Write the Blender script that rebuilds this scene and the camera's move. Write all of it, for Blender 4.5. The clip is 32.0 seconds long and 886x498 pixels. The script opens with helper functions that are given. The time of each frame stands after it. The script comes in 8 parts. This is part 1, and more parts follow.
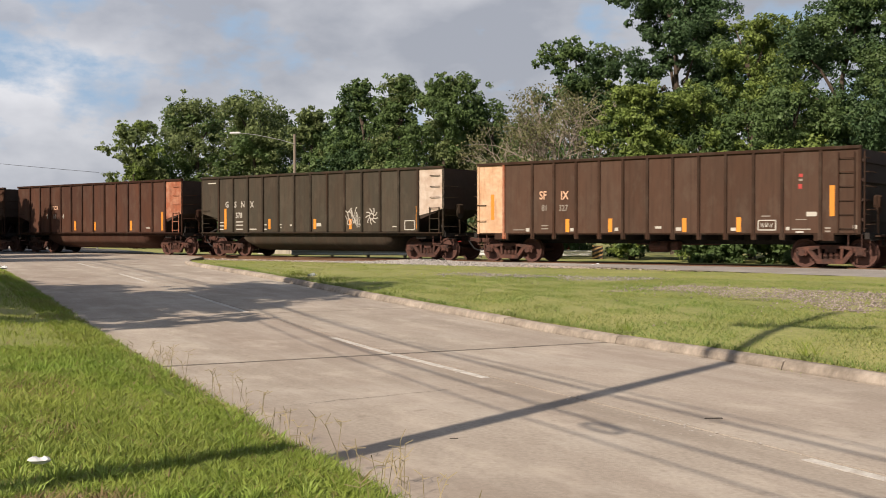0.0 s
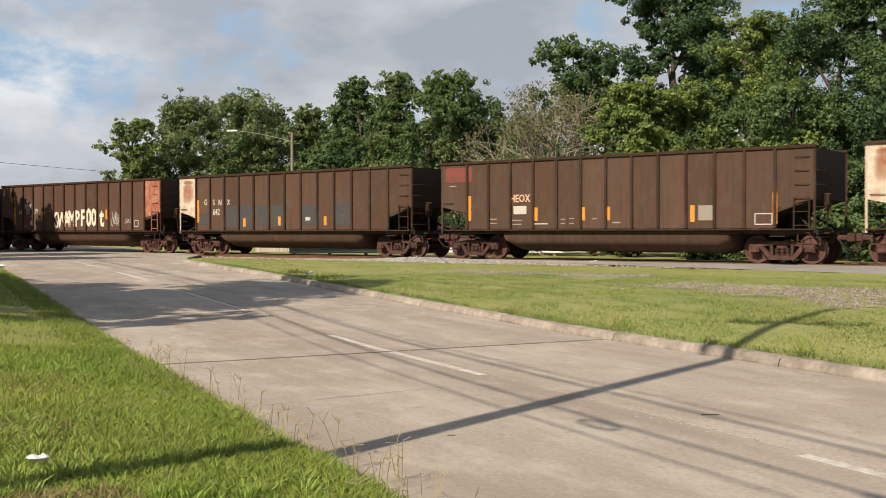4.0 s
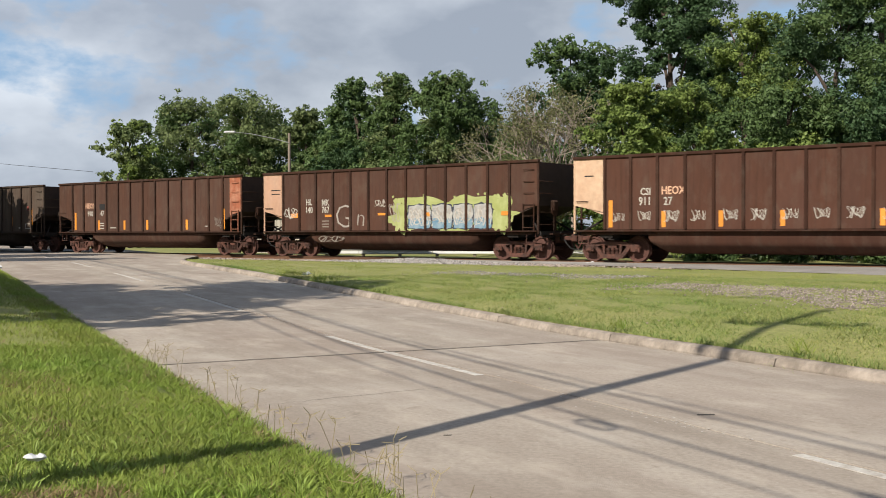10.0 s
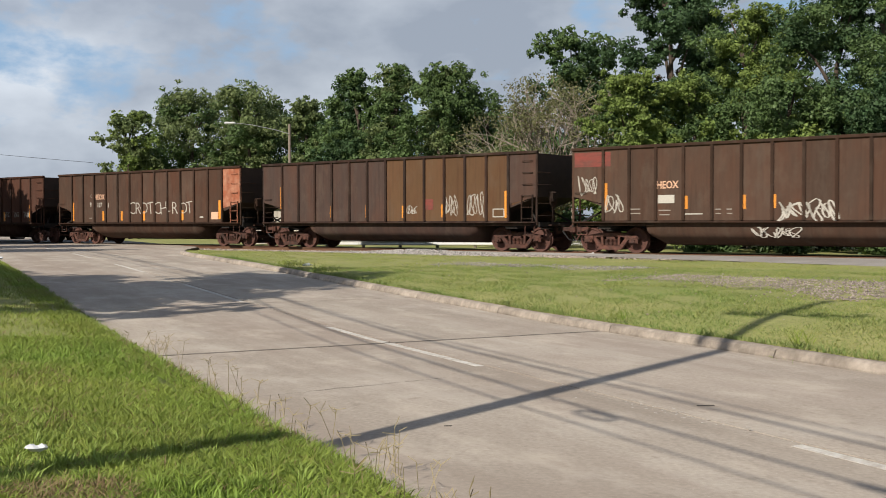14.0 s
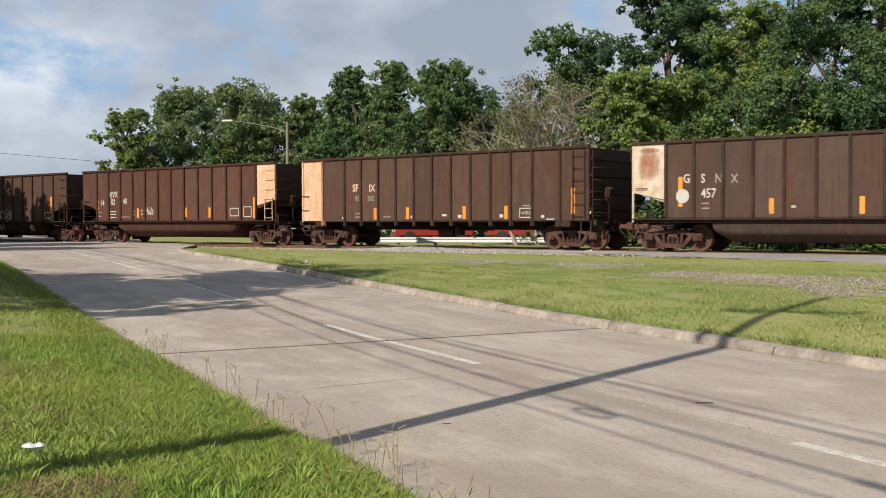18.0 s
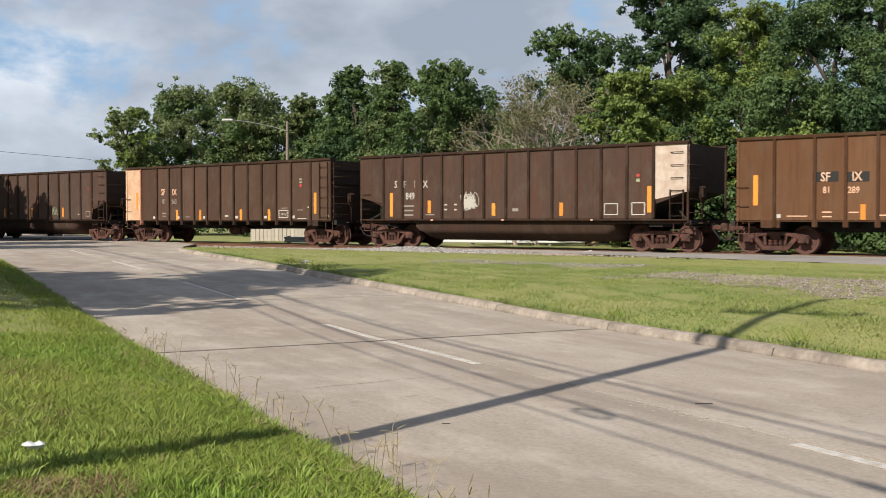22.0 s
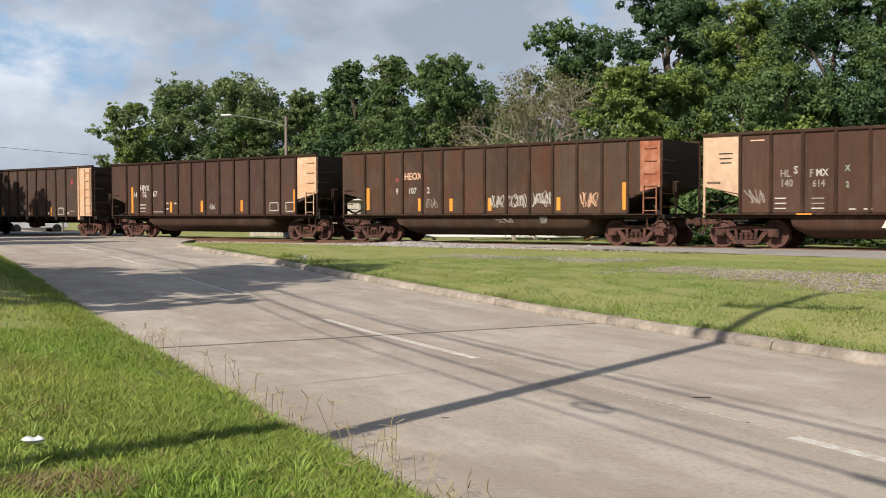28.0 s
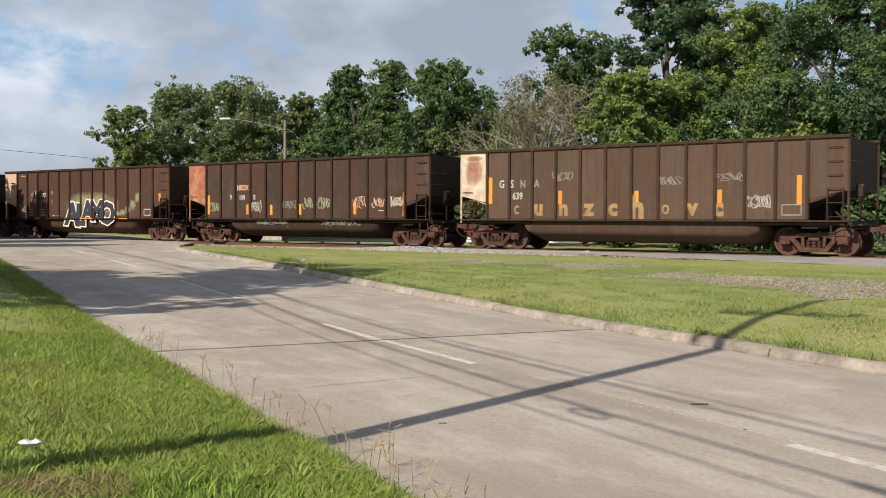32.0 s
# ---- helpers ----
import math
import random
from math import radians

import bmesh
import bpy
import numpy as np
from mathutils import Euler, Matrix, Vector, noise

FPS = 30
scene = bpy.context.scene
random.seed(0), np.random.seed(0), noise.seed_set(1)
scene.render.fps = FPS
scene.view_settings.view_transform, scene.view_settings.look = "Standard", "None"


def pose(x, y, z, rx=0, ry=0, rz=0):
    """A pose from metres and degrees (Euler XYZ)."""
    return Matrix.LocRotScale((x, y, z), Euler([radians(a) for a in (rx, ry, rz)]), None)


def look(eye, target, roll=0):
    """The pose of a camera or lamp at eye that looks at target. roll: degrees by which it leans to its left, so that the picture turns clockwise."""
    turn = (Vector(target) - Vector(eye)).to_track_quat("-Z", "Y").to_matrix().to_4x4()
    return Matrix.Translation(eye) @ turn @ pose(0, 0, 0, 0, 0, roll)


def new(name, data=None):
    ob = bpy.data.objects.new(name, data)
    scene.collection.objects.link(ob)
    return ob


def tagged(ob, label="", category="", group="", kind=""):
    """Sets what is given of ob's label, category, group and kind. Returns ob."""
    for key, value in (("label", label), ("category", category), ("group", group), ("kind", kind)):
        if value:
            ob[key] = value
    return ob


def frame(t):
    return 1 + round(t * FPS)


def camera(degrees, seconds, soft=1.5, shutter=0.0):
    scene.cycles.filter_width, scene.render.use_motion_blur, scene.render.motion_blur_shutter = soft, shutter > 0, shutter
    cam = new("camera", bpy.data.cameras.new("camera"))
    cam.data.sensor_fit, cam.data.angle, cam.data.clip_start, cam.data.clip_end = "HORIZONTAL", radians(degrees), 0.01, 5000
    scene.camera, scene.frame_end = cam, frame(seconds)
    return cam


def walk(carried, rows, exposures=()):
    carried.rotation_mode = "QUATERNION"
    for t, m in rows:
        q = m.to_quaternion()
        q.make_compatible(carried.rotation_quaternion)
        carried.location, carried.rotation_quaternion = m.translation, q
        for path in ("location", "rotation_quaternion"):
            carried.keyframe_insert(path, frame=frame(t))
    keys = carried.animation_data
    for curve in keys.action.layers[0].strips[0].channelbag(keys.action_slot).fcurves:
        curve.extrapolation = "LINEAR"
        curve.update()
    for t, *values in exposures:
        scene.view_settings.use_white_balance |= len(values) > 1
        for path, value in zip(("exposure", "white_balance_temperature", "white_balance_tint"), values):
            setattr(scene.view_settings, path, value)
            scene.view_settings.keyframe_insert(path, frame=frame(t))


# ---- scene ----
# the camera and its way: a tripod head that sags and drifts a little
cam = camera(45.27, 32.0, soft=0.9, shutter=0.12)
SWAY = [
    (0.0, -0.000, -0.000, 1.500, 89.162, 0.000, -0.000),
    (0.5, 0.004, -0.000, 1.499, 89.069, 0.061, -0.021),
    (1.0, 0.005, -0.000, 1.499, 89.008, 0.067, -0.029),
    (1.5, 0.005, -0.001, 1.499, 88.979, 0.056, -0.019),
    (2.0, 0.006, -0.003, 1.498, 88.969, 0.063, -0.013),
    (2.5, 0.007, -0.006, 1.496, 88.973, 0.071, -0.027),
    (3.0, 0.006, -0.011, 1.497, 88.986, 0.082, -0.054),
    (3.5, 0.003, -0.017, 1.499, 89.004, 0.095, -0.097),
    (5.5, 0.006, -0.024, 1.499, 89.140, 0.160, -0.176),
    (6.0, 0.005, -0.018, 1.498, 89.164, 0.109, -0.191),
    (6.5, 0.005, -0.015, 1.497, 89.174, 0.096, -0.193),
    (7.0, 0.004, -0.015, 1.497, 89.172, 0.080, -0.189),
    (7.5, 0.003, -0.017, 1.497, 89.169, 0.077, -0.185),
    (8.0, 0.006, -0.023, 1.496, 89.161, 0.102, -0.183),
    (8.5, 0.010, -0.032, 1.497, 89.138, 0.132, -0.196),
    (9.0, 0.011, -0.039, 1.497, 89.117, 0.141, -0.224),
    (9.5, 0.011, -0.044, 1.496, 89.106, 0.130, -0.248),
    (10.0, 0.012, -0.046, 1.495, 89.093, 0.114, -0.268),
    (10.5, 0.010, -0.048, 1.495, 89.075, 0.092, -0.296),
    (11.0, 0.009, -0.052, 1.494, 89.052, 0.072, -0.313),
    (11.5, 0.010, -0.053, 1.494, 89.006, 0.060, -0.315),
    (12.0, 0.009, -0.052, 1.494, 88.929, 0.044, -0.309),
    (12.5, 0.009, -0.053, 1.495, 88.834, 0.039, -0.298),
    (13.0, 0.010, -0.053, 1.495, 88.740, 0.055, -0.284),
    (13.5, 0.012, -0.052, 1.495, 88.661, 0.072, -0.266),
    (14.0, 0.012, -0.052, 1.495, 88.616, 0.091, -0.250),
    (14.5, 0.013, -0.053, 1.495, 88.602, 0.101, -0.237),
    (16.5, 0.013, -0.043, 1.497, 88.516, 0.086, -0.376),
    (17.0, 0.010, -0.041, 1.494, 88.516, 0.107, -0.396),
    (17.5, 0.009, -0.037, 1.493, 88.506, 0.131, -0.391),
    (18.0, 0.009, -0.033, 1.493, 88.486, 0.187, -0.361),
    (18.5, 0.009, -0.031, 1.493, 88.462, 0.254, -0.324),
    (19.0, 0.009, -0.031, 1.494, 88.443, 0.301, -0.296),
    (19.5, 0.011, -0.034, 1.495, 88.438, 0.313, -0.278),
    (20.0, 0.013, -0.038, 1.495, 88.447, 0.282, -0.272),
    (20.5, 0.012, -0.040, 1.494, 88.456, 0.214, -0.289),
    (21.0, 0.010, -0.040, 1.495, 88.460, 0.123, -0.320),
    (21.5, 0.008, -0.040, 1.495, 88.468, 0.038, -0.352),
    (22.0, 0.005, -0.039, 1.495, 88.477, -0.019, -0.379),
    (22.5, 0.005, -0.038, 1.496, 88.487, -0.074, -0.393),
    (23.0, 0.003, -0.034, 1.495, 88.515, -0.138, -0.408),
    (23.5, 0.000, -0.032, 1.493, 88.554, -0.171, -0.426),
    (24.0, -0.002, -0.033, 1.493, 88.568, -0.141, -0.430),
    (24.5, 0.000, -0.031, 1.492, 88.547, -0.057, -0.416),
    (25.0, 0.005, -0.032, 1.492, 88.509, 0.045, -0.392),
    (25.5, 0.006, -0.037, 1.496, 88.450, 0.122, -0.377),
    (27.5, 0.010, -0.047, 1.490, 88.244, 0.124, -0.425),
    (28.0, 0.008, -0.046, 1.492, 88.205, 0.093, -0.435),
    (28.5, 0.008, -0.046, 1.493, 88.199, 0.063, -0.439),
    (29.0, 0.010, -0.047, 1.493, 88.224, 0.020, -0.446),
    (29.5, 0.010, -0.049, 1.493, 88.268, -0.036, -0.462),
    (30.0, 0.007, -0.049, 1.493, 88.324, -0.119, -0.488),
    (30.5, 0.003, -0.047, 1.493, 88.380, -0.192, -0.514),
    (31.0, 0.002, -0.044, 1.494, 88.423, -0.221, -0.527),
    (31.5, 0.003, -0.044, 1.495, 88.451, -0.235, -0.526),
    (32.0, 0.006, -0.049, 1.495, 88.466, -0.243, -0.520),
]
walk(cam, [(t, pose(x, y, z, rx, ry, rz)) for t, x, y, z, rx, ry, rz in SWAY],
     exposures=[(0.0, 0.30, 6880, 14.5), (1.5, 0.36, 6880, 13), (3.0, 0.36, 6880, 12), (6.0, 0.38, 6640, 10.5), (9.0, 0.33, 6350, 10), (11.0, 0.29, 6340, 10), (13.0, 0.22, 6330, 10), (14.5, 0.26, 6330, 10), (17.0, 0.31, 6330, 10.3), (21.0, 0.34, 6320, 10.5), (32.0, 0.35, 6320, 10.5)])

# ---- world and sun ----
SUN_AZ = math.atan2(-0.611, -0.792)      # towards the sun, from +y to +x
SUN_EL = radians(36)
world = bpy.data.worlds.new("sky")
scene.world = world
world.use_nodes = True
wn, wl = world.node_tree.nodes, world.node_tree.links
wn.clear()
w_out = wn.new("ShaderNodeOutputWorld")
w_bg = wn.new("ShaderNodeBackground")
w_sky = wn.new("ShaderNodeTexSky")
w_sky.sky_type, w_sky.sun_disc = "NISHITA", False
w_sky.sun_elevation, w_sky.sun_rotation = SUN_EL, SUN_AZ
w_sky.dust_density, w_sky.ozone_density = 1.5, 1.5
w_tc = wn.new("ShaderNodeTexCoord")
w_map = wn.new("ShaderNodeMapping")
w_map.inputs["Scale"].default_value = (1.0, 1.0, 1.9)
w_map.inputs["Location"].default_value = (0.47, 0.1, 0.39)
w_n1 = wn.new("ShaderNodeTexNoise")
w_n1.inputs["Scale"].default_value, w_n1.inputs["Detail"].default_value = 5.5, 8
w_n1.inputs["Roughness"].default_value = 0.55
w_r1 = wn.new("ShaderNodeValToRGB")
w_r1.color_ramp.elements[0].position, w_r1.color_ramp.elements[1].position = 0.37, 0.45
w_n2 = wn.new("ShaderNodeTexNoise")
w_n2.inputs["Scale"].default_value, w_n2.inputs["Detail"].default_value = 5.2, 7
w_r2 = wn.new("ShaderNodeValToRGB")
w_r2.color_ramp.elements[0].position, w_r2.color_ramp.elements[1].position = 0.42, 0.64
w_r2.color_ramp.elements[0].color = (4.15, 4.6, 5.35, 1)
w_r2.color_ramp.elements[1].color = (7.3, 7.75, 8.35, 1)
w_r1.color_ramp.elements[0].color = (0.0, 0.0, 0.0, 1)
w_mix = wn.new("ShaderNodeMix")
w_mix.data_type = "RGBA"
wl.new(w_tc.outputs["Generated"], w_map.inputs["Vector"])
wl.new(w_map.outputs["Vector"], w_n1.inputs["Vector"])
wl.new(w_map.outputs["Vector"], w_n2.inputs["Vector"])
wl.new(w_n1.outputs["Fac"], w_r1.inputs["Fac"])
wl.new(w_n2.outputs["Fac"], w_r2.inputs["Fac"])
# clouds close up towards the horizon and open overhead
w_sep = wn.new("ShaderNodeSeparateXYZ")
w_open = wn.new("ShaderNodeMapRange")
w_open.inputs["From Min"].default_value, w_open.inputs["From Max"].default_value = 0.26, 0.62
w_open.inputs["To Min"].default_value, w_open.inputs["To Max"].default_value = 1.0, 0.36
w_mul = wn.new("ShaderNodeMath")
w_mul.operation = "MULTIPLY"
wl.new(w_tc.outputs["Generated"], w_sep.inputs[0])
wl.new(w_sep.outputs["Z"], w_open.inputs["Value"])
w_gap = wn.new("ShaderNodeMix")
w_gap.data_type = "RGBA"
w_gap.inputs["A"].default_value = (3.7, 5.5, 7.7, 1)
w_mul.inputs[0].default_value = 0.92
wl.new(w_open.outputs["Result"], w_mul.inputs[1])
wl.new(w_mul.outputs[0], w_mix.inputs["Factor"])
wl.new(w_sky.outputs["Color"], w_mix.inputs["A"])
wl.new(w_r1.outputs["Color"], w_gap.inputs["Factor"])
w_lit = wn.new("ShaderNodeMapRange")
w_lit.inputs["From Min"].default_value, w_lit.inputs["From Max"].default_value = -0.40, -0.12
w_lit.inputs["To Min"].default_value, w_lit.inputs["To Max"].default_value = 1.19, 1.0
w_scale = wn.new("ShaderNodeVectorMath")
w_scale.operation = "SCALE"
wl.new(w_sep.outputs["X"], w_lit.inputs["Value"])
wl.new(w_r2.outputs["Color"], w_scale.inputs[0])
wl.new(w_lit.outputs["Result"], w_scale.inputs["Scale"])
wl.new(w_scale.outputs[0], w_gap.inputs["B"])
wl.new(w_gap.outputs["Result"], w_mix.inputs["B"])
wl.new(w_mix.outputs["Result"], w_bg.inputs["Color"])
w_bg.inputs["Strength"].default_value = 0.074
wl.new(w_bg.outputs["Background"], w_out.inputs["Surface"])

sun_data = bpy.data.lights.new("sun", "SUN")
sun_data.energy, sun_data.angle, sun_data.color = 5.0, radians(0.55), (1.0, 0.91, 0.78)
sun = new("sun", sun_data)
to_sun = Vector((math.sin(SUN_AZ) * math.cos(SUN_EL), math.cos(SUN_AZ) * math.cos(SUN_EL), math.sin(SUN_EL)))
sun.matrix_world = look(to_sun * 50, (0, 0, 0))


# ---- materials ----
def material(name, base, rough=0.8, metal=0.0, grain=0.0, grain_scale=30.0, blotch=0.0, blotch_scale=1.5, second=None, bump=0.0, bump_scale=60.0, island=0.0, each=0.0, cover=0.5, stretch=(1, 1, 1), spec=0.3, turn=0.0):
    """Painted or natural surface: base colour, large blotches towards second, fine grain, relief."""
    m = bpy.data.materials.new(name)
    m.use_nodes = True
    n, l = m.node_tree.nodes, m.node_tree.links
    b = n["Principled BSDF"]
    b.inputs["Roughness"].default_value, b.inputs["Metallic"].default_value = rough, metal
    b.inputs["Specular IOR Level"].default_value = spec
    tc = n.new("ShaderNodeTexCoord")
    mp = n.new("ShaderNodeMapping")
    mp.inputs["Scale"].default_value = stretch
    if turn:
        tn = n.new("ShaderNodeMapping")
        tn.inputs["Rotation"].default_value = (0, 0, turn)
        l.new(tc.outputs["Object"], tn.inputs["Vector"])
        l.new(tn.outputs["Vector"], mp.inputs["Vector"])
    else:
        l.new(tc.outputs["Object"], mp.inputs["Vector"])
    fine = tc.outputs["Object"] if turn else mp.outputs["Vector"]
    rgb = n.new("ShaderNodeRGB")
    rgb.outputs[0].default_value = (*base, 1)
    col = rgb.outputs[0]
    if second is not None:
        big = n.new("ShaderNodeTexNoise")
        big.inputs["Scale"].default_value, big.inputs["Detail"].default_value, big.inputs["Roughness"].default_value = blotch_scale, 6, 0.62
        l.new(mp.outputs["Vector"], big.inputs["Vector"])
        if each:
            oi = n.new("ShaderNodeObjectInfo")
            sc = n.new("ShaderNodeVectorMath")
            sc.operation = "MULTIPLY_ADD"
            sc.inputs[1].default_value = (37, 17, 53)
            cb = n.new("ShaderNodeCombineXYZ")
            for k in range(3):
                l.new(oi.outputs["Random"], cb.inputs[k])
            l.new(cb.outputs[0], sc.inputs[0])
            l.new(mp.outputs["Vector"], sc.inputs[2])
            l.new(sc.outputs[0], big.inputs["Vector"])
        rp = n.new("ShaderNodeValToRGB")
        rp.color_ramp.elements[0].position, rp.color_ramp.elements[1].position = max(0, cover - 0.14), min(1, cover + 0.14)
        l.new(big.outputs["Fac"], rp.inputs["Fac"])
        am = n.new("ShaderNodeMath")
        am.operation = "MULTIPLY"
        am.inputs[1].default_value = blotch
        l.new(rp.outputs["Color"], am.inputs[0])
        mx = n.new("ShaderNodeMix")
        mx.data_type = "RGBA"
        mx.inputs["B"].default_value = (*second, 1)
        l.new(am.outputs[0], mx.inputs["Factor"])
        l.new(col, mx.inputs["A"])
        col = mx.outputs["Result"]
    val = None
    if grain:
        g = n.new("ShaderNodeTexNoise")
        g.inputs["Scale"].default_value, g.inputs["Detail"].default_value = grain_scale, 5
        l.new(fine, g.inputs["Vector"])
        mr = n.new("ShaderNodeMapRange")
        mr.inputs["To Min"].default_value, mr.inputs["To Max"].default_value = 1 - grain, 1 + grain
        l.new(g.outputs["Fac"], mr.inputs["Value"])
        val = mr.outputs["Result"]
    for amount, node, out in ((island, "ShaderNodeNewGeometry", "Random Per Island"), (each, "ShaderNodeObjectInfo", "Random")):
        if amount:
            g = n.new(node)
            mr = n.new("ShaderNodeMapRange")
            mr.inputs["To Min"].default_value, mr.inputs["To Max"].default_value = 1 - amount, 1 + amount
            l.new(g.outputs[out], mr.inputs["Value"])
            if val is None:
                val = mr.outputs["Result"]
            else:
                mu = n.new("ShaderNodeMath")
                mu.operation = "MULTIPLY"
                l.new(val, mu.inputs[0])
                l.new(mr.outputs["Result"], mu.inputs[1])
                val = mu.outputs[0]
    if val is not None:
        hv = n.new("ShaderNodeVectorMath")
        hv.operation = "SCALE"
        l.new(col, hv.inputs[0])
        l.new(val, hv.inputs["Scale"])
        col = hv.outputs[0]
    l.new(col, b.inputs["Base Color"])
    if bump:
        bn = n.new("ShaderNodeTexNoise")
        bn.inputs["Scale"].default_value, bn.inputs["Detail"].default_value = bump_scale, 4
        l.new(fine, bn.inputs["Vector"])
        bp = n.new("ShaderNodeBump")
        bp.inputs["Strength"].default_value, bp.inputs["Distance"].default_value = bump, 0.02
        l.new(bn.outputs["Fac"], bp.inputs["Height"])
        l.new(bp.outputs["Normal"], b.inputs["Normal"])
    return m


def layer(m, scale, lo, hi, tint, amount, turn=0.0, detail=6):
    """Adds one more noise layer of another colour to a material."""
    n, l = m.node_tree.nodes, m.node_tree.links
    b = n["Principled BSDF"]
    source = b.inputs["Base Color"].links[0].from_socket
    tc = n.new("ShaderNodeTexCoord")
    out = tc.outputs["Object"]
    for value in ((turn, None), (None, scale)):
        mp = n.new("ShaderNodeMapping")
        if value[1] is None:
            mp.inputs["Rotation"].default_value = (0, 0, value[0])
        else:
            mp.inputs["Scale"].default_value = value[1]
        l.new(out, mp.inputs["Vector"])
        out = mp.outputs[0]
    t = n.new("ShaderNodeTexNoise")
    t.inputs["Scale"].default_value, t.inputs["Detail"].default_value, t.inputs["Roughness"].default_value = 1.0, detail, 0.62
    l.new(out, t.inputs["Vector"])
    r = n.new("ShaderNodeMapRange")
    r.inputs["From Min"].default_value, r.inputs["From Max"].default_value, r.inputs["To Max"].default_value = lo, hi, amount
    l.new(t.outputs["Fac"], r.inputs["Value"])
    mx = n.new("ShaderNodeMix")
    mx.data_type = "RGBA"
    mx.inputs["B"].default_value = (*tint, 1)
    l.new(r.outputs["Result"], mx.inputs["Factor"])
    l.new(source, mx.inputs["A"])
    l.new(mx.outputs["Result"], b.inputs["Base Color"])
    return m


def leafy(name, base, second, through_light=0.35, vary=0.28):
    """Leaf surface: colour varies leaf by leaf and in clumps, some light passes through."""
    m = material(name, base, 0.55, grain=0.25, grain_scale=0.7, second=second, blotch=0.8, blotch_scale=0.45, island=vary, spec=0.25)
    n, l = m.node_tree.nodes, m.node_tree.links
    b, out = n["Principled BSDF"], n["Material Output"]
    t = n.new("ShaderNodeBsdfTranslucent")
    l.new(b.inputs["Base Color"].links[0].from_socket, t.inputs["Color"])
    ms = n.new("ShaderNodeMixShader")
    ms.inputs[0].default_value = through_light
    l.new(b.outputs[0], ms.inputs[1])
    l.new(t.outputs[0], ms.inputs[2])
    l.new(ms.outputs[0], out.inputs["Surface"])
    return m


M_CONCRETE = material("concrete", (0.385, 0.332, 0.275), 0.9, grain=0.34, grain_scale=26, second=(0.275, 0.232, 0.188), blotch=0.85, blotch_scale=1.1, bump=0.22, bump_scale=140, each=0.06, turn=-0.459, stretch=(1, 0.22, 1), cover=0.5)
layer(M_CONCRETE, (60, 60, 60), 0.60, 0.74, (0.16, 0.135, 0.11), 0.4)
layer(M_CONCRETE, (0.8, 0.5, 1), 0.50, 0.66, (0.46, 0.41, 0.35), 0.6, -0.459, 8)
layer(M_CONCRETE, (2.4, 0.10, 1), 0.50, 0.70, (0.25, 0.205, 0.165), 0.55, -0.459, 8)
layer(M_CONCRETE, (3.5, 3.5, 1), 0.62, 0.72, (0.22, 0.18, 0.14), 0.6, 0.0, 8)
layer(M_CONCRETE, (0.45, 0.11, 1), 0.44, 0.62, (0.27, 0.215, 0.175), 0.6, -0.459, 6)
layer(M_CONCRETE, (1.6, 0.9, 1), 0.52, 0.68, (0.50, 0.435, 0.36), 0.5, -0.459, 8)
layer(M_CONCRETE, (11, 7, 1), 0.56, 0.70, (0.235, 0.195, 0.155), 0.5, -0.459, 8)
layer(M_CONCRETE, (22, 22, 1), 0.63, 0.72, (0.50, 0.45, 0.39), 0.45, 0.0, 5)
M_KERB = material("kerb_concrete", (0.36, 0.308, 0.255), 0.9, grain=0.35, grain_scale=14, second=(0.15, 0.125, 0.10), blotch=0.8, blotch_scale=2.2, bump=0.6, bump_scale=40, each=0.08)
M_JOINT = material("joint_dirt", (0.07, 0.06, 0.05), 0.95, grain=0.3, grain_scale=20)
M_TAR = material("worn_tar", (0.10, 0.085, 0.07), 0.9, grain=0.3, grain_scale=20, second=(0.27, 0.23, 0.19), blotch=0.9, blotch_scale=6, cover=0.55)
M_ASPHALT = material("asphalt", (0.11, 0.105, 0.10), 0.92, grain=0.25, grain_scale=25, second=(0.19, 0.18, 0.165), blotch=0.7, blotch_scale=0.6, bump=0.4, bump_scale=120)
M_PAINT = material("road_paint", (0.56, 0.535, 0.49), 0.75, grain=0.25, grain_scale=10, second=(0.37, 0.325, 0.275), blotch=0.95, blotch_scale=9, cover=0.50)
M_SOIL = material("grassy_soil", (0.20, 0.22, 0.065), 0.95, grain=0.45, grain_scale=14, second=(0.29, 0.265, 0.11), blotch=0.7, blotch_scale=0.35, bump=0.7, bump_scale=25)
M_BLADE = leafy("grass_blade", (0.168, 0.245, 0.036), (0.275, 0.305, 0.066), 0.2)
M_TUFT = leafy("tuft_blade", (0.185, 0.275, 0.046), (0.27, 0.33, 0.075), 0.25)
M_THATCH = leafy("dead_grass", (0.26, 0.19, 0.10), (0.19, 0.13, 0.065), 0.15)
M_MOWN = leafy("mown_grass", (0.25, 0.30, 0.078), (0.35, 0.34, 0.12), 0.25, 0.14)
M_KERBSIDE = leafy("kerbside_grass_blade", (0.138, 0.215, 0.050), (0.225, 0.255, 0.080), 0.25, 0.16)
M_STONE = material("ballast_stone", (0.31, 0.255, 0.215), 0.9, island=0.45, grain=0.2, grain_scale=20)
M_HEAP = material("grey_ballast_stone", (0.29, 0.27, 0.25), 0.9, island=0.5, grain=0.2, grain_scale=20)
M_GRIT = material("brown_grit", (0.30, 0.245, 0.21), 0.95, grain=0.5, grain_scale=25, second=(0.20, 0.19, 0.09), blotch=0.8, blotch_scale=1.6, bump=1.0, bump_scale=45)
M_GREYSTONE = material("dull_grey_stone", (0.255, 0.235, 0.215), 0.9, island=0.5, grain=0.2, grain_scale=20)
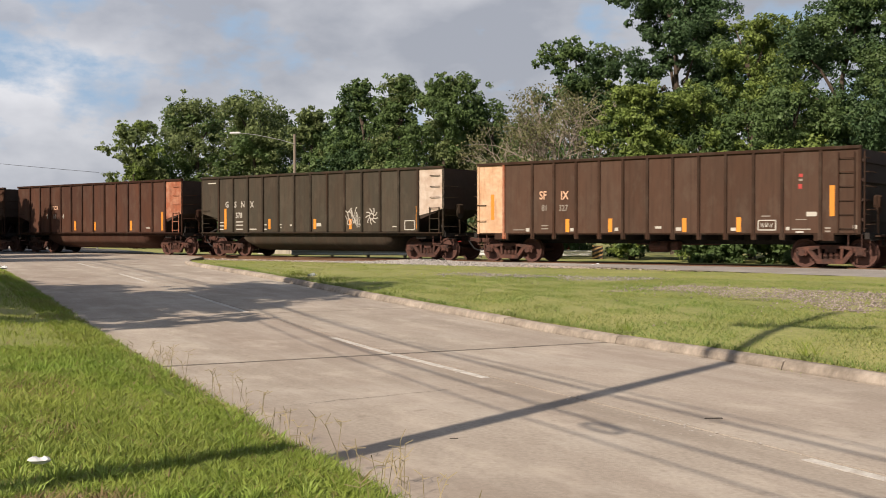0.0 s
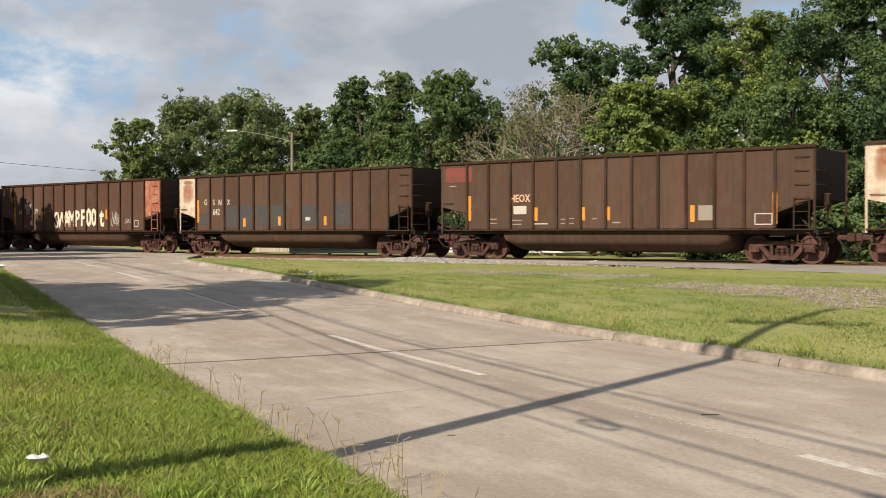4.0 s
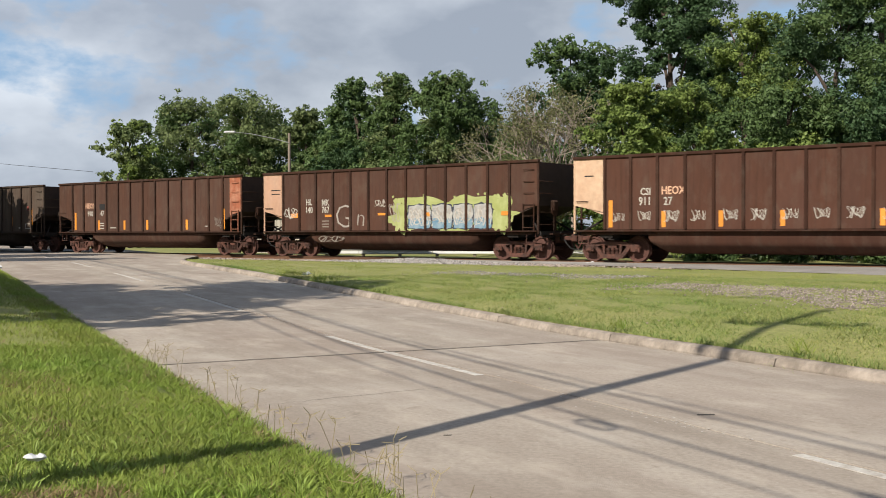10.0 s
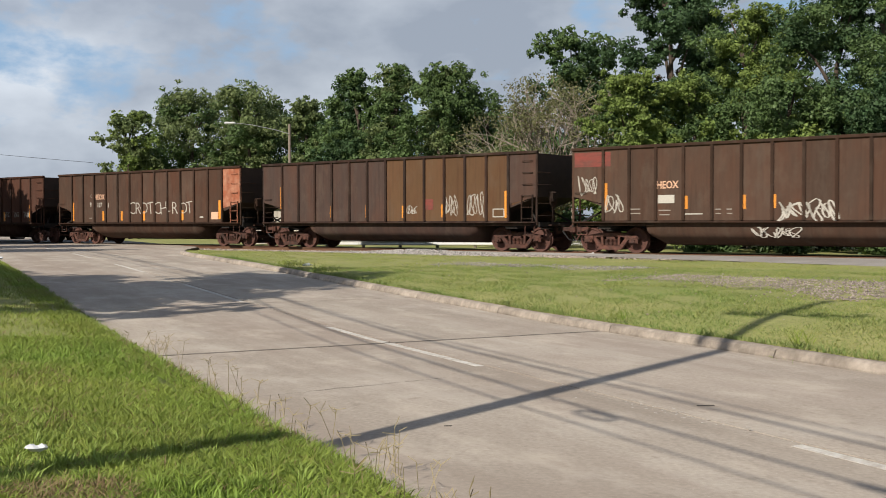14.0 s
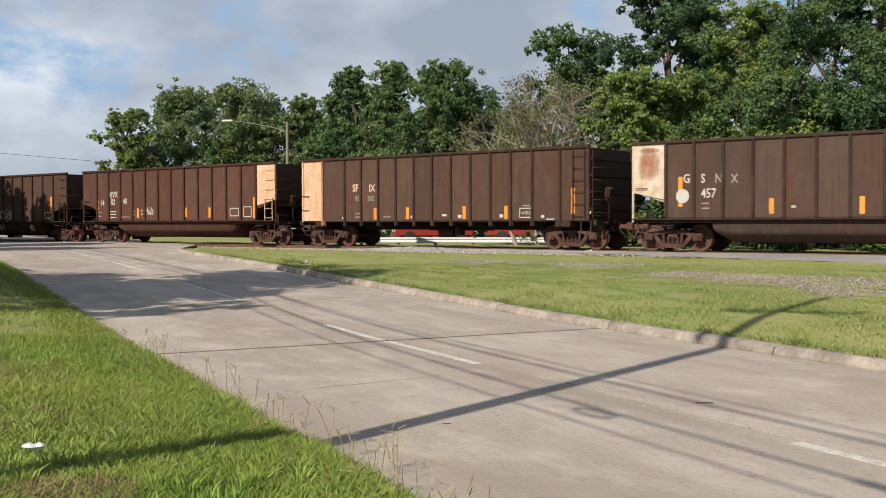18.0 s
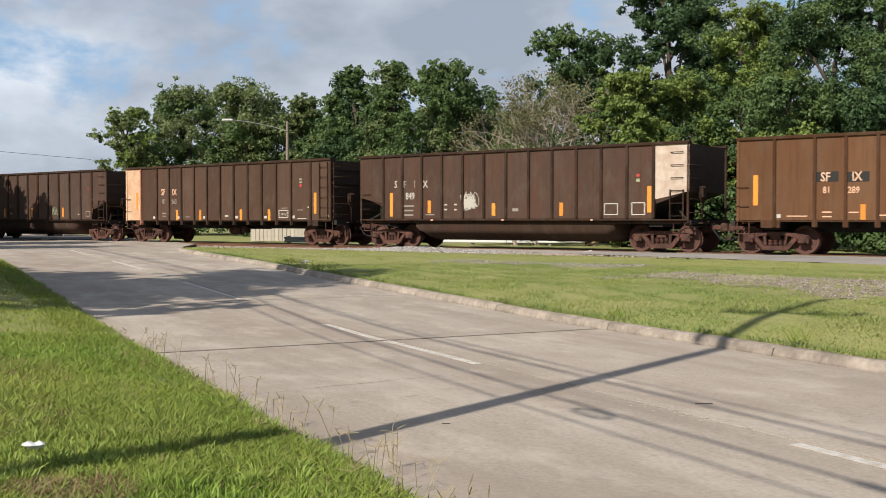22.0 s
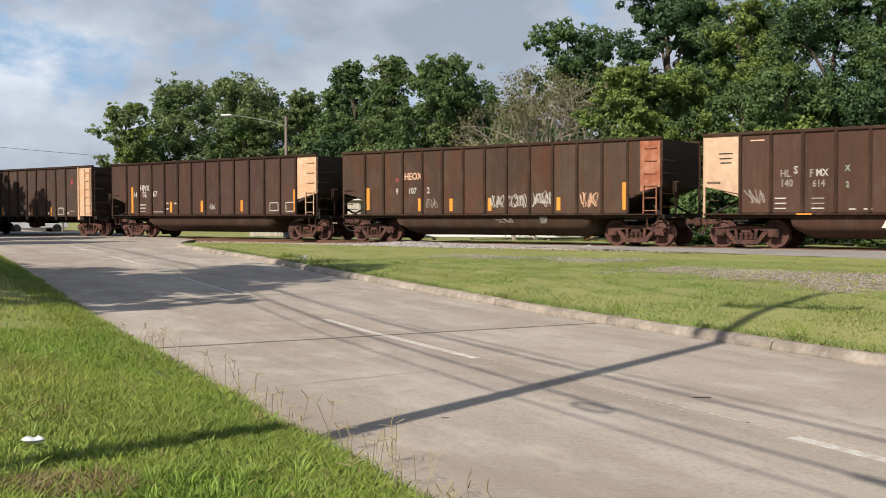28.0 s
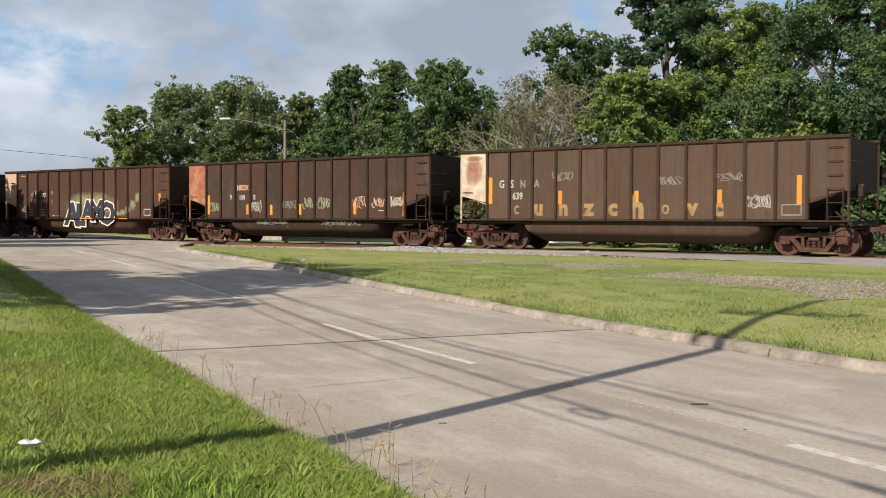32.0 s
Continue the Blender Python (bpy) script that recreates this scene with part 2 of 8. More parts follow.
M_PEBBLE = material("loose_gravel", (0.28, 0.232, 0.205), 0.9, island=0.45, grain=0.2, grain_scale=20)
M_BALLAST = material("ballast_bed", (0.22, 0.20, 0.18), 0.95, grain=0.5, grain_scale=22, second=(0.12, 0.10, 0.085), blotch=0.7, blotch_scale=1.3, bump=1.0, bump_scale=30)
M_STRIP = material("packed_grey_gravel", (0.30, 0.28, 0.26), 0.95, grain=0.35, grain_scale=30, second=(0.20, 0.18, 0.16), blotch=0.6, blotch_scale=0.8, bump=0.6, bump_scale=50)
M_RAIL = material("rusty_rail", (0.12, 0.062, 0.035), 0.7, grain=0.3, grain_scale=12)
M_TIE = material("creosoted_tie", (0.065, 0.045, 0.032), 0.9, grain=0.4, grain_scale=8, each=0.25, stretch=(1, 6, 6))
M_BLACK = material("dark_underframe", (0.022, 0.018, 0.016), 0.85, grain=0.3, grain_scale=6)
M_TRUCK = material("rusty_truck_steel", (0.098, 0.041, 0.029), 0.85, grain=0.35, grain_scale=9, second=(0.030, 0.019, 0.016), blotch=0.85, blotch_scale=4, each=0.2, bump=0.3, bump_scale=40)
# for the car ends turned from the sun: their shade is put into the colour
M_SHADEDEND = material("shaded_end_steel", (0.040, 0.026, 0.021), 0.85, grain=0.3, grain_scale=4, second=(0.05, 0.028, 0.02), blotch=0.6, blotch_scale=1.2)
M_WHEEL = material("brown_wheel_steel", (0.082, 0.037, 0.028), 0.75, metal=0.0, grain=0.3, grain_scale=10)
M_ORANGE = material("orange_reflector", (0.58, 0.22, 0.03), 0.55, grain=0.12, grain_scale=12, each=0.15)
M_WHITE = material("worn_white_paint", (0.42, 0.39, 0.345), 0.7, grain=0.25, grain_scale=14)
M_CREAM = material("worn_cream_paint", (0.62, 0.53, 0.41), 0.7, grain=0.25, grain_scale=14)
M_BARK = material("bark", (0.085, 0.065, 0.05), 0.95, grain=0.4, grain_scale=6, stretch=(4, 4, 1), bump=0.8, bump_scale=15)
M_DEADWOOD = material("dead_wood", (0.28, 0.235, 0.195), 0.9, grain=0.3, grain_scale=5)
M_LEAF_MID = leafy("leaf_mid", (0.080, 0.132, 0.047), (0.12, 0.178, 0.058))
M_LEAF_DARK = leafy("leaf_dark", (0.050, 0.094, 0.040), (0.078, 0.132, 0.052))
M_LEAF_LIGHT = leafy("leaf_light", (0.145, 0.205, 0.050), (0.20, 0.255, 0.065))
M_LEAF_PALE = leafy("leaf_pale", (0.135, 0.178, 0.070), (0.18, 0.22, 0.085))
M_LEAF_OLIVE = leafy("leaf_olive", (0.185, 0.18, 0.085), (0.14, 0.15, 0.065))
M_LEAF_RED = leafy("leaf_red", (0.10, 0.055, 0.03), (0.075, 0.075, 0.035))
M_GALV = material("galvanised_steel", (0.56, 0.56, 0.55), 0.55, metal=0.15, grain=0.12, grain_scale=10)
M_LAMPARM = material("dull_grey_steel", (0.33, 0.33, 0.32), 0.6, metal=0.1, grain=0.15, grain_scale=10)
M_POLE = material("weathered_pole_wood", (0.20, 0.165, 0.13), 0.9, grain=0.35, grain_scale=6, stretch=(5, 5, 0.6))
M_WIRE = material("black_cable", (0.02, 0.02, 0.02), 0.6)
M_LITTER = material("white_plastic", (0.52, 0.53, 0.53), 0.5, grain=0.1, grain_scale=20)


# ---- builders ----
def mesh_of(name, bm, mat=None, smooth=False):
    me = bpy.data.meshes.new(name)
    bm.to_mesh(me)
    bm.free()
    if mat is not None:
        me.materials.append(mat)
    if smooth:
        me.polygons.foreach_set("use_smooth", [True] * len(me.polygons))
    return me


def part(name, bm, mat, parent, label="", smooth=False):
    """One mesh object under a thing or a part; bm is a bmesh, or a mesh to share."""
    me = bm if isinstance(bm, bpy.types.Mesh) else mesh_of(name, bm, mat, smooth)
    ob = new(name, me)
    if isinstance(bm, bpy.types.Mesh) and mat is not None:
        if not me.materials:
            me.materials.append(mat)
        if me.materials[0] != mat:
            ob.material_slots[0].link = "OBJECT"
            ob.material_slots[0].material = mat
    ob.parent = parent
    return tagged(ob, label) if label else ob


def empty(name, m, label, category, group="", kind=""):
    ob = new(name)
    ob.empty_display_size = 0.3
    ob.matrix_world = m
    return tagged(ob, label, category, group, kind)


def box(bm, c, s, m=None, bev=0.0):
    r = bmesh.ops.create_cube(bm, size=1, matrix=Matrix.Translation(c) @ Matrix.Diagonal((*s, 1)))
    if m is not None:
        bmesh.ops.transform(bm, matrix=m, verts=r["verts"])
    if bev:
        edges = list({e for v in r["verts"] for e in v.link_edges})
        bmesh.ops.bevel(bm, geom=edges, offset=bev, segments=1, affect="EDGES")
    return bm


def rod(bm, p, q, r, seg=8, r2=None):
    p, q = Vector(p), Vector(q)
    d = q - p
    m = Matrix.Translation((p + q) / 2) @ d.to_track_quat("Z", "Y").to_matrix().to_4x4()
    bmesh.ops.create_cone(bm, cap_ends=True, segments=seg, radius1=r, radius2=r if r2 is None else r2, depth=d.length, matrix=m)
    return bm


def prism(bm, pts, y0, y1):
    """A plate: outline pts in x and z, from y0 to y1."""
    a = [bm.verts.new((x, y0, z)) for x, z in pts]
    b = [bm.verts.new((x, y1, z)) for x, z in pts]
    bm.faces.new(a)
    bm.faces.new(b[::-1])
    k = len(pts)
    for i in range(k):
        bm.faces.new((a[i], b[i], b[(i + 1) % k], a[(i + 1) % k]))
    bmesh.ops.recalc_face_normals(bm, faces=bm.faces[:])
    return bm


def lathe(bm, prof, seg=28, m=None):
    """A body of revolution about the y axis: prof in (radius, y)."""
    rings = []
    for r, y in prof:
        rings.append([bm.verts.new((r * math.cos(2 * math.pi * k / seg), y, r * math.sin(2 * math.pi * k / seg))) for k in range(seg)])
    for u, v in zip(rings, rings[1:]):
        for k in range(seg):
            bm.faces.new((u[k], u[(k + 1) % seg], v[(k + 1) % seg], v[k]))
    bm.faces.new(rings[0])
    bm.faces.new(rings[-1][::-1])
    bmesh.ops.recalc_face_normals(bm, faces=bm.faces[:])
    if m is not None:
        bmesh.ops.transform(bm, matrix=m, verts=bm.verts[:])
    return bm


def raw_mesh(name, verts, faces, mat, smooth=False):
    """A mesh from arrays: verts (n, 3), faces (m, 3 or 4)."""
    verts, faces = np.asarray(verts, np.float32), np.asarray(faces, np.int32)
    me = bpy.data.meshes.new(name)
    k = faces.shape[1]
    me.vertices.add(len(verts))
    me.vertices.foreach_set("co", verts.ravel())
    me.loops.add(faces.size)
    me.loops.foreach_set("vertex_index", faces.ravel())
    me.polygons.add(len(faces))
    me.polygons.foreach_set("loop_start", np.arange(0, faces.size, k, dtype=np.int32))
    me.update(calc_edges=True)
    me.validate()
    me.materials.append(mat)
    if smooth:
        me.polygons.foreach_set("use_smooth", [True] * len(me.polygons))
    return me


# ---- plan ----
ROAD_D, ROAD_N = np.array((-0.4433, 0.8964)), np.array((0.8964, 0.4433))    # along the road, across it
TRACK_D, TRACK_N = np.array((0.7890, -0.6144)), np.array((0.6144, 0.7890))  # along the track towards the near end, across it
TRACK_OFF = 34.69       # eye to track centre
ORIGIN_S = 53.93        # where the near faces of the cars cross the picture's plane
RAIL_Z, TRACK_RZ = 0.425, math.degrees(math.atan2(-0.6144, 0.7890))
P_LEFT, P_MID, P_RIGHT = 2.12, 5.37, 8.49


def road_xy(p, a):
    return p * ROAD_N + a * ROAD_D


def road_z(a):
    return np.interp(a, (-400, 13, 18, 24, 28, 35, 42, 48, 80, 120, 400), (0, 0, 0.08, 0.19, 0.27, 0.36, 0.415, 0.42, 0.42, 0.35, 0.3))


def track_q(x, y):
    return x * TRACK_N[0] + y * TRACK_N[1] - TRACK_OFF


def flare(a):
    """The carriageway widens before the crossing."""
    return 3.4 * np.clip((a - 37) / 12, 0, 1) ** 1.4


def ground_z(x, y):
    p, a = x * ROAD_N[0] + y * ROAD_N[1], x * ROAD_D[0] + y * ROAD_D[1]
    rz, q = road_z(a), track_q(x, y)
    right = P_RIGHT + 0.17 + flare(a)
    base = rz + 0.10
    top = np.maximum(0.34, base)
    zr = base + (top - base) * (1 - np.exp(-np.maximum(0, p - right) / 0.95))
    t = np.clip((q + 12) / 9, 0, 1)
    zr = zr + (0.30 - zr) * t
    zl = rz + 0.13 + 0.10 * np.clip((P_LEFT - 0.25 - p) / 1.6, 0, 1)
    zl = np.where(a > 40, rz - 0.03, zl)
    z = np.where(p > right - 0.02, zr, zl)
    z = np.where((p > P_LEFT - 0.1) & (p <= right - 0.02) & (q < -3), rz - 0.22, z)
    z = np.where(q > 3, 0.28, z)
    bed = np.clip((3.4 - np.abs(q)) / 1.2, 0, 1)
    return np.where(np.abs(q) < 3.4, np.minimum(z, 0.30 - 0.25 * bed), z)


# ---- ground, road, kerbs ----
def grid_lines(*spans):
    out = []
    for lo, hi, step in spans:
        out += list(np.arange(lo, hi - 1e-6, step))
    return np.array(out + [spans[-1][1]])


def build_ground():
    ps = np.concatenate((grid_lines((-3000, -400, 650), (-400, -60, 85), (-60, -12, 4), (-12, 1.95, 0.55)), grid_lines((2.03, 8.6, 1.6)), (8.72, 8.76, 9.0), grid_lines((9.25, 14, 0.35), (14, 70, 1.0), (70, 400, 66), (400, 3000, 650))))
    aa = grid_lines((-3000, -400, 650), (-400, -20, 60), (-20, 75, 0.75), (75, 160, 5), (160, 400, 60), (400, 3000, 650))
    P, A = np.meshgrid(ps, aa)
    X, Y = P * ROAD_N[0] + A * ROAD_D[0], P * ROAD_N[1] + A * ROAD_D[1]
    Z = ground_z(X, Y)
    rng = np.random.default_rng(3)
    near = (np.abs(P) < 60) & (A > -20) & (A < 75)
    Z = Z + np.where(near & ((P > 9.5) | (P < 1.6)), rng.normal(0, 0.012, Z.shape), 0)
    n = len(ps)
    i = np.arange(len(aa) - 1)[:, None] * n + np.arange(n - 1)[None, :]
    F = np.stack((i, i + 1, i + n + 1, i + n), -1).reshape(-1, 4)
    ob = new("ground", raw_mesh("ground", np.stack((X, Y, Z), -1).reshape(-1, 3), F, M_SOIL, True))
    return tagged(ob, "level green lawn and verge, dry in patches", "ground", kind="structure")


def strip_mesh(name, p0, p1, a0, a1, lift, thick, mat, step=1.5, flared=False):
    """A slab that follows the road's rise; p0 and p1 across, a0 and a1 along."""
    n = max(1, int(math.ceil((a1 - a0) / step)))
    verts, faces = [], []
    for k in range(n + 1):
        a = a0 + (a1 - a0) * k / n
        z = float(road_z(a)) + lift
        pe = p1 + (float(flare(a)) if flared else 0)
        for p, dz in ((p0, 0), (pe, 0), (pe, -thick), (p0, -thick)):
            x, y = road_xy(p, a)
            verts.append((x, y, z + dz))
    for k in range(n):
        o = 4 * k
        for u, v in ((0, 1), (1, 2), (2, 3), (3, 0)):
            faces.append((o + u, o + v, o + 4 + v, o + 4 + u))
    o = 4 * n
    faces += [(3, 2, 1, 0), (o, o + 1, o + 2, o + 3)]
    bm = bmesh.new()
    vs = [bm.verts.new(v) for v in verts]
    for f in faces:
        bm.faces.new([vs[i] for i in f])
    bmesh.ops.recalc_face_normals(bm, faces=bm.faces[:])
    return mesh_of(name, bm, mat)


def build_road():
    road = tagged(new("road", strip_mesh("road", P_LEFT - 0.05, P_RIGHT + 0.05, -14, 150, -0.025, 0.15, M_JOINT, 1.5, True)), "dirt in the joints below pale concrete road slabs", "road", kind="structure")
    joints = [-12.7, -5.5, 2.2, 12.1, 18.3, 24.5, 30.7, 36.9, 43.1, 49.3, 55.5, 61.6]
    for a0, a1 in zip(joints, joints[1:]):
        for lo, hi, fl in ((P_LEFT, P_MID - 0.012, False), (P_MID + 0.012, P_RIGHT, True)):
            part("slab", strip_mesh("slab", lo, hi, a0 + 0.022, a1 - 0.022, 0, 0.12, M_CONCRETE, 1.5, fl), None, road)
    for a0, w in ((12.1, 0.036),):
        part("tar_joint", strip_mesh("tar_joint", P_LEFT, P_RIGHT, a0 - w, a0 + w, 0.004, 0.003, M_TAR), None, road)
    far = new("crossing_panel", strip_mesh("crossing_panel", P_LEFT - 2, P_RIGHT + 3.6, 61.7, 76, 0.002, 0.1, M_ASPHALT, 1.5))
    far.parent = road
    far2 = new("far_carriageway", strip_mesh("far_carriageway", P_LEFT, P_RIGHT, 76.05, 150, 0.002, 0.1, M_CONCRETE, 3))
    far2.parent = road
    for a0 in (-3.7, 5.23, 14.18, 23.1, 32.0, 40.9, 49.8):
        part("lane_dash", strip_mesh("lane_dash", P_MID - 0.14, P_MID - 0.04, a0 - 4.5, a0, 0.004, 0.003, M_PAINT), None, road)
    # faint short cracks
    for p0, p1, a0, a1 in ((2.3, 4.6, 8.8, 9.1),):
        bm = bmesh.new()
        rng = random.Random(int(a0 * 10))
        rows = []
        for k in range(25):
            f, w = k / 24, rng.uniform(0.002, 0.006)
            a = a0 + (a1 - a0) * f + rng.gauss(0, 0.012)
            rows.append([bm.verts.new((*road_xy(p0 + (p1 - p0) * f, a + e), float(road_z(a)) + 0.0025)) for e in (-w, w)])
        for u, v in zip(rows, rows[1:]):
            bm.faces.new((u[0], v[0], v[1], u[1]))
        bmesh.ops.recalc_face_normals(bm, faces=bm.faces[:])
        part("crack", bm, M_TAR, road)
    # flakes left of older lane paint
    rng = np.random.default_rng(8)
    n = 1100
    a = rng.uniform(2, 32, n)
    p = P_MID - 0.03 + rng.normal(0, 0.06, n) * (1 + (rng.uniform(0, 1, n) < 0.25))
    keep = rng.uniform(0, 1, n) < 0.25 + 0.75 * (np.sin(a * 1.7) * np.sin(a * 0.61 + 1) > 0.1)
    a, p = a[keep], p[keep]
    n = len(a)
    th = np.arange(5) * 1.2566
    size = rng.uniform(0.004, 0.016, n)[:, None] * rng.uniform(0.5, 1.3, (n, 5))
    P, A = p[:, None] + size * 0.6 * np.cos(th), a[:, None] + size * 1.7 * np.sin(th)
    V = np.stack((P * ROAD_N[0] + A * ROAD_D[0], P * ROAD_N[1] + A * ROAD_D[1], road_z(A) + 0.003), -1).reshape(-1, 3)
    F = (np.arange(n) * 5)[:, None, None] + np.array(((0, 1, 2), (0, 2, 3), (0, 3, 4)))
    tagged(new("paint_flakes", raw_mesh("paint_flakes", V, F.reshape(-1, 3), M_PAINT)), "flakes of worn white lane paint on the concrete", "paint", kind="stuff")
    return road


def kerb_piece(a0, a1, p, side):
    """Rounded kerb, 0.15 m wide, its face towards the carriageway."""
    prof = [(0, -0.2), (0.0, 0.02), (0.03, 0.085), (0.07, 0.108), (0.17, 0.112), (0.20, 0.10), (0.20, -0.2)]
    bm = bmesh.new()
    n = 3
    rings = []
    for k in range(n + 1):
        a = a0 + (a1 - a0) * k / n
        z = float(road_z(a))
        ring = []
        for u, h in prof:
            x, y = road_xy(p + side * u + (float(flare(a)) if side > 0 else 0), a)
            ring.append(bm.verts.new((x, y, z + h + random.uniform(-0.006, 0.006))))
        rings.append(ring)
    for u, v in zip(rings, rings[1:]):
        for k in range(len(prof) - 1):
            bm.faces.new((u[k], u[k + 1], v[k + 1], v[k]))
    bm.faces.new(rings[0])
    bm.faces.new(rings[-1][::-1])
    bmesh.ops.recalc_face_normals(bm, faces=bm.faces[:])
    return mesh_of("kerb_stone", bm, M_KERB)


def build_kerbs():
    for nm, p, side in (("kerb_right", P_RIGHT + 0.004, 1), ("kerb_left", P_LEFT - 0.004, -1)):
        k = empty(nm, Matrix(), "weathered pale concrete kerb along the road", "kerb", kind="structure")
        a = -12.9
        while a < 39:
            part("kerb_stone", kerb_piece(a, a + 3.08, p, side), None, k)
            a += 3.1


# ---- railway track ----
def track_xy(q, u):
    """A place q across the track and u along it, from the foot of the eye's perpendicular."""
    return (TRACK_OFF + q) * TRACK_N + u * TRACK_D


def build_track():
    track = empty("railway_track", Matrix(), "single railway track on grey ballast", "track", kind="structure")
    base = Matrix.Translation((*track_xy(0, 0), 0)) @ Matrix.Rotation(radians(TRACK_RZ), 4, "Z")
    bm = bmesh.new()
    for x0, x1 in ((-130, 60),):
        pts = [(-1.55, 0.02), (-1.35, 0.255), (1.35, 0.255), (1.55, 0.02)]
        a = [bm.verts.new((x0, y, z)) for y, z in pts]
        b = [bm.verts.new((x1, y, z)) for y, z in pts]
        for i in range(3):
            bm.faces.new((a[i], a[i + 1], b[i + 1], b[i]))
        bm.faces.new((a[3], a[0], b[0], b[3]))
        bm.faces.new(a[::-1])
        bm.faces.new(b)
    bmesh.ops.recalc_face_normals(bm, faces=bm.faces[:])
    bed = part("ballast_bed", bm, M_BALLAST, track)
    bed.matrix_world = base
    prof = [(-0.075, 0.27), (0.075, 0.27), (0.07, 0.285), (0.012, 0.30), (0.012, 0.385), (0.036, 0.395), (0.036, 0.425), (-0.036, 0.425), (-0.036, 0.395), (-0.012, 0.385), (-0.012, 0.30), (-0.07, 0.285)]
    for y in (-0.7525, 0.7525):
        bm = bmesh.new()
        a = [bm.verts.new((-130, y + u, z)) for u, z in prof]
        b = [bm.verts.new((60, y + u, z)) for u, z in prof]
        for i in range(len(prof)):
            j = (i + 1) % len(prof)
            bm.faces.new((a[i], a[j], b[j], b[i]))
        bm.faces.new(a)
        bm.faces.new(b[::-1])
        bmesh.ops.recalc_face_normals(bm, faces=bm.faces[:])
        part("rail", bm, M_RAIL, track).matrix_world = base
    bm = bmesh.new()
    box(bm, (0, 0, 0.19), (0.22, 2.6, 0.16), bev=0.01)
    tie = mesh_of("sleeper", bm, M_TIE)
    rng = random.Random(5)
    u = -88.0
    while u < 42:
        if not -68 < u < -55:
            t = part("sleeper", tie, None, track)
            t.matrix_world = base @ pose(u, rng.uniform(-0.04, 0.04), rng.uniform(0, 0.01), 0, 0, rng.uniform(-1.5, 1.5))
        u += 0.53
    # service strip beside the track
    bm = bmesh.new()
    n = 40
    for k in range(n + 1):
        x = -26 + 60 * k / n
        y1 = -0.84
        y0 = max(-9.0, y1 - 0.25 - 0.29 * max(0, x + 21)) - 0.06 * math.sin(k * 2.1)
        bm.verts.new((x, y0, 0.315))
        bm.verts.new((x, (y0 + y1) / 2, 0.345))
        bm.verts.new((x, y1, 0.395))
    bm.verts.ensure_lookup_table()
    for k in range(n):
        for j in (0, 1):
            o = 3 * k + j
            bm.faces.new((bm.verts[o], bm.verts[o + 1], bm.verts[o + 4], bm.verts[o + 3]))
    bmesh.ops.recalc_face_normals(bm, faces=bm.faces[:])
    s = tagged(new("gravel_strip", mesh_of("gravel_strip", bm, M_STRIP, True)), "strip of packed grey gravel beside the rails", "gravel", kind="structure")
    s.matrix_world = base
    return track


def stones(name, spots, sizes, seed, label, zlift=0.0, mat=M_STONE):
    """Loose stones: spots (n, 2) on the ground, one joined mesh."""
    rng = np.random.default_rng(seed)
    oct_v = np.array([(1, 0, 0), (0, 1, 0), (-1, 0, 0), (0, -1, 0), (0, 0, 0.8), (0, 0, -0.6)])
    oct_f = np.array([(0, 1, 4), (1, 2, 4), (2, 3, 4), (3, 0, 4), (1, 0, 5), (2, 1, 5), (3, 2, 5), (0, 3, 5)])
    n = len(spots)
    V = oct_v[None] * rng.uniform(0.6, 1.4, (n, 6, 1)) * sizes[:, None, None]
    th = rng.uniform(0, 6.28, n)
    c, s = np.cos(th)[:, None], np.sin(th)[:, None]
    V = np.stack((V[..., 0] * c - V[..., 1] * s, V[..., 0] * s + V[..., 1] * c, V[..., 2]), -1)
    z = ground_z(spots[:, 0], spots[:, 1]) + zlift
    V += np.concatenate((spots, z[:, None]), 1)[:, None]
    F = oct_f[None] + (np.arange(n) * 6)[:, None, None]
    return tagged(new(name, raw_mesh(name, V.reshape(-1, 3), F.reshape(-1, 3), mat)), label, "gravel", kind="stuff")


# ---- grass ----
def blades(name, spots, height, width, lean, mat, seed, label, category="grass", zlift=0.0):
    """Grass blades, two faces each, as one joined mesh."""
    rng = np.random.default_rng(seed)
    n = len(spots)
    tuft = np.sin(spots[:, 0] * 2.1 + np.sin(spots[:, 1] * 1.7)) * np.sin(spots[:, 1] * 1.9 + 1.3 * np.sin(spots[:, 0] * 2.6))
    h = height * rng.uniform(0.35, 1.25, n) * (1 + 0.35 * tuft)
    th = rng.uniform(0, 2 * np.pi, n)
    w = width * rng.uniform(0.7, 1.3, n)
    tilt = rng.normal(0, lean, (n, 2)) * h[:, None]
    foot = ground_z(spots[:, 0], spots[:, 1]) - 0.01 + zlift
    p_r, a_r = spots @ ROAD_N, spots @ ROAD_D
    foot = np.where((p_r > P_LEFT - 0.25) & (p_r < P_LEFT + 0.5), road_z(a_r) + np.where(p_r < P_LEFT, 0.105, 0.08 * np.clip((P_LEFT + 0.3 - p_r) / 0.3, 0, 1)), foot)
    base = np.concatenate((spots, foot[:, None]), 1)
    side = np.stack((np.cos(th), np.sin(th), np.zeros(n)), 1) * w[:, None] / 2
    mid = base + np.stack((tilt[:, 0] * 0.35, tilt[:, 1] * 0.35, h * 0.6), 1)
    tip = base + np.stack((tilt[:, 0], tilt[:, 1], h), 1)
    V = np.stack((base - side, base + side, mid + side * 0.8, mid - side * 0.8, tip), 1)
    o = (np.arange(n) * 5)[:, None]
    F = np.concatenate((o + np.array((0, 1, 2)), o + np.array((0, 2, 3)), o + np.array((3, 2, 4))))
    return tagged(new(name, raw_mesh(name, V.reshape(-1, 3), F, mat)), label, category, kind="stuff")


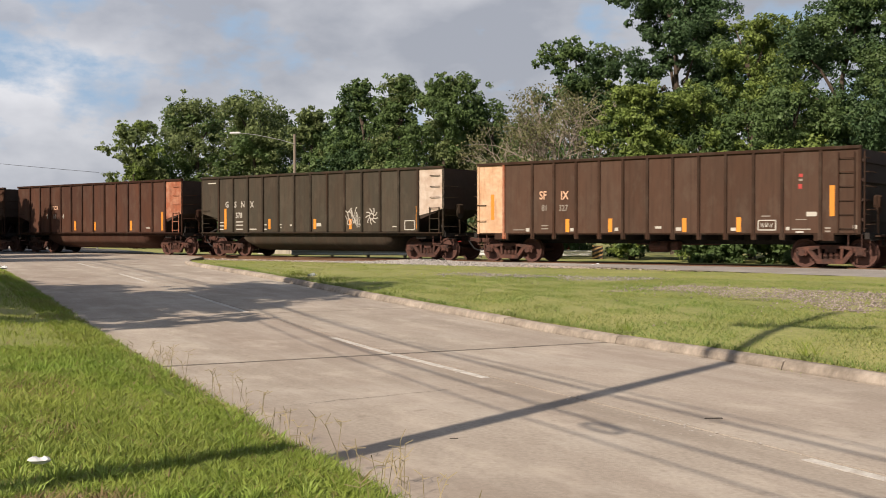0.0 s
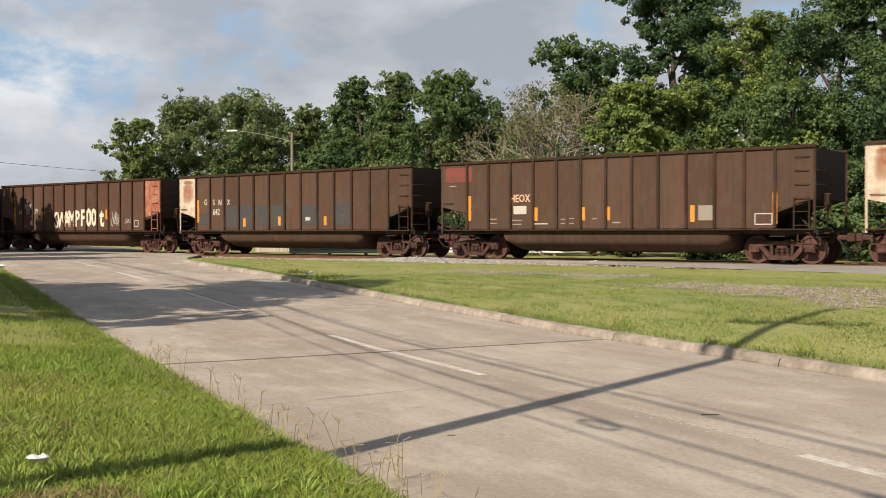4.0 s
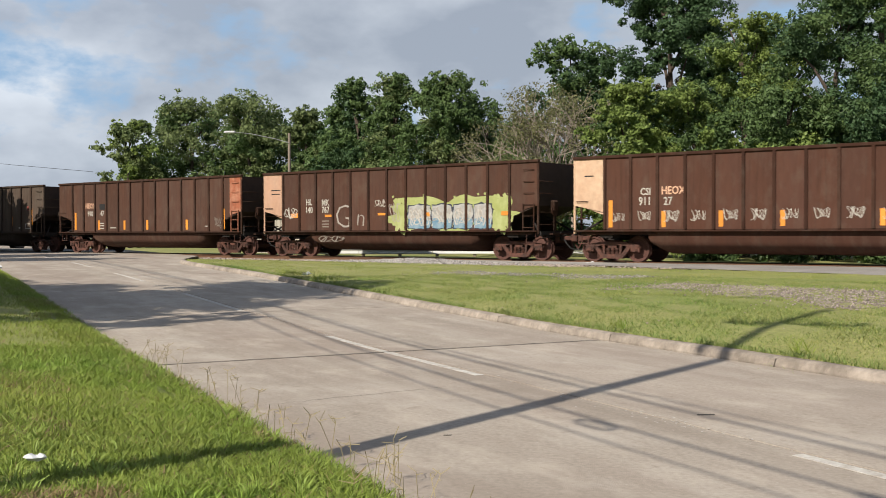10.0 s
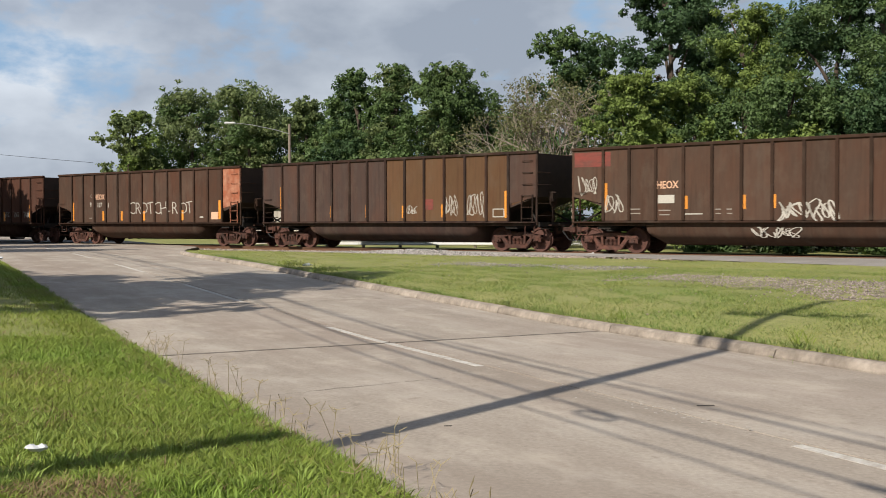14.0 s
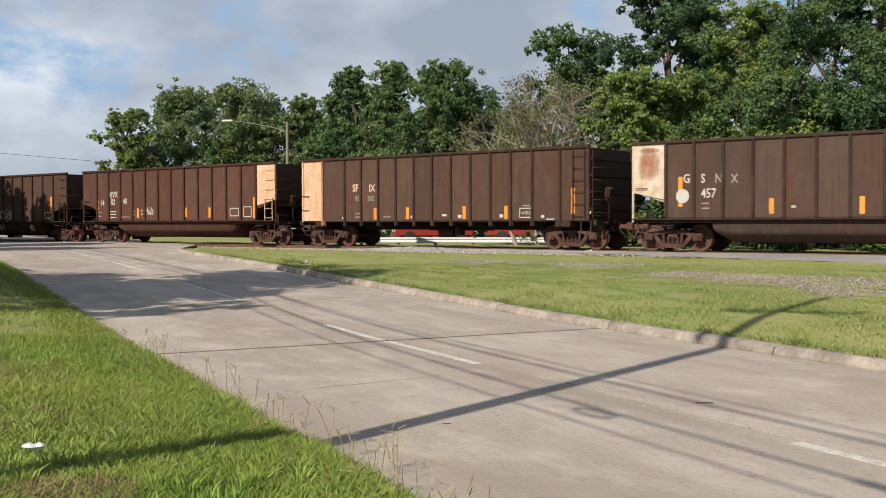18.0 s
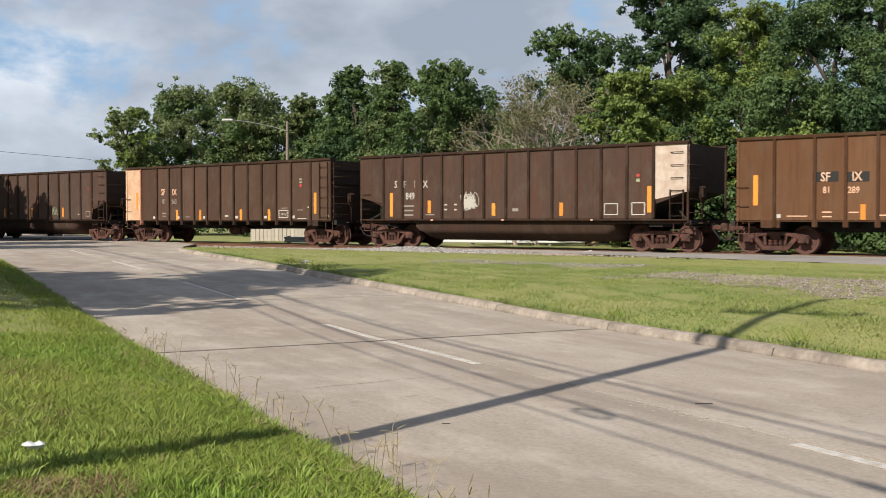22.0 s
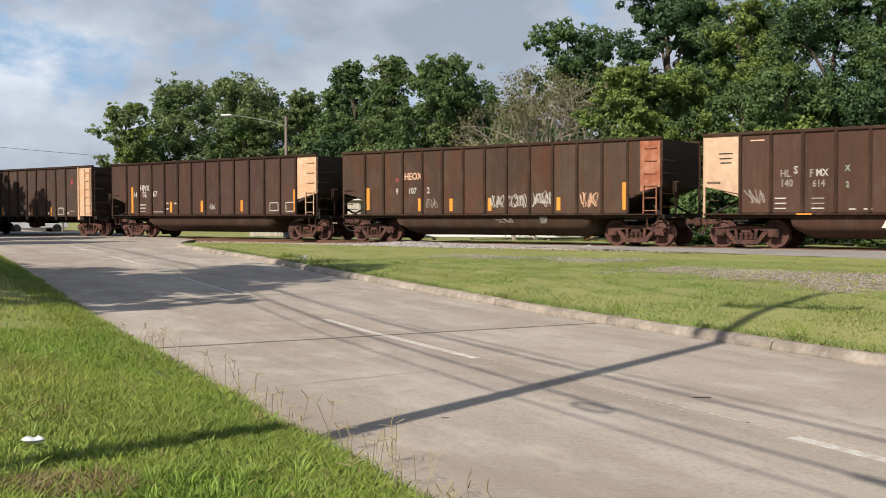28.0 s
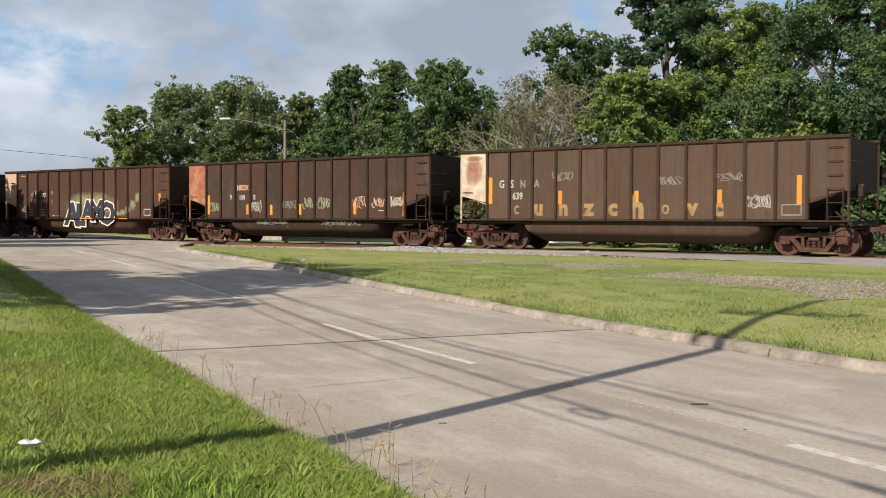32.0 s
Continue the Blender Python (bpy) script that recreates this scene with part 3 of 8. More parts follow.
def tufts(name, hubs, count, height, width, mat, seed, label):
    """Clumps of broad blades that fan out from their hubs, three faces each, as one joined mesh."""
    rng = np.random.default_rng(seed)
    n = len(hubs) * count
    grow = np.repeat(rng.uniform(0.5, 1.25, len(hubs)), count)
    spread = rng.normal(0, 0.028, (n, 2)) * grow[:, None]
    spots = np.repeat(hubs, count, 0) + spread
    h = height * grow * rng.uniform(0.45, 1.15, n)
    out = spread / 0.035 * 0.45 + rng.normal(0, 0.28, (n, 2))
    th = rng.uniform(0, 2 * np.pi, n)
    side = np.stack((np.cos(th), np.sin(th), np.zeros(n)), 1) * (width * rng.uniform(0.6, 1.2, n))[:, None] / 2
    p_r, a_r = spots @ ROAD_N, spots @ ROAD_D
    foot = np.where(p_r > P_LEFT - 0.25, road_z(a_r) + 0.09, ground_z(spots[:, 0], spots[:, 1])) - 0.01
    base = np.concatenate((spots, foot[:, None]), 1)
    mid = base + np.concatenate((out * h[:, None] * 0.35, (h * 0.62)[:, None]), 1)
    tip = base + np.concatenate((out * h[:, None] * 1.1, (h * rng.uniform(0.75, 1.0, n))[:, None]), 1)
    V = np.stack((base - side, base + side, mid + side, mid - side, tip), 1)
    o = (np.arange(n) * 5)[:, None]
    F = np.concatenate((o + np.array((0, 1, 2)), o + np.array((0, 2, 3)), o + np.array((3, 2, 4))))
    return tagged(new(name, raw_mesh(name, V.reshape(-1, 3), F, mat)), label, "grass", kind="stuff")


def scatter_road(rng, n, p0, p1, a0, a1, power=1.0):
    p = rng.uniform(p0, p1, n)
    a = a0 + (a1 - a0) * rng.uniform(0, 1, n) ** power
    return np.stack((p * ROAD_N[0] + a * ROAD_D[0], p * ROAD_N[1] + a * ROAD_D[1]), 1)


def in_view(xy, margin=0.08):
    r = xy[:, 0] / np.maximum(xy[:, 1], 0.1)
    return (xy[:, 1] > 2.5) & (r > -0.417 - margin) & (r < 0.417 + margin)


def build_grass():
    rng = np.random.default_rng(11)
    xy = scatter_road(rng, 520000, -9, P_LEFT + 0.30, 1, 45, 1.9)
    xy = xy[in_view(xy)]
    tuft = np.sin(xy[:, 0] * 2.1 + np.sin(xy[:, 1] * 1.7)) * np.sin(xy[:, 1] * 1.9 + 1.3 * np.sin(xy[:, 0] * 2.6))
    xy = xy[rng.uniform(0, 1, len(xy)) < 0.8 + 0.4 * tuft][:150000]
    near = scatter_road(rng, 270000, -4, P_LEFT + 0.05, 2, 13, 1.3)
    edge = scatter_road(rng, 60000, P_LEFT - 0.4, P_LEFT + 0.16, 2, 34, 1.6)
    xy = np.concatenate((xy, near[in_view(near)], edge[in_view(edge)]))
    px, py = (xy[:, 0] + 1.74) / 0.34, (xy[:, 1] - 4.95) / 0.26
    bare = px * px + py * py + 0.5 * np.sin(xy[:, 0] * 9) * np.sin(xy[:, 1] * 11) < 1
    lot = rng.uniform(0, 1, len(xy))
    dry = (bare & (lot < 0.6)) | (lot < 0.04 + 0.16 * (np.sin(xy[:, 0] * 1.9 + 1.2 * np.sin(xy[:, 1] * 1.3)) * np.sin(xy[:, 1] * 1.6 + xy[:, 0]) > 0.45))
    blades("dry_thatch", xy[dry], 0.06, 0.008, 1.0, M_THATCH, 14, "flattened brown dead grass among the green")
    blades("verge_grass", xy[~dry], 0.058, 0.0075, 0.85, M_BLADE, 12, "unmown green grass on the verge")
    hub = np.concatenate((scatter_road(rng, 5200, -3.5, P_LEFT + 0.02, 2, 12, 1.2), scatter_road(rng, 420, P_LEFT - 0.35, P_LEFT + 0.1, 3, 14)))
    px, py = (hub[:, 0] + 1.74) / 0.34, (hub[:, 1] - 4.95) / 0.28
    patchy = np.sin(hub[:, 0] * 1.3 + 2 * np.sin(hub[:, 1] * 0.9)) + np.sin(hub[:, 1] * 1.1 - hub[:, 0] * 0.7) > rng.uniform(-1.6, 1.4, len(hub))
    tufts("verge_tufts", hub[in_view(hub) & (px * px + py * py > 1) & patchy], 24, 0.085, 0.0085, M_TUFT, 16, "coarse tufts of broad green grass blades")
    xy = scatter_road(rng, 700000, P_RIGHT + 0.14, 36, -12, 45)
    q = track_q(xy[:, 0], xy[:, 1])
    p, a = xy @ ROAD_N, xy @ ROAD_D
    u = xy @ TRACK_D
    keep = in_view(xy) & (q < np.where(u > -21, np.maximum(-9, -1.3 - 0.29 * (u + 21)), -1.6)) & (p > P_RIGHT + 0.15 + flare(a))
    keep &= rng.uniform(0, 1, len(xy)) < np.clip(9.0 / np.maximum(xy[:, 1], 1), 0.12, 1) * 1.6
    keep &= ~bare_patch(xy) | (rng.uniform(0, 1, len(xy)) < 0.55)
    near = scatter_road(rng, 470000, P_RIGHT + 0.16, 21, -8, 26)
    q, depth = track_q(near[:, 0], near[:, 1]), near[:, 1]
    nk = in_view(near) & (q < -9) & (rng.uniform(0, 1, len(near)) < np.clip(15 / np.maximum(depth, 1), 0.2, 1))
    nk &= ~bare_patch(near) | (rng.uniform(0, 1, len(near)) < 0.2)
    blades("kerbside_grass", near[nk], 0.038, 0.007, 1.0, M_KERBSIDE, 15, "dense mown green grass beside the kerb")
    blades("lawn_grass", xy[keep], 0.042, 0.010, 0.95, M_MOWN, 13, "short mown grass, green and straw-coloured, between kerb and track")


def bare_patch(xy):
    """Where gravel shows through the lawn."""
    q = track_q(xy[:, 0], xy[:, 1])
    u = xy @ TRACK_D
    wob = 0.8 * np.sin(u * 0.9) + 0.5 * np.sin(u * 2.3 + 1) + 0.5 * np.sin(q * 3 + u * 5) + 0.5 * np.sin(u * 9.7 - q * 8) * np.sin(u * 3.1 + q * 6)
    one = (np.abs(q + 10.6 + 0.25 * wob) < 0.95 + 0.5 * wob) & (u > -18.4) & (u < -12.4)
    two = (np.abs(q + 13.9 + 0.25 * (u + 11.5) + 0.3 * wob) < 1.5 + 0.08 * (u + 11) + 0.5 * wob) & (u > -10.4) & (u < 4)
    return one | two


def gravel_bed():
    """Thin sheet of grit under the loose stones, with a ragged rim."""
    step = 0.14
    us, qs = np.arange(-19.5, 5, step), np.arange(-19, -8.5, step)
    U, Q = np.meshgrid(us, qs)
    XY = (TRACK_OFF + Q)[..., None] * TRACK_N + U[..., None] * TRACK_D
    keep = bare_patch(XY.reshape(-1, 2)).reshape(U.shape)
    rng = np.random.default_rng(24)
    keep &= rng.uniform(0, 1, keep.shape) < 0.40
    XY = XY + rng.uniform(-0.05, 0.05, XY.shape)
    Z = ground_z(XY[..., 0], XY[..., 1]) + 0.012
    n = len(us)
    i = (np.arange(len(qs) - 1)[:, None] * n + np.arange(n - 1)[None, :])
    F = np.stack((i, i + 1, i + n + 1, i + n), -1)[keep[:-1, :-1]]
    V = np.concatenate((XY, Z[..., None]), -1).reshape(-1, 3)
    used, back = np.unique(F, return_inverse=True)
    return tagged(new("gravel_bed", raw_mesh("gravel_bed", V[used], back.reshape(-1, 4), M_GRIT)), "thin bed of greyish brown grit in the lawn", "gravel", kind="stuff")


def build_gravel():
    gravel_bed()
    rng = np.random.default_rng(21)
    u, q = rng.uniform(-30, 6, 150000), rng.uniform(-20, -4, 150000)
    xy = (TRACK_OFF + q)[:, None] * TRACK_N + u[:, None] * TRACK_D
    xy = xy[bare_patch(xy)][:25000]
    xy = xy + rng.normal(0, 0.16, xy.shape) * (rng.uniform(0, 1, (len(xy), 1)) < 0.45) * 3
    xy = xy[(xy @ TRACK_D > -12) | (rng.uniform(0, 1, len(xy)) < 0.35)]
    small = xy @ TRACK_D < -12
    stones("grey_gravel_patch", xy[small], rng.uniform(0.010, 0.030, int(small.sum())), 26, "loose grey stones scattered in the lawn", 0.014, mat=M_GREYSTONE)
    xy = xy[~small & (rng.uniform(0, 1, len(xy)) < 0.6)]
    stones("gravel_patch", xy, rng.uniform(0.009, 0.025, len(xy)), 22, "loose greyish brown gravel scattered in the lawn", 0.016, mat=M_PEBBLE)
    u, q = rng.uniform(-80, 30, 26000), -rng.uniform(1.0, 3.2, 26000)
    hu = rng.normal(-26.2, 1.9, 7000)
    hq = -rng.uniform(0.9, 3.5, 7000)
    heap = (TRACK_OFF + hq)[:, None] * TRACK_N + hu[:, None] * TRACK_D
    lift = 0.16 * np.exp(-((hu + 26.2) / 2.4) ** 2) * np.exp(-((hq + 2.2) / 0.9) ** 2)
    stones("ballast_heap", heap, rng.uniform(0.025, 0.07, 7000), 25, "heap of pale grey broken ballast beside the rails", 0.30 + lift * rng.uniform(0.2, 1, 7000) - ground_z(heap[:, 0], heap[:, 1]), mat=M_HEAP)
    keep = (rng.uniform(0, 1, 26000) < np.where((u > -33) & (u < -19), 1, 0.28))
    u, q = u[keep], q[keep]
    xy = (TRACK_OFF + q)[:, None] * TRACK_N + u[:, None] * TRACK_D
    top = np.where(np.abs(q) < 1.4, 0.26, 0.29)
    stones("ballast_stones", xy, rng.uniform(0.025, 0.06, len(xy)), 23, "broken grey ballast stones along the rails", top - ground_z(xy[:, 0], xy[:, 1]))


# ---- trees ----
def leaf_cloud(rng, centres, radii, count, size, flat=0.75):
    """Leaves near the shells of many clumps: each a bent quad."""
    k = rng.choice(len(centres), count, p=radii ** 2 / (radii ** 2).sum())
    v = rng.normal(0, 1, (count, 3))
    v /= np.linalg.norm(v, axis=1)[:, None]
    r = radii[k] * (0.45 + 0.62 * rng.uniform(0, 1, count) + 0.25 * rng.uniform(0, 1, count) ** 6)
    c = centres[k] + v * r[:, None] * np.array((1, 1, flat))
    nrm = v + rng.normal(0, 0.55, (count, 3)) + np.array((0, 0, 0.35))
    nrm /= np.linalg.norm(nrm, axis=1)[:, None]
    t = np.cross(nrm, rng.normal(0, 1, (count, 3)))
    t /= np.linalg.norm(t, axis=1)[:, None]
    b = np.cross(nrm, t)
    s = (size * rng.uniform(0.6, 1.4, count))[:, None]
    V = np.stack((c - t * s * 0.62, c - b * s * 0.36 - nrm * s * 0.1, c + t * s * 0.62, c + b * s * 0.36 - nrm * s * 0.1), 1)
    return V.reshape(-1, 3), (np.arange(count) * 4)[:, None] + np.array((0, 1, 2, 3))


def limb(bm, pts, r0, r1):
    for i, (p, q) in enumerate(zip(pts, pts[1:])):
        n = len(pts) - 1
        rod(bm, p, q, r0 + (r1 - r0) * i / n, 7, r0 + (r1 - r0) * (i + 1) / n)


def tree(x, y, height, width, seed, mat, label, leaves=11000, leaf=0.26, base=0.25, pointed=0.0, clumps=40, mat2=None, share2=0.0, z0=0.28, boughs=()):
    """Tapered trunk, limbs into the lobes, and a crown of lobes, each of many tufts of single leaves."""
    rng = np.random.default_rng(seed)
    t = empty("tree", Matrix.Translation((x, y, z0)), label, "tree", "trees behind the track")
    h0 = height * base
    lobes, tufts, radii, owner = [], [], [], []
    for k in range(clumps):
        f = (k + rng.uniform(0.1, 0.9)) / clumps
        if pointed:
            env = (1 - f) ** 0.75 * 0.95 + 0.08
        else:
            env = math.sqrt(max(0.06, 1 - ((f - 0.48) / 0.56) ** 2))
        ang, rad = rng.uniform(0, 6.28), math.sqrt(rng.uniform(0.05, 1)) * width * 0.46 * env * rng.uniform(0.8, 1.25)
        lr = min(width, 8.0) * rng.uniform(0.11, 0.23) * (0.75 + 0.4 * env)
        c = np.array((rad * math.cos(ang), rad * math.sin(ang), h0 + (height - h0) * f * 0.98 + 0.02 * height))
        c[2] = min(c[2], height - lr * 0.8)
        lobes.append(c)
        for i in range(17):
            v = rng.normal(0, 1, 3)
            v[2] = v[2] * 0.8 + 0.25
            v /= np.linalg.norm(v)
            reach, size = (rng.uniform(0.15, 1.1), rng.uniform(0.20, 0.46)) if i < 12 else (rng.uniform(1.0, 1.3), rng.uniform(0.14, 0.26))
            tufts.append(c + v * lr * reach * np.array((1, 1, 0.85)))
            radii.append(lr * size)
            owner.append(k)
    for bx, by, bz, br in boughs:       # single boughs that reach out of the crown
        lobes.insert(0, np.array((bx, by, bz)))
        for _ in range(14):
            tufts.append(lobes[0] + rng.normal(0, 0.5, 3) * br)
            radii.append(br * rng.uniform(0.25, 0.5))
            owner.append(0)
    tufts, radii, owner = np.array(tufts), np.array(radii), np.array(owner)
    bm = bmesh.new()
    r = 0.020 * height
    pts = [Vector((rng.normal(0, 0.02) * height * k / 5, rng.normal(0, 0.02) * height * k / 5, height * 0.85 * k / 5 - 0.1)) for k in range(6)]
    limb(bm, pts, r, r * 0.2)
    part("trunk", bm, M_BARK, t)
    for c in lobes[:len(boughs)] + lobes[len(boughs):: max(1, clumps // 8)]:
        bm = bmesh.new()
        f = min(0.82, max(0.15, (c[2] / height) - 0.2))
        i = f / 0.85 * 5
        a = pts[int(i)].lerp(pts[min(5, int(i) + 1)], i - int(i))
        m = a.lerp(Vector(c), 0.5) + Vector((0, 0, 0.3))
        limb(bm, [a, m, Vector(c)], r * 0.4, r * 0.08)
        part("limb", bm, M_BARK, t)
    second = (rng.uniform(0, 1, clumps) < share2)[owner] if mat2 is not None else np.zeros(len(owner), bool)
    V, F = leaf_cloud(rng, tufts[~second], radii[~second], int(1.7 * leaves * (~second).mean()), leaf * 0.78)
    part("crown", raw_mesh("crown", V, F, mat), None, t)
    if second.any():
        V, F = leaf_cloud(rng, tufts[second], radii[second], int(1.7 * leaves * second.mean()), leaf * 0.78)
        part("reddish_vine" if mat2 is M_LEAF_RED else "foliage", raw_mesh("foliage", V, F, mat2), None, t)
    return t


def bare_tree(x, y, height, width, seed, label, z0=0.28, olive=2500):
    """Leafless crown of forking grey twigs with a little dry foliage."""
    rng = random.Random(seed)
    t = empty("bare_tree", Matrix.Translation((x, y, z0)), label, "tree", "trees behind the track")
    tips = []

    def fork(bm, p, d, ln, r, depth):
        q = p + d * ln
        rod(bm, p, q, r, 5, r * 0.68)
        if depth == 0:
            tips.append(q)
            return
        for _ in range(3 if depth > 2 else 2):
            nd = (d + Vector((rng.gauss(0, 0.5), rng.gauss(0, 0.5), rng.gauss(0.05, 0.34)))).normalized()
            fork(bm, q, nd, ln * rng.uniform(0.62, 0.85), r * 0.62, depth - 1)
    for _ in range(5):
        d = Vector((rng.gauss(0, 0.5) * width / height, rng.gauss(0, 0.4) * width / height, 1)).normalized()
        bm = bmesh.new()
        fork(bm, Vector((rng.gauss(0, 0.4), rng.gauss(0, 0.4), -0.05)), d, height * 0.27, 0.11, 5)
        part("branch", bm, M_DEADWOOD, t)
    if olive:
        nrng = np.random.default_rng(seed)
        c = np.array([tuple(v) for v in tips])
        V, F = leaf_cloud(nrng, c, np.full(len(c), 0.42), olive, 0.12)
        part("dry_leaves", raw_mesh("dry_leaves", V, F, M_LEAF_OLIVE), None, t)
    return t


build_ground()
build_road()
build_kerbs()
build_track()
build_gravel()
build_grass()


# ---- coal cars ----
PITCH = 16.18
PHASE = [(0, 5.1276), (1, 5.9011), (2, 6.6739), (3, 7.4462), (4, 8.2179), (5, 8.9894), (6, 9.7606), (7, 10.5355), (8, 11.3019), (9, 12.0710), (10, 12.8375), (11, 13.5996), (12, 14.3551), (13, 15.1080), (14, 15.8423), (15, 16.5652), (16, 17.2820), (17, 17.9826), (18, 18.6897), (19, 19.3903), (20, 20.0845), (21, 20.7809), (22, 21.4677), (23, 22.1552), (24, 22.8396), (25, 23.5159), (26, 24.1883), (27, 24.8592), (28, 25.5254), (29, 26.1866), (30, 26.8428), (31, 27.4940), (32, 28.1383)]
NEAR_Y = -1.57      # near side sheet, in the car's space


def car_base(c, t):
    """The middle of car c on the rails at time t."""
    ph = float(np.interp(t, [r[0] for r in PHASE], [r[1] for r in PHASE])) if not isinstance(t, tuple) else t[1]
    s = (ph - c) * PITCH - 7.3
    near = np.array((ORIGIN_S, 0.0)) - s * TRACK_D
    return Matrix.Translation((*(near + 1.57 * TRACK_N), RAIL_Z)) @ Matrix.Rotation(radians(TRACK_RZ), 4, "Z")


def wheelset_mesh():
    bm = bmesh.new()
    rim = [(0.05, 0), (0.13, 0.0), (0.14, -0.03), (0.20, -0.035), (0.36, -0.01), (0.385, -0.05), (0.455, -0.055), (0.457, 0.05), (0.465, 0.06), (0.487, 0.068), (0.485, 0.085), (0.40, 0.085), (0.36, 0.03), (0.2, 0.03), (0.05, 0.03)]
    lathe(bm, [(r, y - 0.75) for r, y in rim])
    bm2 = bmesh.new()
    lathe(bm2, [(r, 0.75 - y) for r, y in rim[::-1]])
    me = mesh_of("tmp", bm2)
    bm.from_mesh(me)
    bpy.data.meshes.remove(me)
    rod(bm, (0, -1.02, 0), (0, 1.02, 0), 0.075, 12)
    for k in range(3):      # axle-end bolts
        a = k * 2.094
        for y in (-1.03, 1.03):
            box(bm, (0.045 * math.cos(a), y, 0.045 * math.sin(a)), (0.03, 0.03, 0.03))
    return mesh_of("wheelset", bm, M_WHEEL)


def side_frame_mesh():
    bm = bmesh.new()
    top = [(-1.12, 0.50), (-1.06, 0.62), (-0.78, 0.66), (-0.4, 0.72), (0.4, 0.72), (0.78, 0.66), (1.06, 0.62), (1.12, 0.50), (0.72, 0.52), (0.38, 0.60), (-0.38, 0.60), (-0.72, 0.52)]
    prism(bm, top, -0.07, 0.07)
    for s in (-1, 1):
        prism(bm, [(s * 0.78, 0.56), (s * 0.60, 0.56), (s * 0.30, 0.20), (s * 0.46, 0.18)], -0.06, 0.06)
        prism(bm, [(s * 0.40, 0.62), (s * 0.30, 0.62), (s * 0.28, 0.28), (s * 0.36, 0.28)], -0.055, 0.055)
        box(bm, (s * 0.89, 0, 0.47), (0.30, 0.20, 0.24), bev=0.03)
        rod(bm, (s * 0.89, -0.13, 0.457), (s * 0.89, 0.05, 0.457), 0.10, 14)
        box(bm, (s * 1.06, 0, 0.46), (0.05, 0.14, 0.22))
    prism(bm, [(-0.46, 0.18), (-0.42, 0.12), (0.42, 0.12), (0.46, 0.18), (0.36, 0.27), (-0.36, 0.27)], -0.09, 0.09)
    return mesh_of("side_frame", bm, M_TRUCK)


def spring_mesh():
    prof = []
    for k in range(5):
        z = 0.27 + 0.045 * k
        prof += [(0.05, z), (0.072, z + 0.011), (0.072, z + 0.03), (0.05, z + 0.041)]
    bm = bmesh.new()
    lathe(bm, prof, 10, Matrix.Rotation(radians(90), 4, "X"))
    return mesh_of("spring", bm, M_TRUCK)


def bolster_mesh():
    bm = bmesh.new()
    box(bm, (0, 0, 0.55), (0.36, 2.1, 0.14), bev=0.02)
    box(bm, (0, 0, 0.66), (0.5, 1.2, 0.12), bev=0.02)
    for s in (-1, 1):       # brake beams and shoes
        box(bm, (s * 0.38, 0, 0.40), (0.07, 1.5, 0.09))
        for y in (-0.75, 0.75):
            box(bm, (s * 0.405, y, 0.45), (0.06, 0.1, 0.26))
    return mesh_of("bolster", bm, M_TRUCK)


WHEELSET, SIDE_FRAME, SPRINGS, BOLSTER = wheelset_mesh(), side_frame_mesh(), spring_mesh(), bolster_mesh()
SPINNERS = []       # (car number, wheelset, x in its truck)


def truck(car, c, x):
    t = part("truck", BOLSTER, None, car, "rusty cast steel truck")
    t.location = (x, 0, 0)
    for y, rz in ((-0.99, 0), (0.99, 180)):
        f = part("side_frame", SIDE_FRAME, None, t)
        f.matrix_local = pose(0, y, 0, 0, 0, rz)
        for sx in (-0.17, 0, 0.17):
            part("spring", SPRINGS, None, t).location = (sx, y, 0)
    for wx in (-0.89, 0.89):
        w = part("wheelset", WHEELSET, None, t, "brown steel wheels on an axle")
        SPINNERS.append((c, w, wx))


def coupler_mesh():
    bm = bmesh.new()
    box(bm, (0.30, 0, 0.84), (0.62, 0.14, 0.16), bev=0.02)
    box(bm, (0.70, -0.02, 0.84), (0.22, 0.26, 0.30), bev=0.05)
    box(bm, (0.80, -0.12, 0.84), (0.12, 0.1, 0.26), bev=0.03)
    box(bm, (0.05, 0, 0.84), (0.16, 0.5, 0.36), bev=0.02)
    rod(bm, (0.62, 0.05, 0.72), (0.78, 0.1, 0.42), 0.03, 6)
    return mesh_of("coupler", bm, M_TRUCK)


def rung_mesh(w):
    bm = bmesh.new()
    rod(bm, (-w / 2, -0.075, 0), (w / 2, -0.075, 0), 0.014, 6)
    for s in (-1, 1):
        rod(bm, (s * w / 2, -0.08, 0), (s * w / 2, 0.0, 0), 0.014, 6)
    return mesh_of("rung", bm)


def plate(x0, x1, z0, z1, th=0.02):
    bm = bmesh.new()
    box(bm, ((x0 + x1) / 2, 0, (z0 + z1) / 2), (x1 - x0, th, z1 - z0))
    return bm


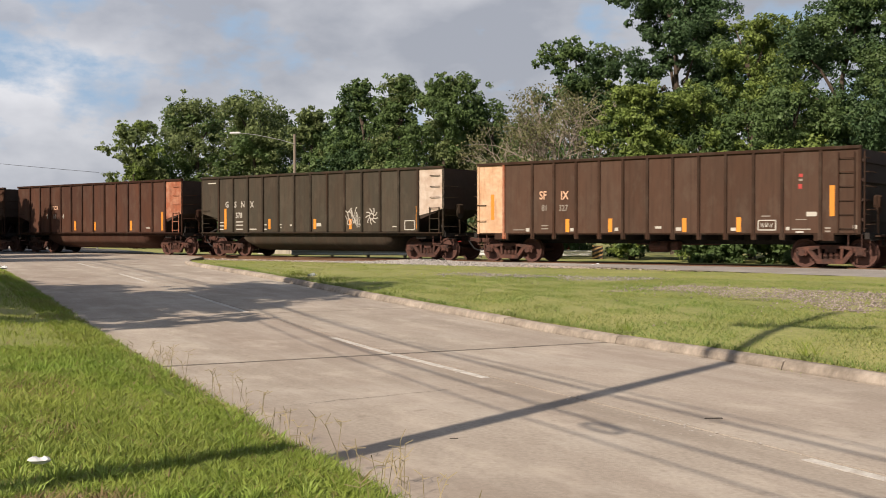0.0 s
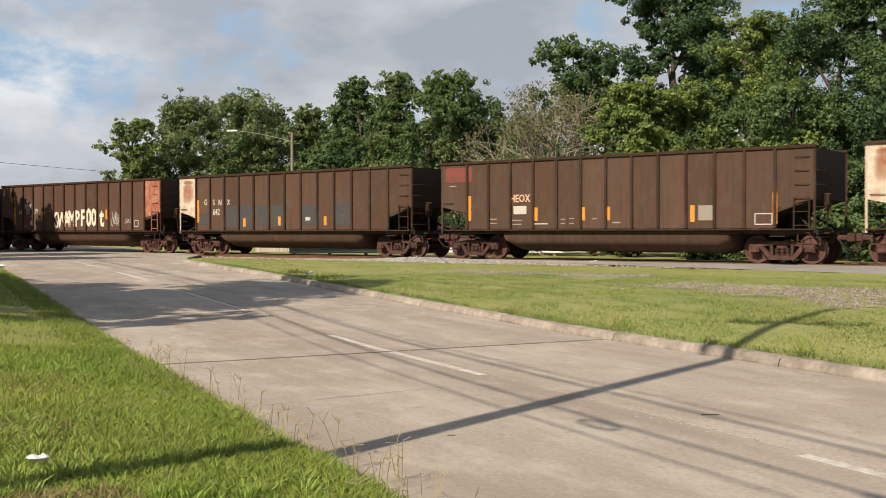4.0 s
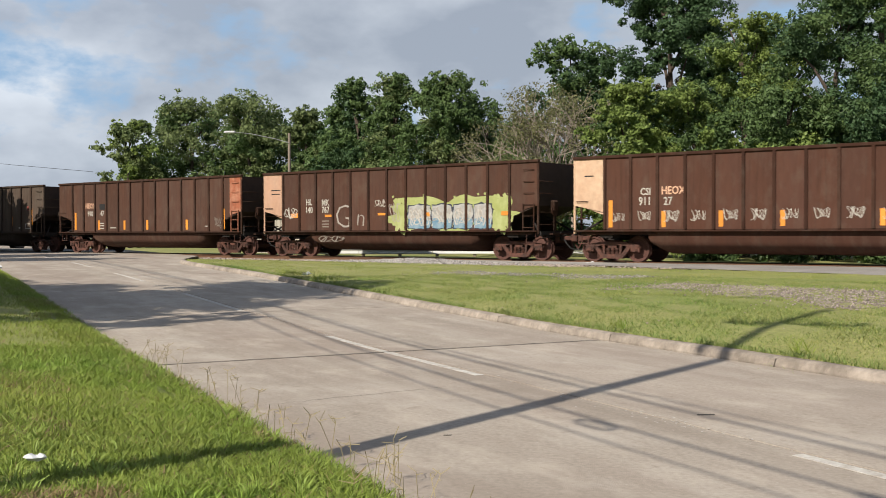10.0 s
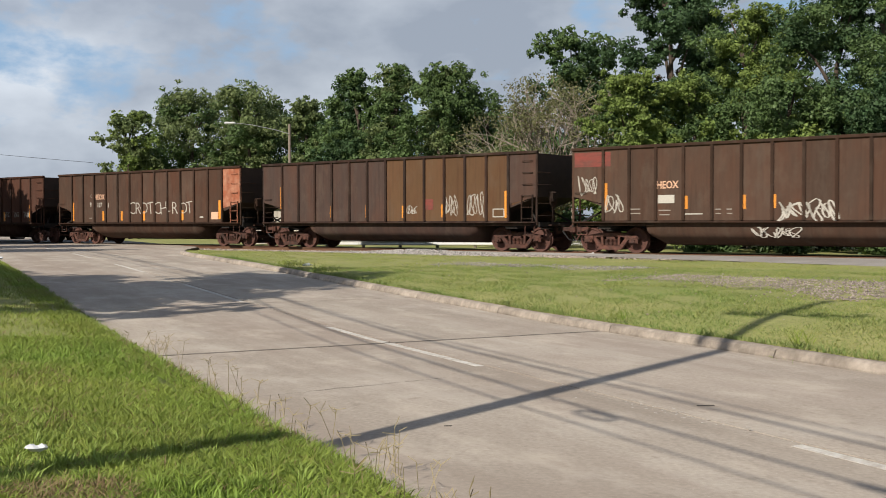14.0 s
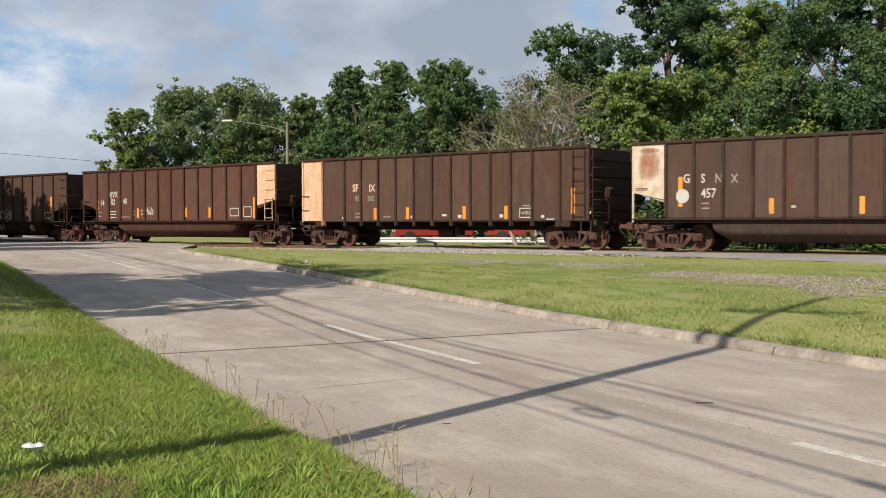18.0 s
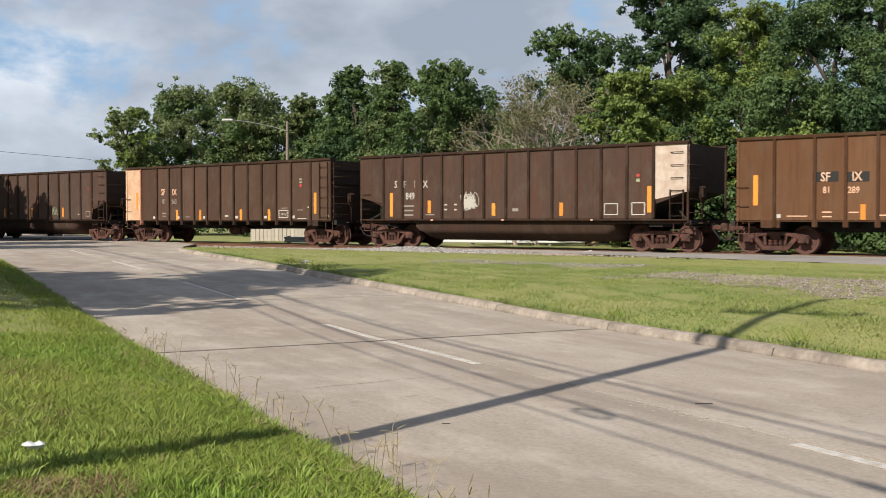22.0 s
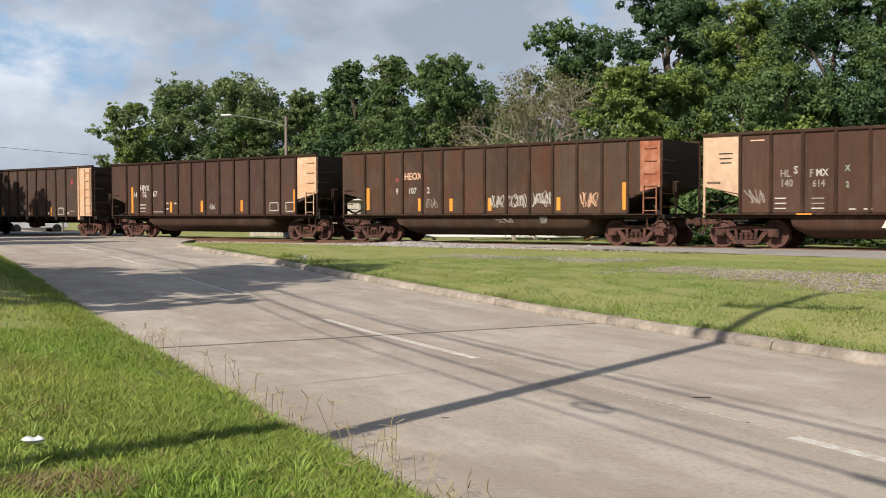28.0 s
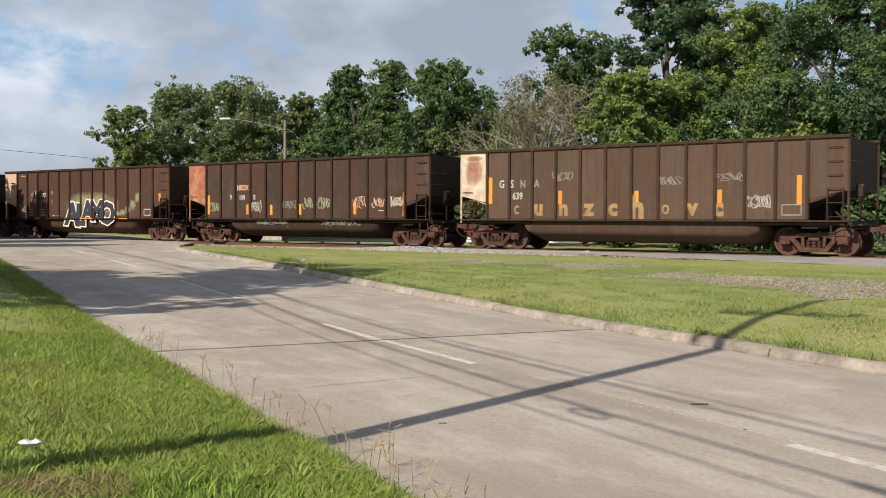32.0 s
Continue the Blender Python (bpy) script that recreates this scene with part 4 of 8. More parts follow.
def bathtub_parts():
    """Shared meshes of the car with a round-bottomed tub between its trucks."""
    d = {}
    half, inner, n = 7.35, 6.07, 12
    d["ribs"] = [-inner + 2 * inner * k / n for k in range(n + 1)]
    d["z0"], d["z1"], d["half"] = 1.16, 3.66, half
    d["panel"] = mesh_of("panel", plate(-inner / n + 0.05, inner / n - 0.05, 1.16, 3.66))
    bm = bmesh.new()
    prism(bm, [(-0.05, 1.16), (0.05, 1.16), (0.05, 3.66), (-0.05, 3.66)], -0.075, 0.01)
    d["rib"] = mesh_of("rib", bm)
    bm = bmesh.new()
    box(bm, (0, 0, 3.70), (2 * half + 0.02, 0.16, 0.10), bev=0.012)
    d["chord"] = mesh_of("top_chord", bm)
    bm = bmesh.new()
    box(bm, (0, -0.02, 1.10), (2 * half - 0.1, 0.20, 0.05), bev=0.01)
    box(bm, (0, 0.03, 1.135), (2 * inner + 0.1, 0.08, 0.05))
    for s in (-1, 1):
        box(bm, (s * 5.6, 0.04, 1.03), (2.9, 0.05, 0.10))
    d["sill"] = mesh_of("side_sill", bm)
    bm = bmesh.new()
    prism(bm, [(-inner - 0.05, 3.66), (-half, 3.66), (-half, 2.02), (-inner - 0.05, 1.76)], -0.012, 0.012)
    d["end_l"] = mesh_of("end_panel", bm)
    bm = bmesh.new()
    prism(bm, [(inner + 0.05, 3.66), (half, 3.66), (half, 2.06), (inner + 0.05, 1.80)], -0.012, 0.012)
    d["end_r"] = mesh_of("end_panel", bm)
    bm = bmesh.new()
    rod(bm, (0, 0, 1.06), (0, 0, 3.66), 0.028, 6)
    box(bm, (0, 0.01, 2.3), (0.07, 0.05, 2.6))
    d["post"] = mesh_of("corner_post", bm)
    # tub: round trough, its ends sloping in
    bm = bmesh.new()
    rings = []
    for x, k in ((-4.45, 0.72), (-4.05, 1.0), (4.05, 1.0), (4.45, 0.72)):
        ring = []
        for i in range(13):
            a = math.pi * i / 12
            ring.append(bm.verts.new((x, -1.50 * math.cos(a), 1.08 - 0.78 * k * math.sin(a) ** 0.62)))
        rings.append(ring)
    for u, v in zip(rings, rings[1:]):
        for i in range(12):
            bm.faces.new((u[i], u[i + 1], v[i + 1], v[i]))
    bm.faces.new(rings[0])
    bm.faces.new(rings[-1][::-1])
    bmesh.ops.recalc_face_normals(bm, faces=bm.faces[:])
    d["tub"] = mesh_of("tub", bm, None, True)
    # hopper end: upright sheet, then slope sheet down to the tub
    for key, s in (("slope_l", -1), ("slope_r", 1)):
        bm = bmesh.new()
        pts = [(s * 7.28, 3.66), (s * 7.28, 2.04), (s * 4.3, 1.05), (s * 4.3, 1.10), (s * 7.22, 2.08), (s * 7.22, 3.66)]
        prism(bm, pts, -1.53, 1.53)
        d[key] = mesh_of("end_sheet", bm)
    bm = bmesh.new()
    box(bm, (0, 0, 0.92), (14.9, 0.34, 0.30))
    d["frame"] = mesh_of("centre_sill", bm, M_BLACK)
    d["beams"] = []
    for s in (-1, 1):
        for c, size in (((s * 6.1, 0, 0.98), (0.5, 2.9, 0.22)), ((s * 7.32, 0, 1.02), (0.16, 3.0, 0.16))):
            bm = bmesh.new()
            box(bm, c, size)
            d["beams"].append(("cross_beam", mesh_of("cross_beam", bm, M_BLACK)))
        bm = bmesh.new()
        prism(bm, [(s * 6.0, 1.05), (s * 6.25, 1.05), (s * 6.25, 1.72), (s * 6.0, 1.66)], -0.2, 0.2)
        d["beams"].append(("slope_support", mesh_of("slope_support", bm, M_BLACK)))
        for y in (-1.3, 1.3):
            bm = bmesh.new()
            rod(bm, (s * 7.2, y, 1.05), (s * 6.3, y * 0.4, 1.7), 0.04, 6)
            d["beams"].append(("brace", mesh_of("brace", bm, M_BLACK)))
    return d


def flat_parts():
    """Shared meshes of the flat-bottomed car, its posts reaching below the side."""
    d = {}
    half = 7.16
    d["ribs"] = [-5.92] + [-4.65 + 0.94 * k for k in range(11)] + [5.95]
    d["z0"], d["z1"], d["half"] = 1.09, 3.66, half
    d["panel"] = mesh_of("panel", plate(-0.47 + 0.045, 0.47 - 0.045, 1.09, 3.66))
    d["panel_wide"] = mesh_of("panel", plate(-0.635 + 0.045, 0.635 - 0.045, 1.09, 3.66))
    bm = bmesh.new()
    prism(bm, [(-0.045, 0.87), (0.045, 0.87), (0.045, 3.66), (-0.045, 3.66)], -0.075, 0.01)
    box(bm, (0, -0.02, 0.98), (0.17, 0.05, 0.22), bev=0.008)
    d["rib"] = mesh_of("rib", bm)
    bm = bmesh.new()
    box(bm, (0, 0, 3.70), (2 * half + 0.02, 0.16, 0.10), bev=0.012)
    d["chord"] = mesh_of("top_chord", bm)
    bm = bmesh.new()
    box(bm, (0, 0.04, 1.065), (2 * half - 0.1, 0.06, 0.045))
    for s in (-1, 1):
        box(bm, (s * 6.05, 0.0, 0.97), (0.62, 0.05, 0.24))
    d["sill"] = mesh_of("side_sill", bm)
    d["end_l"] = mesh_of("end_panel", plate(-half, -5.965, 1.09, 3.66, 0.024))
    d["end_r"] = mesh_of("end_panel", plate(5.995, half, 1.09, 3.66, 0.024))
    bm = bmesh.new()
    box(bm, (0, 0.0, 2.35), (0.09, 0.10, 2.6), bev=0.01)
    d["post"] = mesh_of("corner_post", bm)
    for key, s in (("slope_l", -1), ("slope_r", 1)):
        bm = bmesh.new()
        box(bm, (s * 7.12, 0, 2.35), (0.03, 3.1, 2.62))
        d[key] = mesh_of("end_sheet", bm)
    bm = bmesh.new()
    box(bm, (0, 0, 0), (0.08, 3.0, 0.10))
    d["end_rib"] = mesh_of("end_rib", bm)
    bm = bmesh.new()
    box(bm, (0, 0, 0.88), (14.9, 0.40, 0.34))
    d["frame"] = mesh_of("centre_sill", bm, M_BLACK)
    spots = [("floor_plate", (0, 0, 1.06), (14.4, 3.0, 0.04))]
    spots += [("cross_beam", (-4.65 + 0.94 * k, 0, 0.95), (0.10, 2.9, 0.20)) for k in range(11)]
    spots += [("end_beam", (s * 7.32, 0, 1.0), (0.14, 3.0, 0.2)) for s in (-1, 1)]
    spots += [("bolster_beam", (s * 6.1, 0, 0.9), (0.5, 2.8, 0.22)) for s in (-1, 1)]
    d["beams"] = []
    for nm, c, size in spots:
        bm = bmesh.new()
        box(bm, c, size)
        d["beams"].append((nm, mesh_of(nm, bm, M_BLACK)))
    bm = bmesh.new()
    rod(bm, (-0.35, -0.5, 0.62), (0.35, -0.5, 0.62), 0.2, 12)
    box(bm, (0.6, -0.5, 0.65), (0.3, 0.35, 0.3), bev=0.03)
    rod(bm, (-0.9, -0.5, 0.7), (2.2, -0.4, 0.7), 0.02, 6)
    d["brake"] = mesh_of("brake_cylinder", bm, M_TRUCK)
    return d


TUB_CAR, FLAT_CAR = bathtub_parts(), flat_parts()
COUPLER, RUNG = coupler_mesh(), rung_mesh(0.42)
bm = bmesh.new()
box(bm, (0, 0, 0), (0.035, 0.035, 2.45))
STILE = mesh_of("stile", bm)
bm = bmesh.new()
box(bm, (0, 0, -0.72), (0.035, 0.035, 1.0))
SHORT_STILE = mesh_of("stile", bm)
bm = bmesh.new()
lathe(bm, [(0.23, 0), (0.25, 0.02), (0.23, 0.04), (0.2, 0.02)], 18)
rod(bm, (-0.22, 0.02, 0), (0.22, 0.02, 0), 0.015, 5)
rod(bm, (0, 0.02, -0.22), (0, 0.02, 0.22), 0.015, 5)
BRAKE_WHEEL = mesh_of("hand_brake_wheel", bm)
bm = bmesh.new()        # stirrup under a corner
rod(bm, (-0.2, 0, 1.06), (-0.2, 0, 0.66), 0.018, 6)
rod(bm, (0.2, 0, 1.06), (0.2, 0, 0.66), 0.018, 6)
box(bm, (0, 0, 0.66), (0.44, 0.05, 0.03))
STIRRUP = mesh_of("stirrup_step", bm)
bm = bmesh.new()        # uncoupling lever across the end
rod(bm, (0, -1.45, 1.0), (0.12, -1.42, 0.86), 0.014, 6)
rod(bm, (0.12, -1.42, 0.86), (0.16, -0.2, 0.90), 0.014, 6)
rod(bm, (0.16, -0.2, 0.90), (0.30, -0.05, 0.98), 0.014, 6)
LEVER = mesh_of("uncoupling_lever", bm)
bm = bmesh.new()        # air hose that hangs beside the coupler
pts = [(0.35, -0.28, 0.78), (0.48, -0.30, 0.62), (0.60, -0.24, 0.46), (0.74, -0.12, 0.40), (0.86, -0.04, 0.46)]
for p, q in zip(pts, pts[1:]):
    rod(bm, p, q, 0.025, 7)
HOSE = mesh_of("air_hose", bm)
bm = bmesh.new()
box(bm, (0, 0, 0), (0.20, 0.34, 0.42), bev=0.05)
BRAKE_BOX = mesh_of("brake_housing", bm)
bm = bmesh.new()
prism(bm, [(-0.35, 0.95), (0.35, 0.95), (0.35, 1.0), (-0.35, 1.0)], -0.9, 0.9)
PLATFORM = mesh_of("end_platform", bm)
bm = bmesh.new()
rod(bm, (0, -1.5, 0), (0, -0.7, 0), 0.014, 6)
for y in (-1.5, -0.7):
    rod(bm, (-0.09, y, 0), (0, y, 0), 0.014, 6)
END_GRAB = mesh_of("end_grab_iron", bm)
bm = bmesh.new()
box(bm, (0, 0, 0), (0.13, 0.006, 1.0))
STRIPE = mesh_of("stripe", bm)
bm = bmesh.new()
box(bm, (0, 0, 0), (1, 0.006, 1))
BAR = mesh_of("mark", bm)

GLYPHS = {}


def glyph(text, bold=0.0):
    """Lettering in the built-in font as a thin mesh, standing in x and z."""
    key = (text, bold)
    if key not in GLYPHS:
        cu = bpy.data.curves.new("lettering", "FONT")
        cu.body, cu.size, cu.extrude, cu.offset, cu.resolution_u = text, 1.0, 0.004, bold, 2
        cu.align_x, cu.align_y = "CENTER", "CENTER"
        ob = bpy.data.objects.new("lettering", cu)
        scene.collection.objects.link(ob)
        me = bpy.data.meshes.new_from_object(ob.evaluated_get(bpy.context.evaluated_depsgraph_get()))
        bpy.data.objects.remove(ob)
        bpy.data.curves.remove(cu)
        me.materials.clear()
        me.transform(Matrix.Rotation(radians(90), 4, "X"))
        GLYPHS[key] = me
    return GLYPHS[key]


def lettering(car, text, x, z, size, mat, bold=0.02, wide=1.0, tilt=0.0, lift=0.0, name="lettering"):
    ob = part(name, glyph(text, bold), mat, car)
    ob.matrix_local = pose(x, NEAR_Y - 0.018 - lift, z, 0, tilt, 0) @ Matrix.Diagonal((size * wide, 1, size, 1))
    return ob


def mark(car, x, z, w, h, mat, lift=0.0, name="stencil_bar", tilt=0):
    ob = part(name, BAR, mat, car)
    ob.matrix_local = pose(x, NEAR_Y - 0.0135 - lift, z, 0, tilt, 0) @ Matrix.Diagonal((w, 1, h, 1))
    return ob


PAINTS = {}


def car_paint(col, rusty=0.35, rust=(0.125, 0.05, 0.028)):
    """Old brown paint: panels differ, rust blooms, dust and grime run down in streaks."""
    key = (col, rusty, rust)
    if key not in PAINTS:
        m = material("car_paint", col, 0.78, grain=0.18, grain_scale=3.0, second=rust, blotch=rusty, blotch_scale=0.8, each=0.13, cover=0.54, stretch=(1.8, 1, 0.5), bump=0.15, bump_scale=5, spec=0.05)
        n, l = m.node_tree.nodes, m.node_tree.links
        b = n["Principled BSDF"]
        b.inputs["Diffuse Roughness"].default_value = 1.0
        source = b.inputs["Base Color"].links[0].from_socket
        tc = n.new("ShaderNodeTexCoord")
        oi = n.new("ShaderNodeObjectInfo")
        shift = n.new("ShaderNodeVectorMath")
        shift.operation = "SCALE"
        shift.inputs[0].default_value = (91, 13, 47)
        l.new(oi.outputs["Random"], shift.inputs["Scale"])
        add = n.new("ShaderNodeVectorMath")
        l.new(tc.outputs["Object"], add.inputs[0])
        l.new(shift.outputs[0], add.inputs[1])
        for scale, lo, hi, tint, amount in (((9, 1, 0.35), 0.52, 0.75, (0.030, 0.020, 0.016), 0.38), ((2.2, 1, 1.1), 0.50, 0.72, (0.150, 0.120, 0.095), 0.28)):
            mp = n.new("ShaderNodeMapping")
            mp.inputs["Scale"].default_value = scale
            l.new(add.outputs[0], mp.inputs["Vector"])
            t = n.new("ShaderNodeTexNoise")
            t.inputs["Scale"].default_value, t.inputs["Detail"].default_value, t.inputs["Roughness"].default_value = 1.0, 7, 0.65
            l.new(mp.outputs[0], t.inputs["Vector"])
            r = n.new("ShaderNodeMapRange")
            r.inputs["From Min"].default_value, r.inputs["From Max"].default_value, r.inputs["To Max"].default_value = lo, hi, amount
            l.new(t.outputs["Fac"], r.inputs["Value"])
            mx = n.new("ShaderNodeMix")
            mx.data_type = "RGBA"
            mx.inputs["B"].default_value = (*tint, 1)
            l.new(r.outputs["Result"], mx.inputs["Factor"])
            l.new(source, mx.inputs["A"])
            source = mx.outputs["Result"]
        l.new(source, b.inputs["Base Color"])
        PAINTS[key] = m
    return PAINTS[key]


def coal_car(c, spec):
    """One coal car with its panels, posts, ladders, trucks, couplers and markings."""
    kind, col, rusty, end_l, end_r, label = spec
    d = TUB_CAR if kind == "tub" else FLAT_CAR
    paint = car_paint(col, rusty)
    # darker brown for ribs and fittings; it also paints in the ribs' shadow lines
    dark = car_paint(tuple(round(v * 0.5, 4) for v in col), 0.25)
    car = empty("coal_car", car_base(c, 0.0), label, "railcar", "cars of the coal train")
    ribs = d["ribs"]
    for a, b in zip(ribs, ribs[1:]):
        wide = b - a > 1.2
        for y, rz in ((NEAR_Y, 0), (-NEAR_Y, 180)):
            tone = car_paint(*SECOND_TONE[c][1:]) if c in SECOND_TONE and (a + b) / 2 > SECOND_TONE[c][0] else paint
            pn = part("panel", d["panel_wide"] if wide else d["panel"], tone, car)
            pn.matrix_local = pose((a + b) / 2, y, 0, 0, 0, rz)
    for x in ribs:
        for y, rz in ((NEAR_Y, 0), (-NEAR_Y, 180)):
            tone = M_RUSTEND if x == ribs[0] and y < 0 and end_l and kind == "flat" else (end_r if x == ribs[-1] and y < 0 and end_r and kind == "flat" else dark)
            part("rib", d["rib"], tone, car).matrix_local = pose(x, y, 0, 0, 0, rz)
    lpaint, rpaint = end_l or paint, end_r or paint
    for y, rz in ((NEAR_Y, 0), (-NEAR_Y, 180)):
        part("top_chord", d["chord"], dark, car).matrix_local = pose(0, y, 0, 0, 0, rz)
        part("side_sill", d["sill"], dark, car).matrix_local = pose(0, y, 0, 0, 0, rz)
    part("end_panel", d["end_l"], lpaint, car).location = (0, NEAR_Y, 0)
    part("end_panel", d["end_r"], rpaint, car).location = (0, NEAR_Y, 0)
    part("end_panel", d["end_l"], paint, car).location = (0, -NEAR_Y, 0)
    part("end_panel", d["end_r"], paint, car).location = (0, -NEAR_Y, 0)
    for x in (-d["half"] + 0.04, d["half"] - 0.04):
        for y in (NEAR_Y, -NEAR_Y):
            part("corner_post", d["post"], lpaint if x < 0 and y < 0 else dark, car).location = (x, y, 0)
    part("end_sheet", d["slope_l"], lpaint, car)
    # trailing end in near-black, with its shade painted in
    part("end_sheet", d["slope_r"], M_SHADEDEND, car)
    if "end_rib" in d:
        for x, tone in ((-7.16, lpaint), (7.16, M_SHADEDEND)):
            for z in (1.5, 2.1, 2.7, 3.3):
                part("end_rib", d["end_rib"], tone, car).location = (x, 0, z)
    frame_part = part("underframe", d["frame"], None, car)
    for nm, me in d["beams"]:
        part(nm, me, None, frame_part)
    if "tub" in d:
        # body colour times 0.72: shade below the sill and on the curve, painted in
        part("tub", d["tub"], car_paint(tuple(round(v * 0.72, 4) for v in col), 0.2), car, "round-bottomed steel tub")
    if "brake" in d:
        part("brake_cylinder", d["brake"], None, car)
    for x in (-6.09, 6.09):
        truck(car, c, x)
    for x, rz in ((7.25, 0), (-7.25, 180)):
        part("coupler", COUPLER, None, car, "rusty knuckle coupler").matrix_local = pose(x, 0, 0, 0, 0, rz)
    # ladders: near side at the trailing end, far side at the leading end; grab irons elsewhere
    for y, rz, s in ((NEAR_Y, 0, 1), (-NEAR_Y, 180, -1)):
        steel = end_r if s > 0 and end_r in (M_SALMON, M_RUSTEND) else dark
        x0 = s * (d["half"] - 0.42)
        stile = STILE if kind == "flat" else SHORT_STILE
        ladder = part("ladder", stile, steel, car, "steel side ladder")
        ladder.matrix_local = pose(x0 - 0.24, y - 0.07 * s, 2.35, 0, 0, rz)
        way = 1 if rz == 0 else -1
        part("stile", stile, steel, ladder).location = (0.48 * way, 0, 0)
        for k in range(6):
            part("rung", RUNG, steel, ladder).matrix_local = pose(0.24 * way, 0.07, -1.12 + 0.43 * k)
    for z in (1.55, 2.15):
        part("grab_iron", RUNG, dark, car).matrix_local = pose(-6.98, NEAR_Y, z)
    if kind == "flat":
        ladder = part("stile", STILE, dark, car)
        ladder.name = "end_ladder"
        ladder.matrix_local = pose(7.24, -1.50, 2.35)
        for k in range(6):
            part("rung", RUNG, dark, ladder).matrix_local = pose(-0.05, 0.24, -1.12 + 0.43 * k, 0, 0, 90)
    bw = part("hand_brake_wheel", BRAKE_WHEEL, dark, car)
    bw.matrix_local = pose(7.42, -0.55, 1.9, 0, 0, 90)
    bs = part("brake_staff", STILE, dark, car)
    bs.matrix_local = pose(7.38, -0.55, 1.55) @ Matrix.Diagonal((1.4, 1.4, 0.42, 1))
    part("brake_housing", BRAKE_BOX, dark, car).location = (7.36, -0.55, 2.05)
    for sx, rz in ((7.3, 0), (-7.3, 180)):
        part("uncoupling_lever", LEVER, M_BLACK, car).matrix_local = pose(sx, 0, 0, 0, 0, rz)
        part("air_hose", HOSE, M_WIRE, car).matrix_local = pose(sx, 0, 0, 0, 0, rz)
        part("end_platform", PLATFORM, dark, car).matrix_local = pose(sx * 0.985, 0, 0.02)
        for y in (-1.52, 1.52):
            part("stirrup_step", STIRRUP, M_TRUCK, car).location = (sx * 0.955, y, 0)
        for z in (1.35, 1.8, 2.5, 2.95):
            part("end_grab_iron", END_GRAB, dark, car).matrix_local = pose(sx * 1.012, 0, z, 0, 0, rz) @ Matrix.Diagonal((1, 1 if rz == 0 else -1, 1, 1))
    if c in (7, 21):        # part of the end panel keeps the body's brown
        mark(car, 6.33, 2.72, 0.40, 1.86, paint, 0.0, "brown_patch")
    if end_l is M_RUSTWHITE:
        flat_on(car, "rust_stain", BLOBS[c % 4], "S", -6.72, 2.95 + 0.05 * (c % 3), 0.95, 1.25, 0.004, "red rust stain")
        flat_on(car, "rust_stain", BLOBS[(c + 1) % 4], "S", -6.70, 3.45, 0.9, 0.22, 0.003)
    if end_r is M_RUSTWHITE:
        flat_on(car, "rust_stain", BLOBS[c % 4], "S", 6.72, 2.55, 0.85, 0.9, 0.004, "red rust stain")
    decorate(car, c, MARKS.get(c, {}))
    return car


INKS = {
    "W": M_WHITE, "C": M_CREAM, "O": M_ORANGE, "L": M_WHITE,
    "P": material("peach_lettering", (0.60, 0.36, 0.24), 0.7, grain=0.2, grain_scale=14),
    "D": material("faded_lettering", (0.24, 0.205, 0.175), 0.75, grain=0.3, grain_scale=14),
    "H": material("thin_sprayed_white", (0.30, 0.26, 0.23), 0.7, grain=0.3, grain_scale=9),
    "Y": material("faded_peach_spray", (0.34, 0.205, 0.085), 0.75, grain=0.3, grain_scale=5, second=(0.17, 0.115, 0.055), blotch=0.9, blotch_scale=2.2, cover=0.52),
    "E": material("pale_green_spray", (0.27, 0.31, 0.19), 0.7, grain=0.3, grain_scale=8),
    "V": material("olive_overspray", (0.29, 0.27, 0.15), 0.8, grain=0.35, grain_scale=4),
    "R": material("red_stencil", (0.36, 0.045, 0.04), 0.7, grain=0.2, grain_scale=12),
    "X": material("faded_red_patch", (0.20, 0.042, 0.032), 0.75, grain=0.25, grain_scale=6, second=(0.09, 0.045, 0.035), blotch=0.7, blotch_scale=2),
    "G": material("grey_cover_paint", (0.042, 0.046, 0.049), 0.7, grain=0.25, grain_scale=5, second=(0.075, 0.05, 0.04), blotch=0.5, blotch_scale=3),
    "S": material("rust_stain", (0.29, 0.095, 0.05), 0.85, grain=0.3, grain_scale=6, second=(0.40, 0.24, 0.16), blotch=0.7, blotch_scale=4),
    "K": material("black_stencil_patch", (0.018, 0.017, 0.017), 0.7, grain=0.2, grain_scale=10),
    "N": material("navy_spray", (0.032, 0.035, 0.052), 0.6, grain=0.2, grain_scale=6),
    "B": material("silver_spray", (0.22, 0.24, 0.25), 0.6, grain=0.4, grain_scale=4, second=(0.38, 0.36, 0.33), blotch=0.9, blotch_scale=1.6, cover=0.42),
    "T": material("deep_blue_spray", (0.095, 0.20, 0.29), 0.6, grain=0.3, grain_scale=4, second=(0.24, 0.30, 0.33), blotch=0.7, blotch_scale=2.5),
    "Z": material("lime_spray", (0.27, 0.30, 0.09), 0.65, grain=0.25, grain_scale=4, second=(0.36, 0.37, 0.19), blotch=0.6, blotch_scale=2),
}
SCRIBBLES = {}


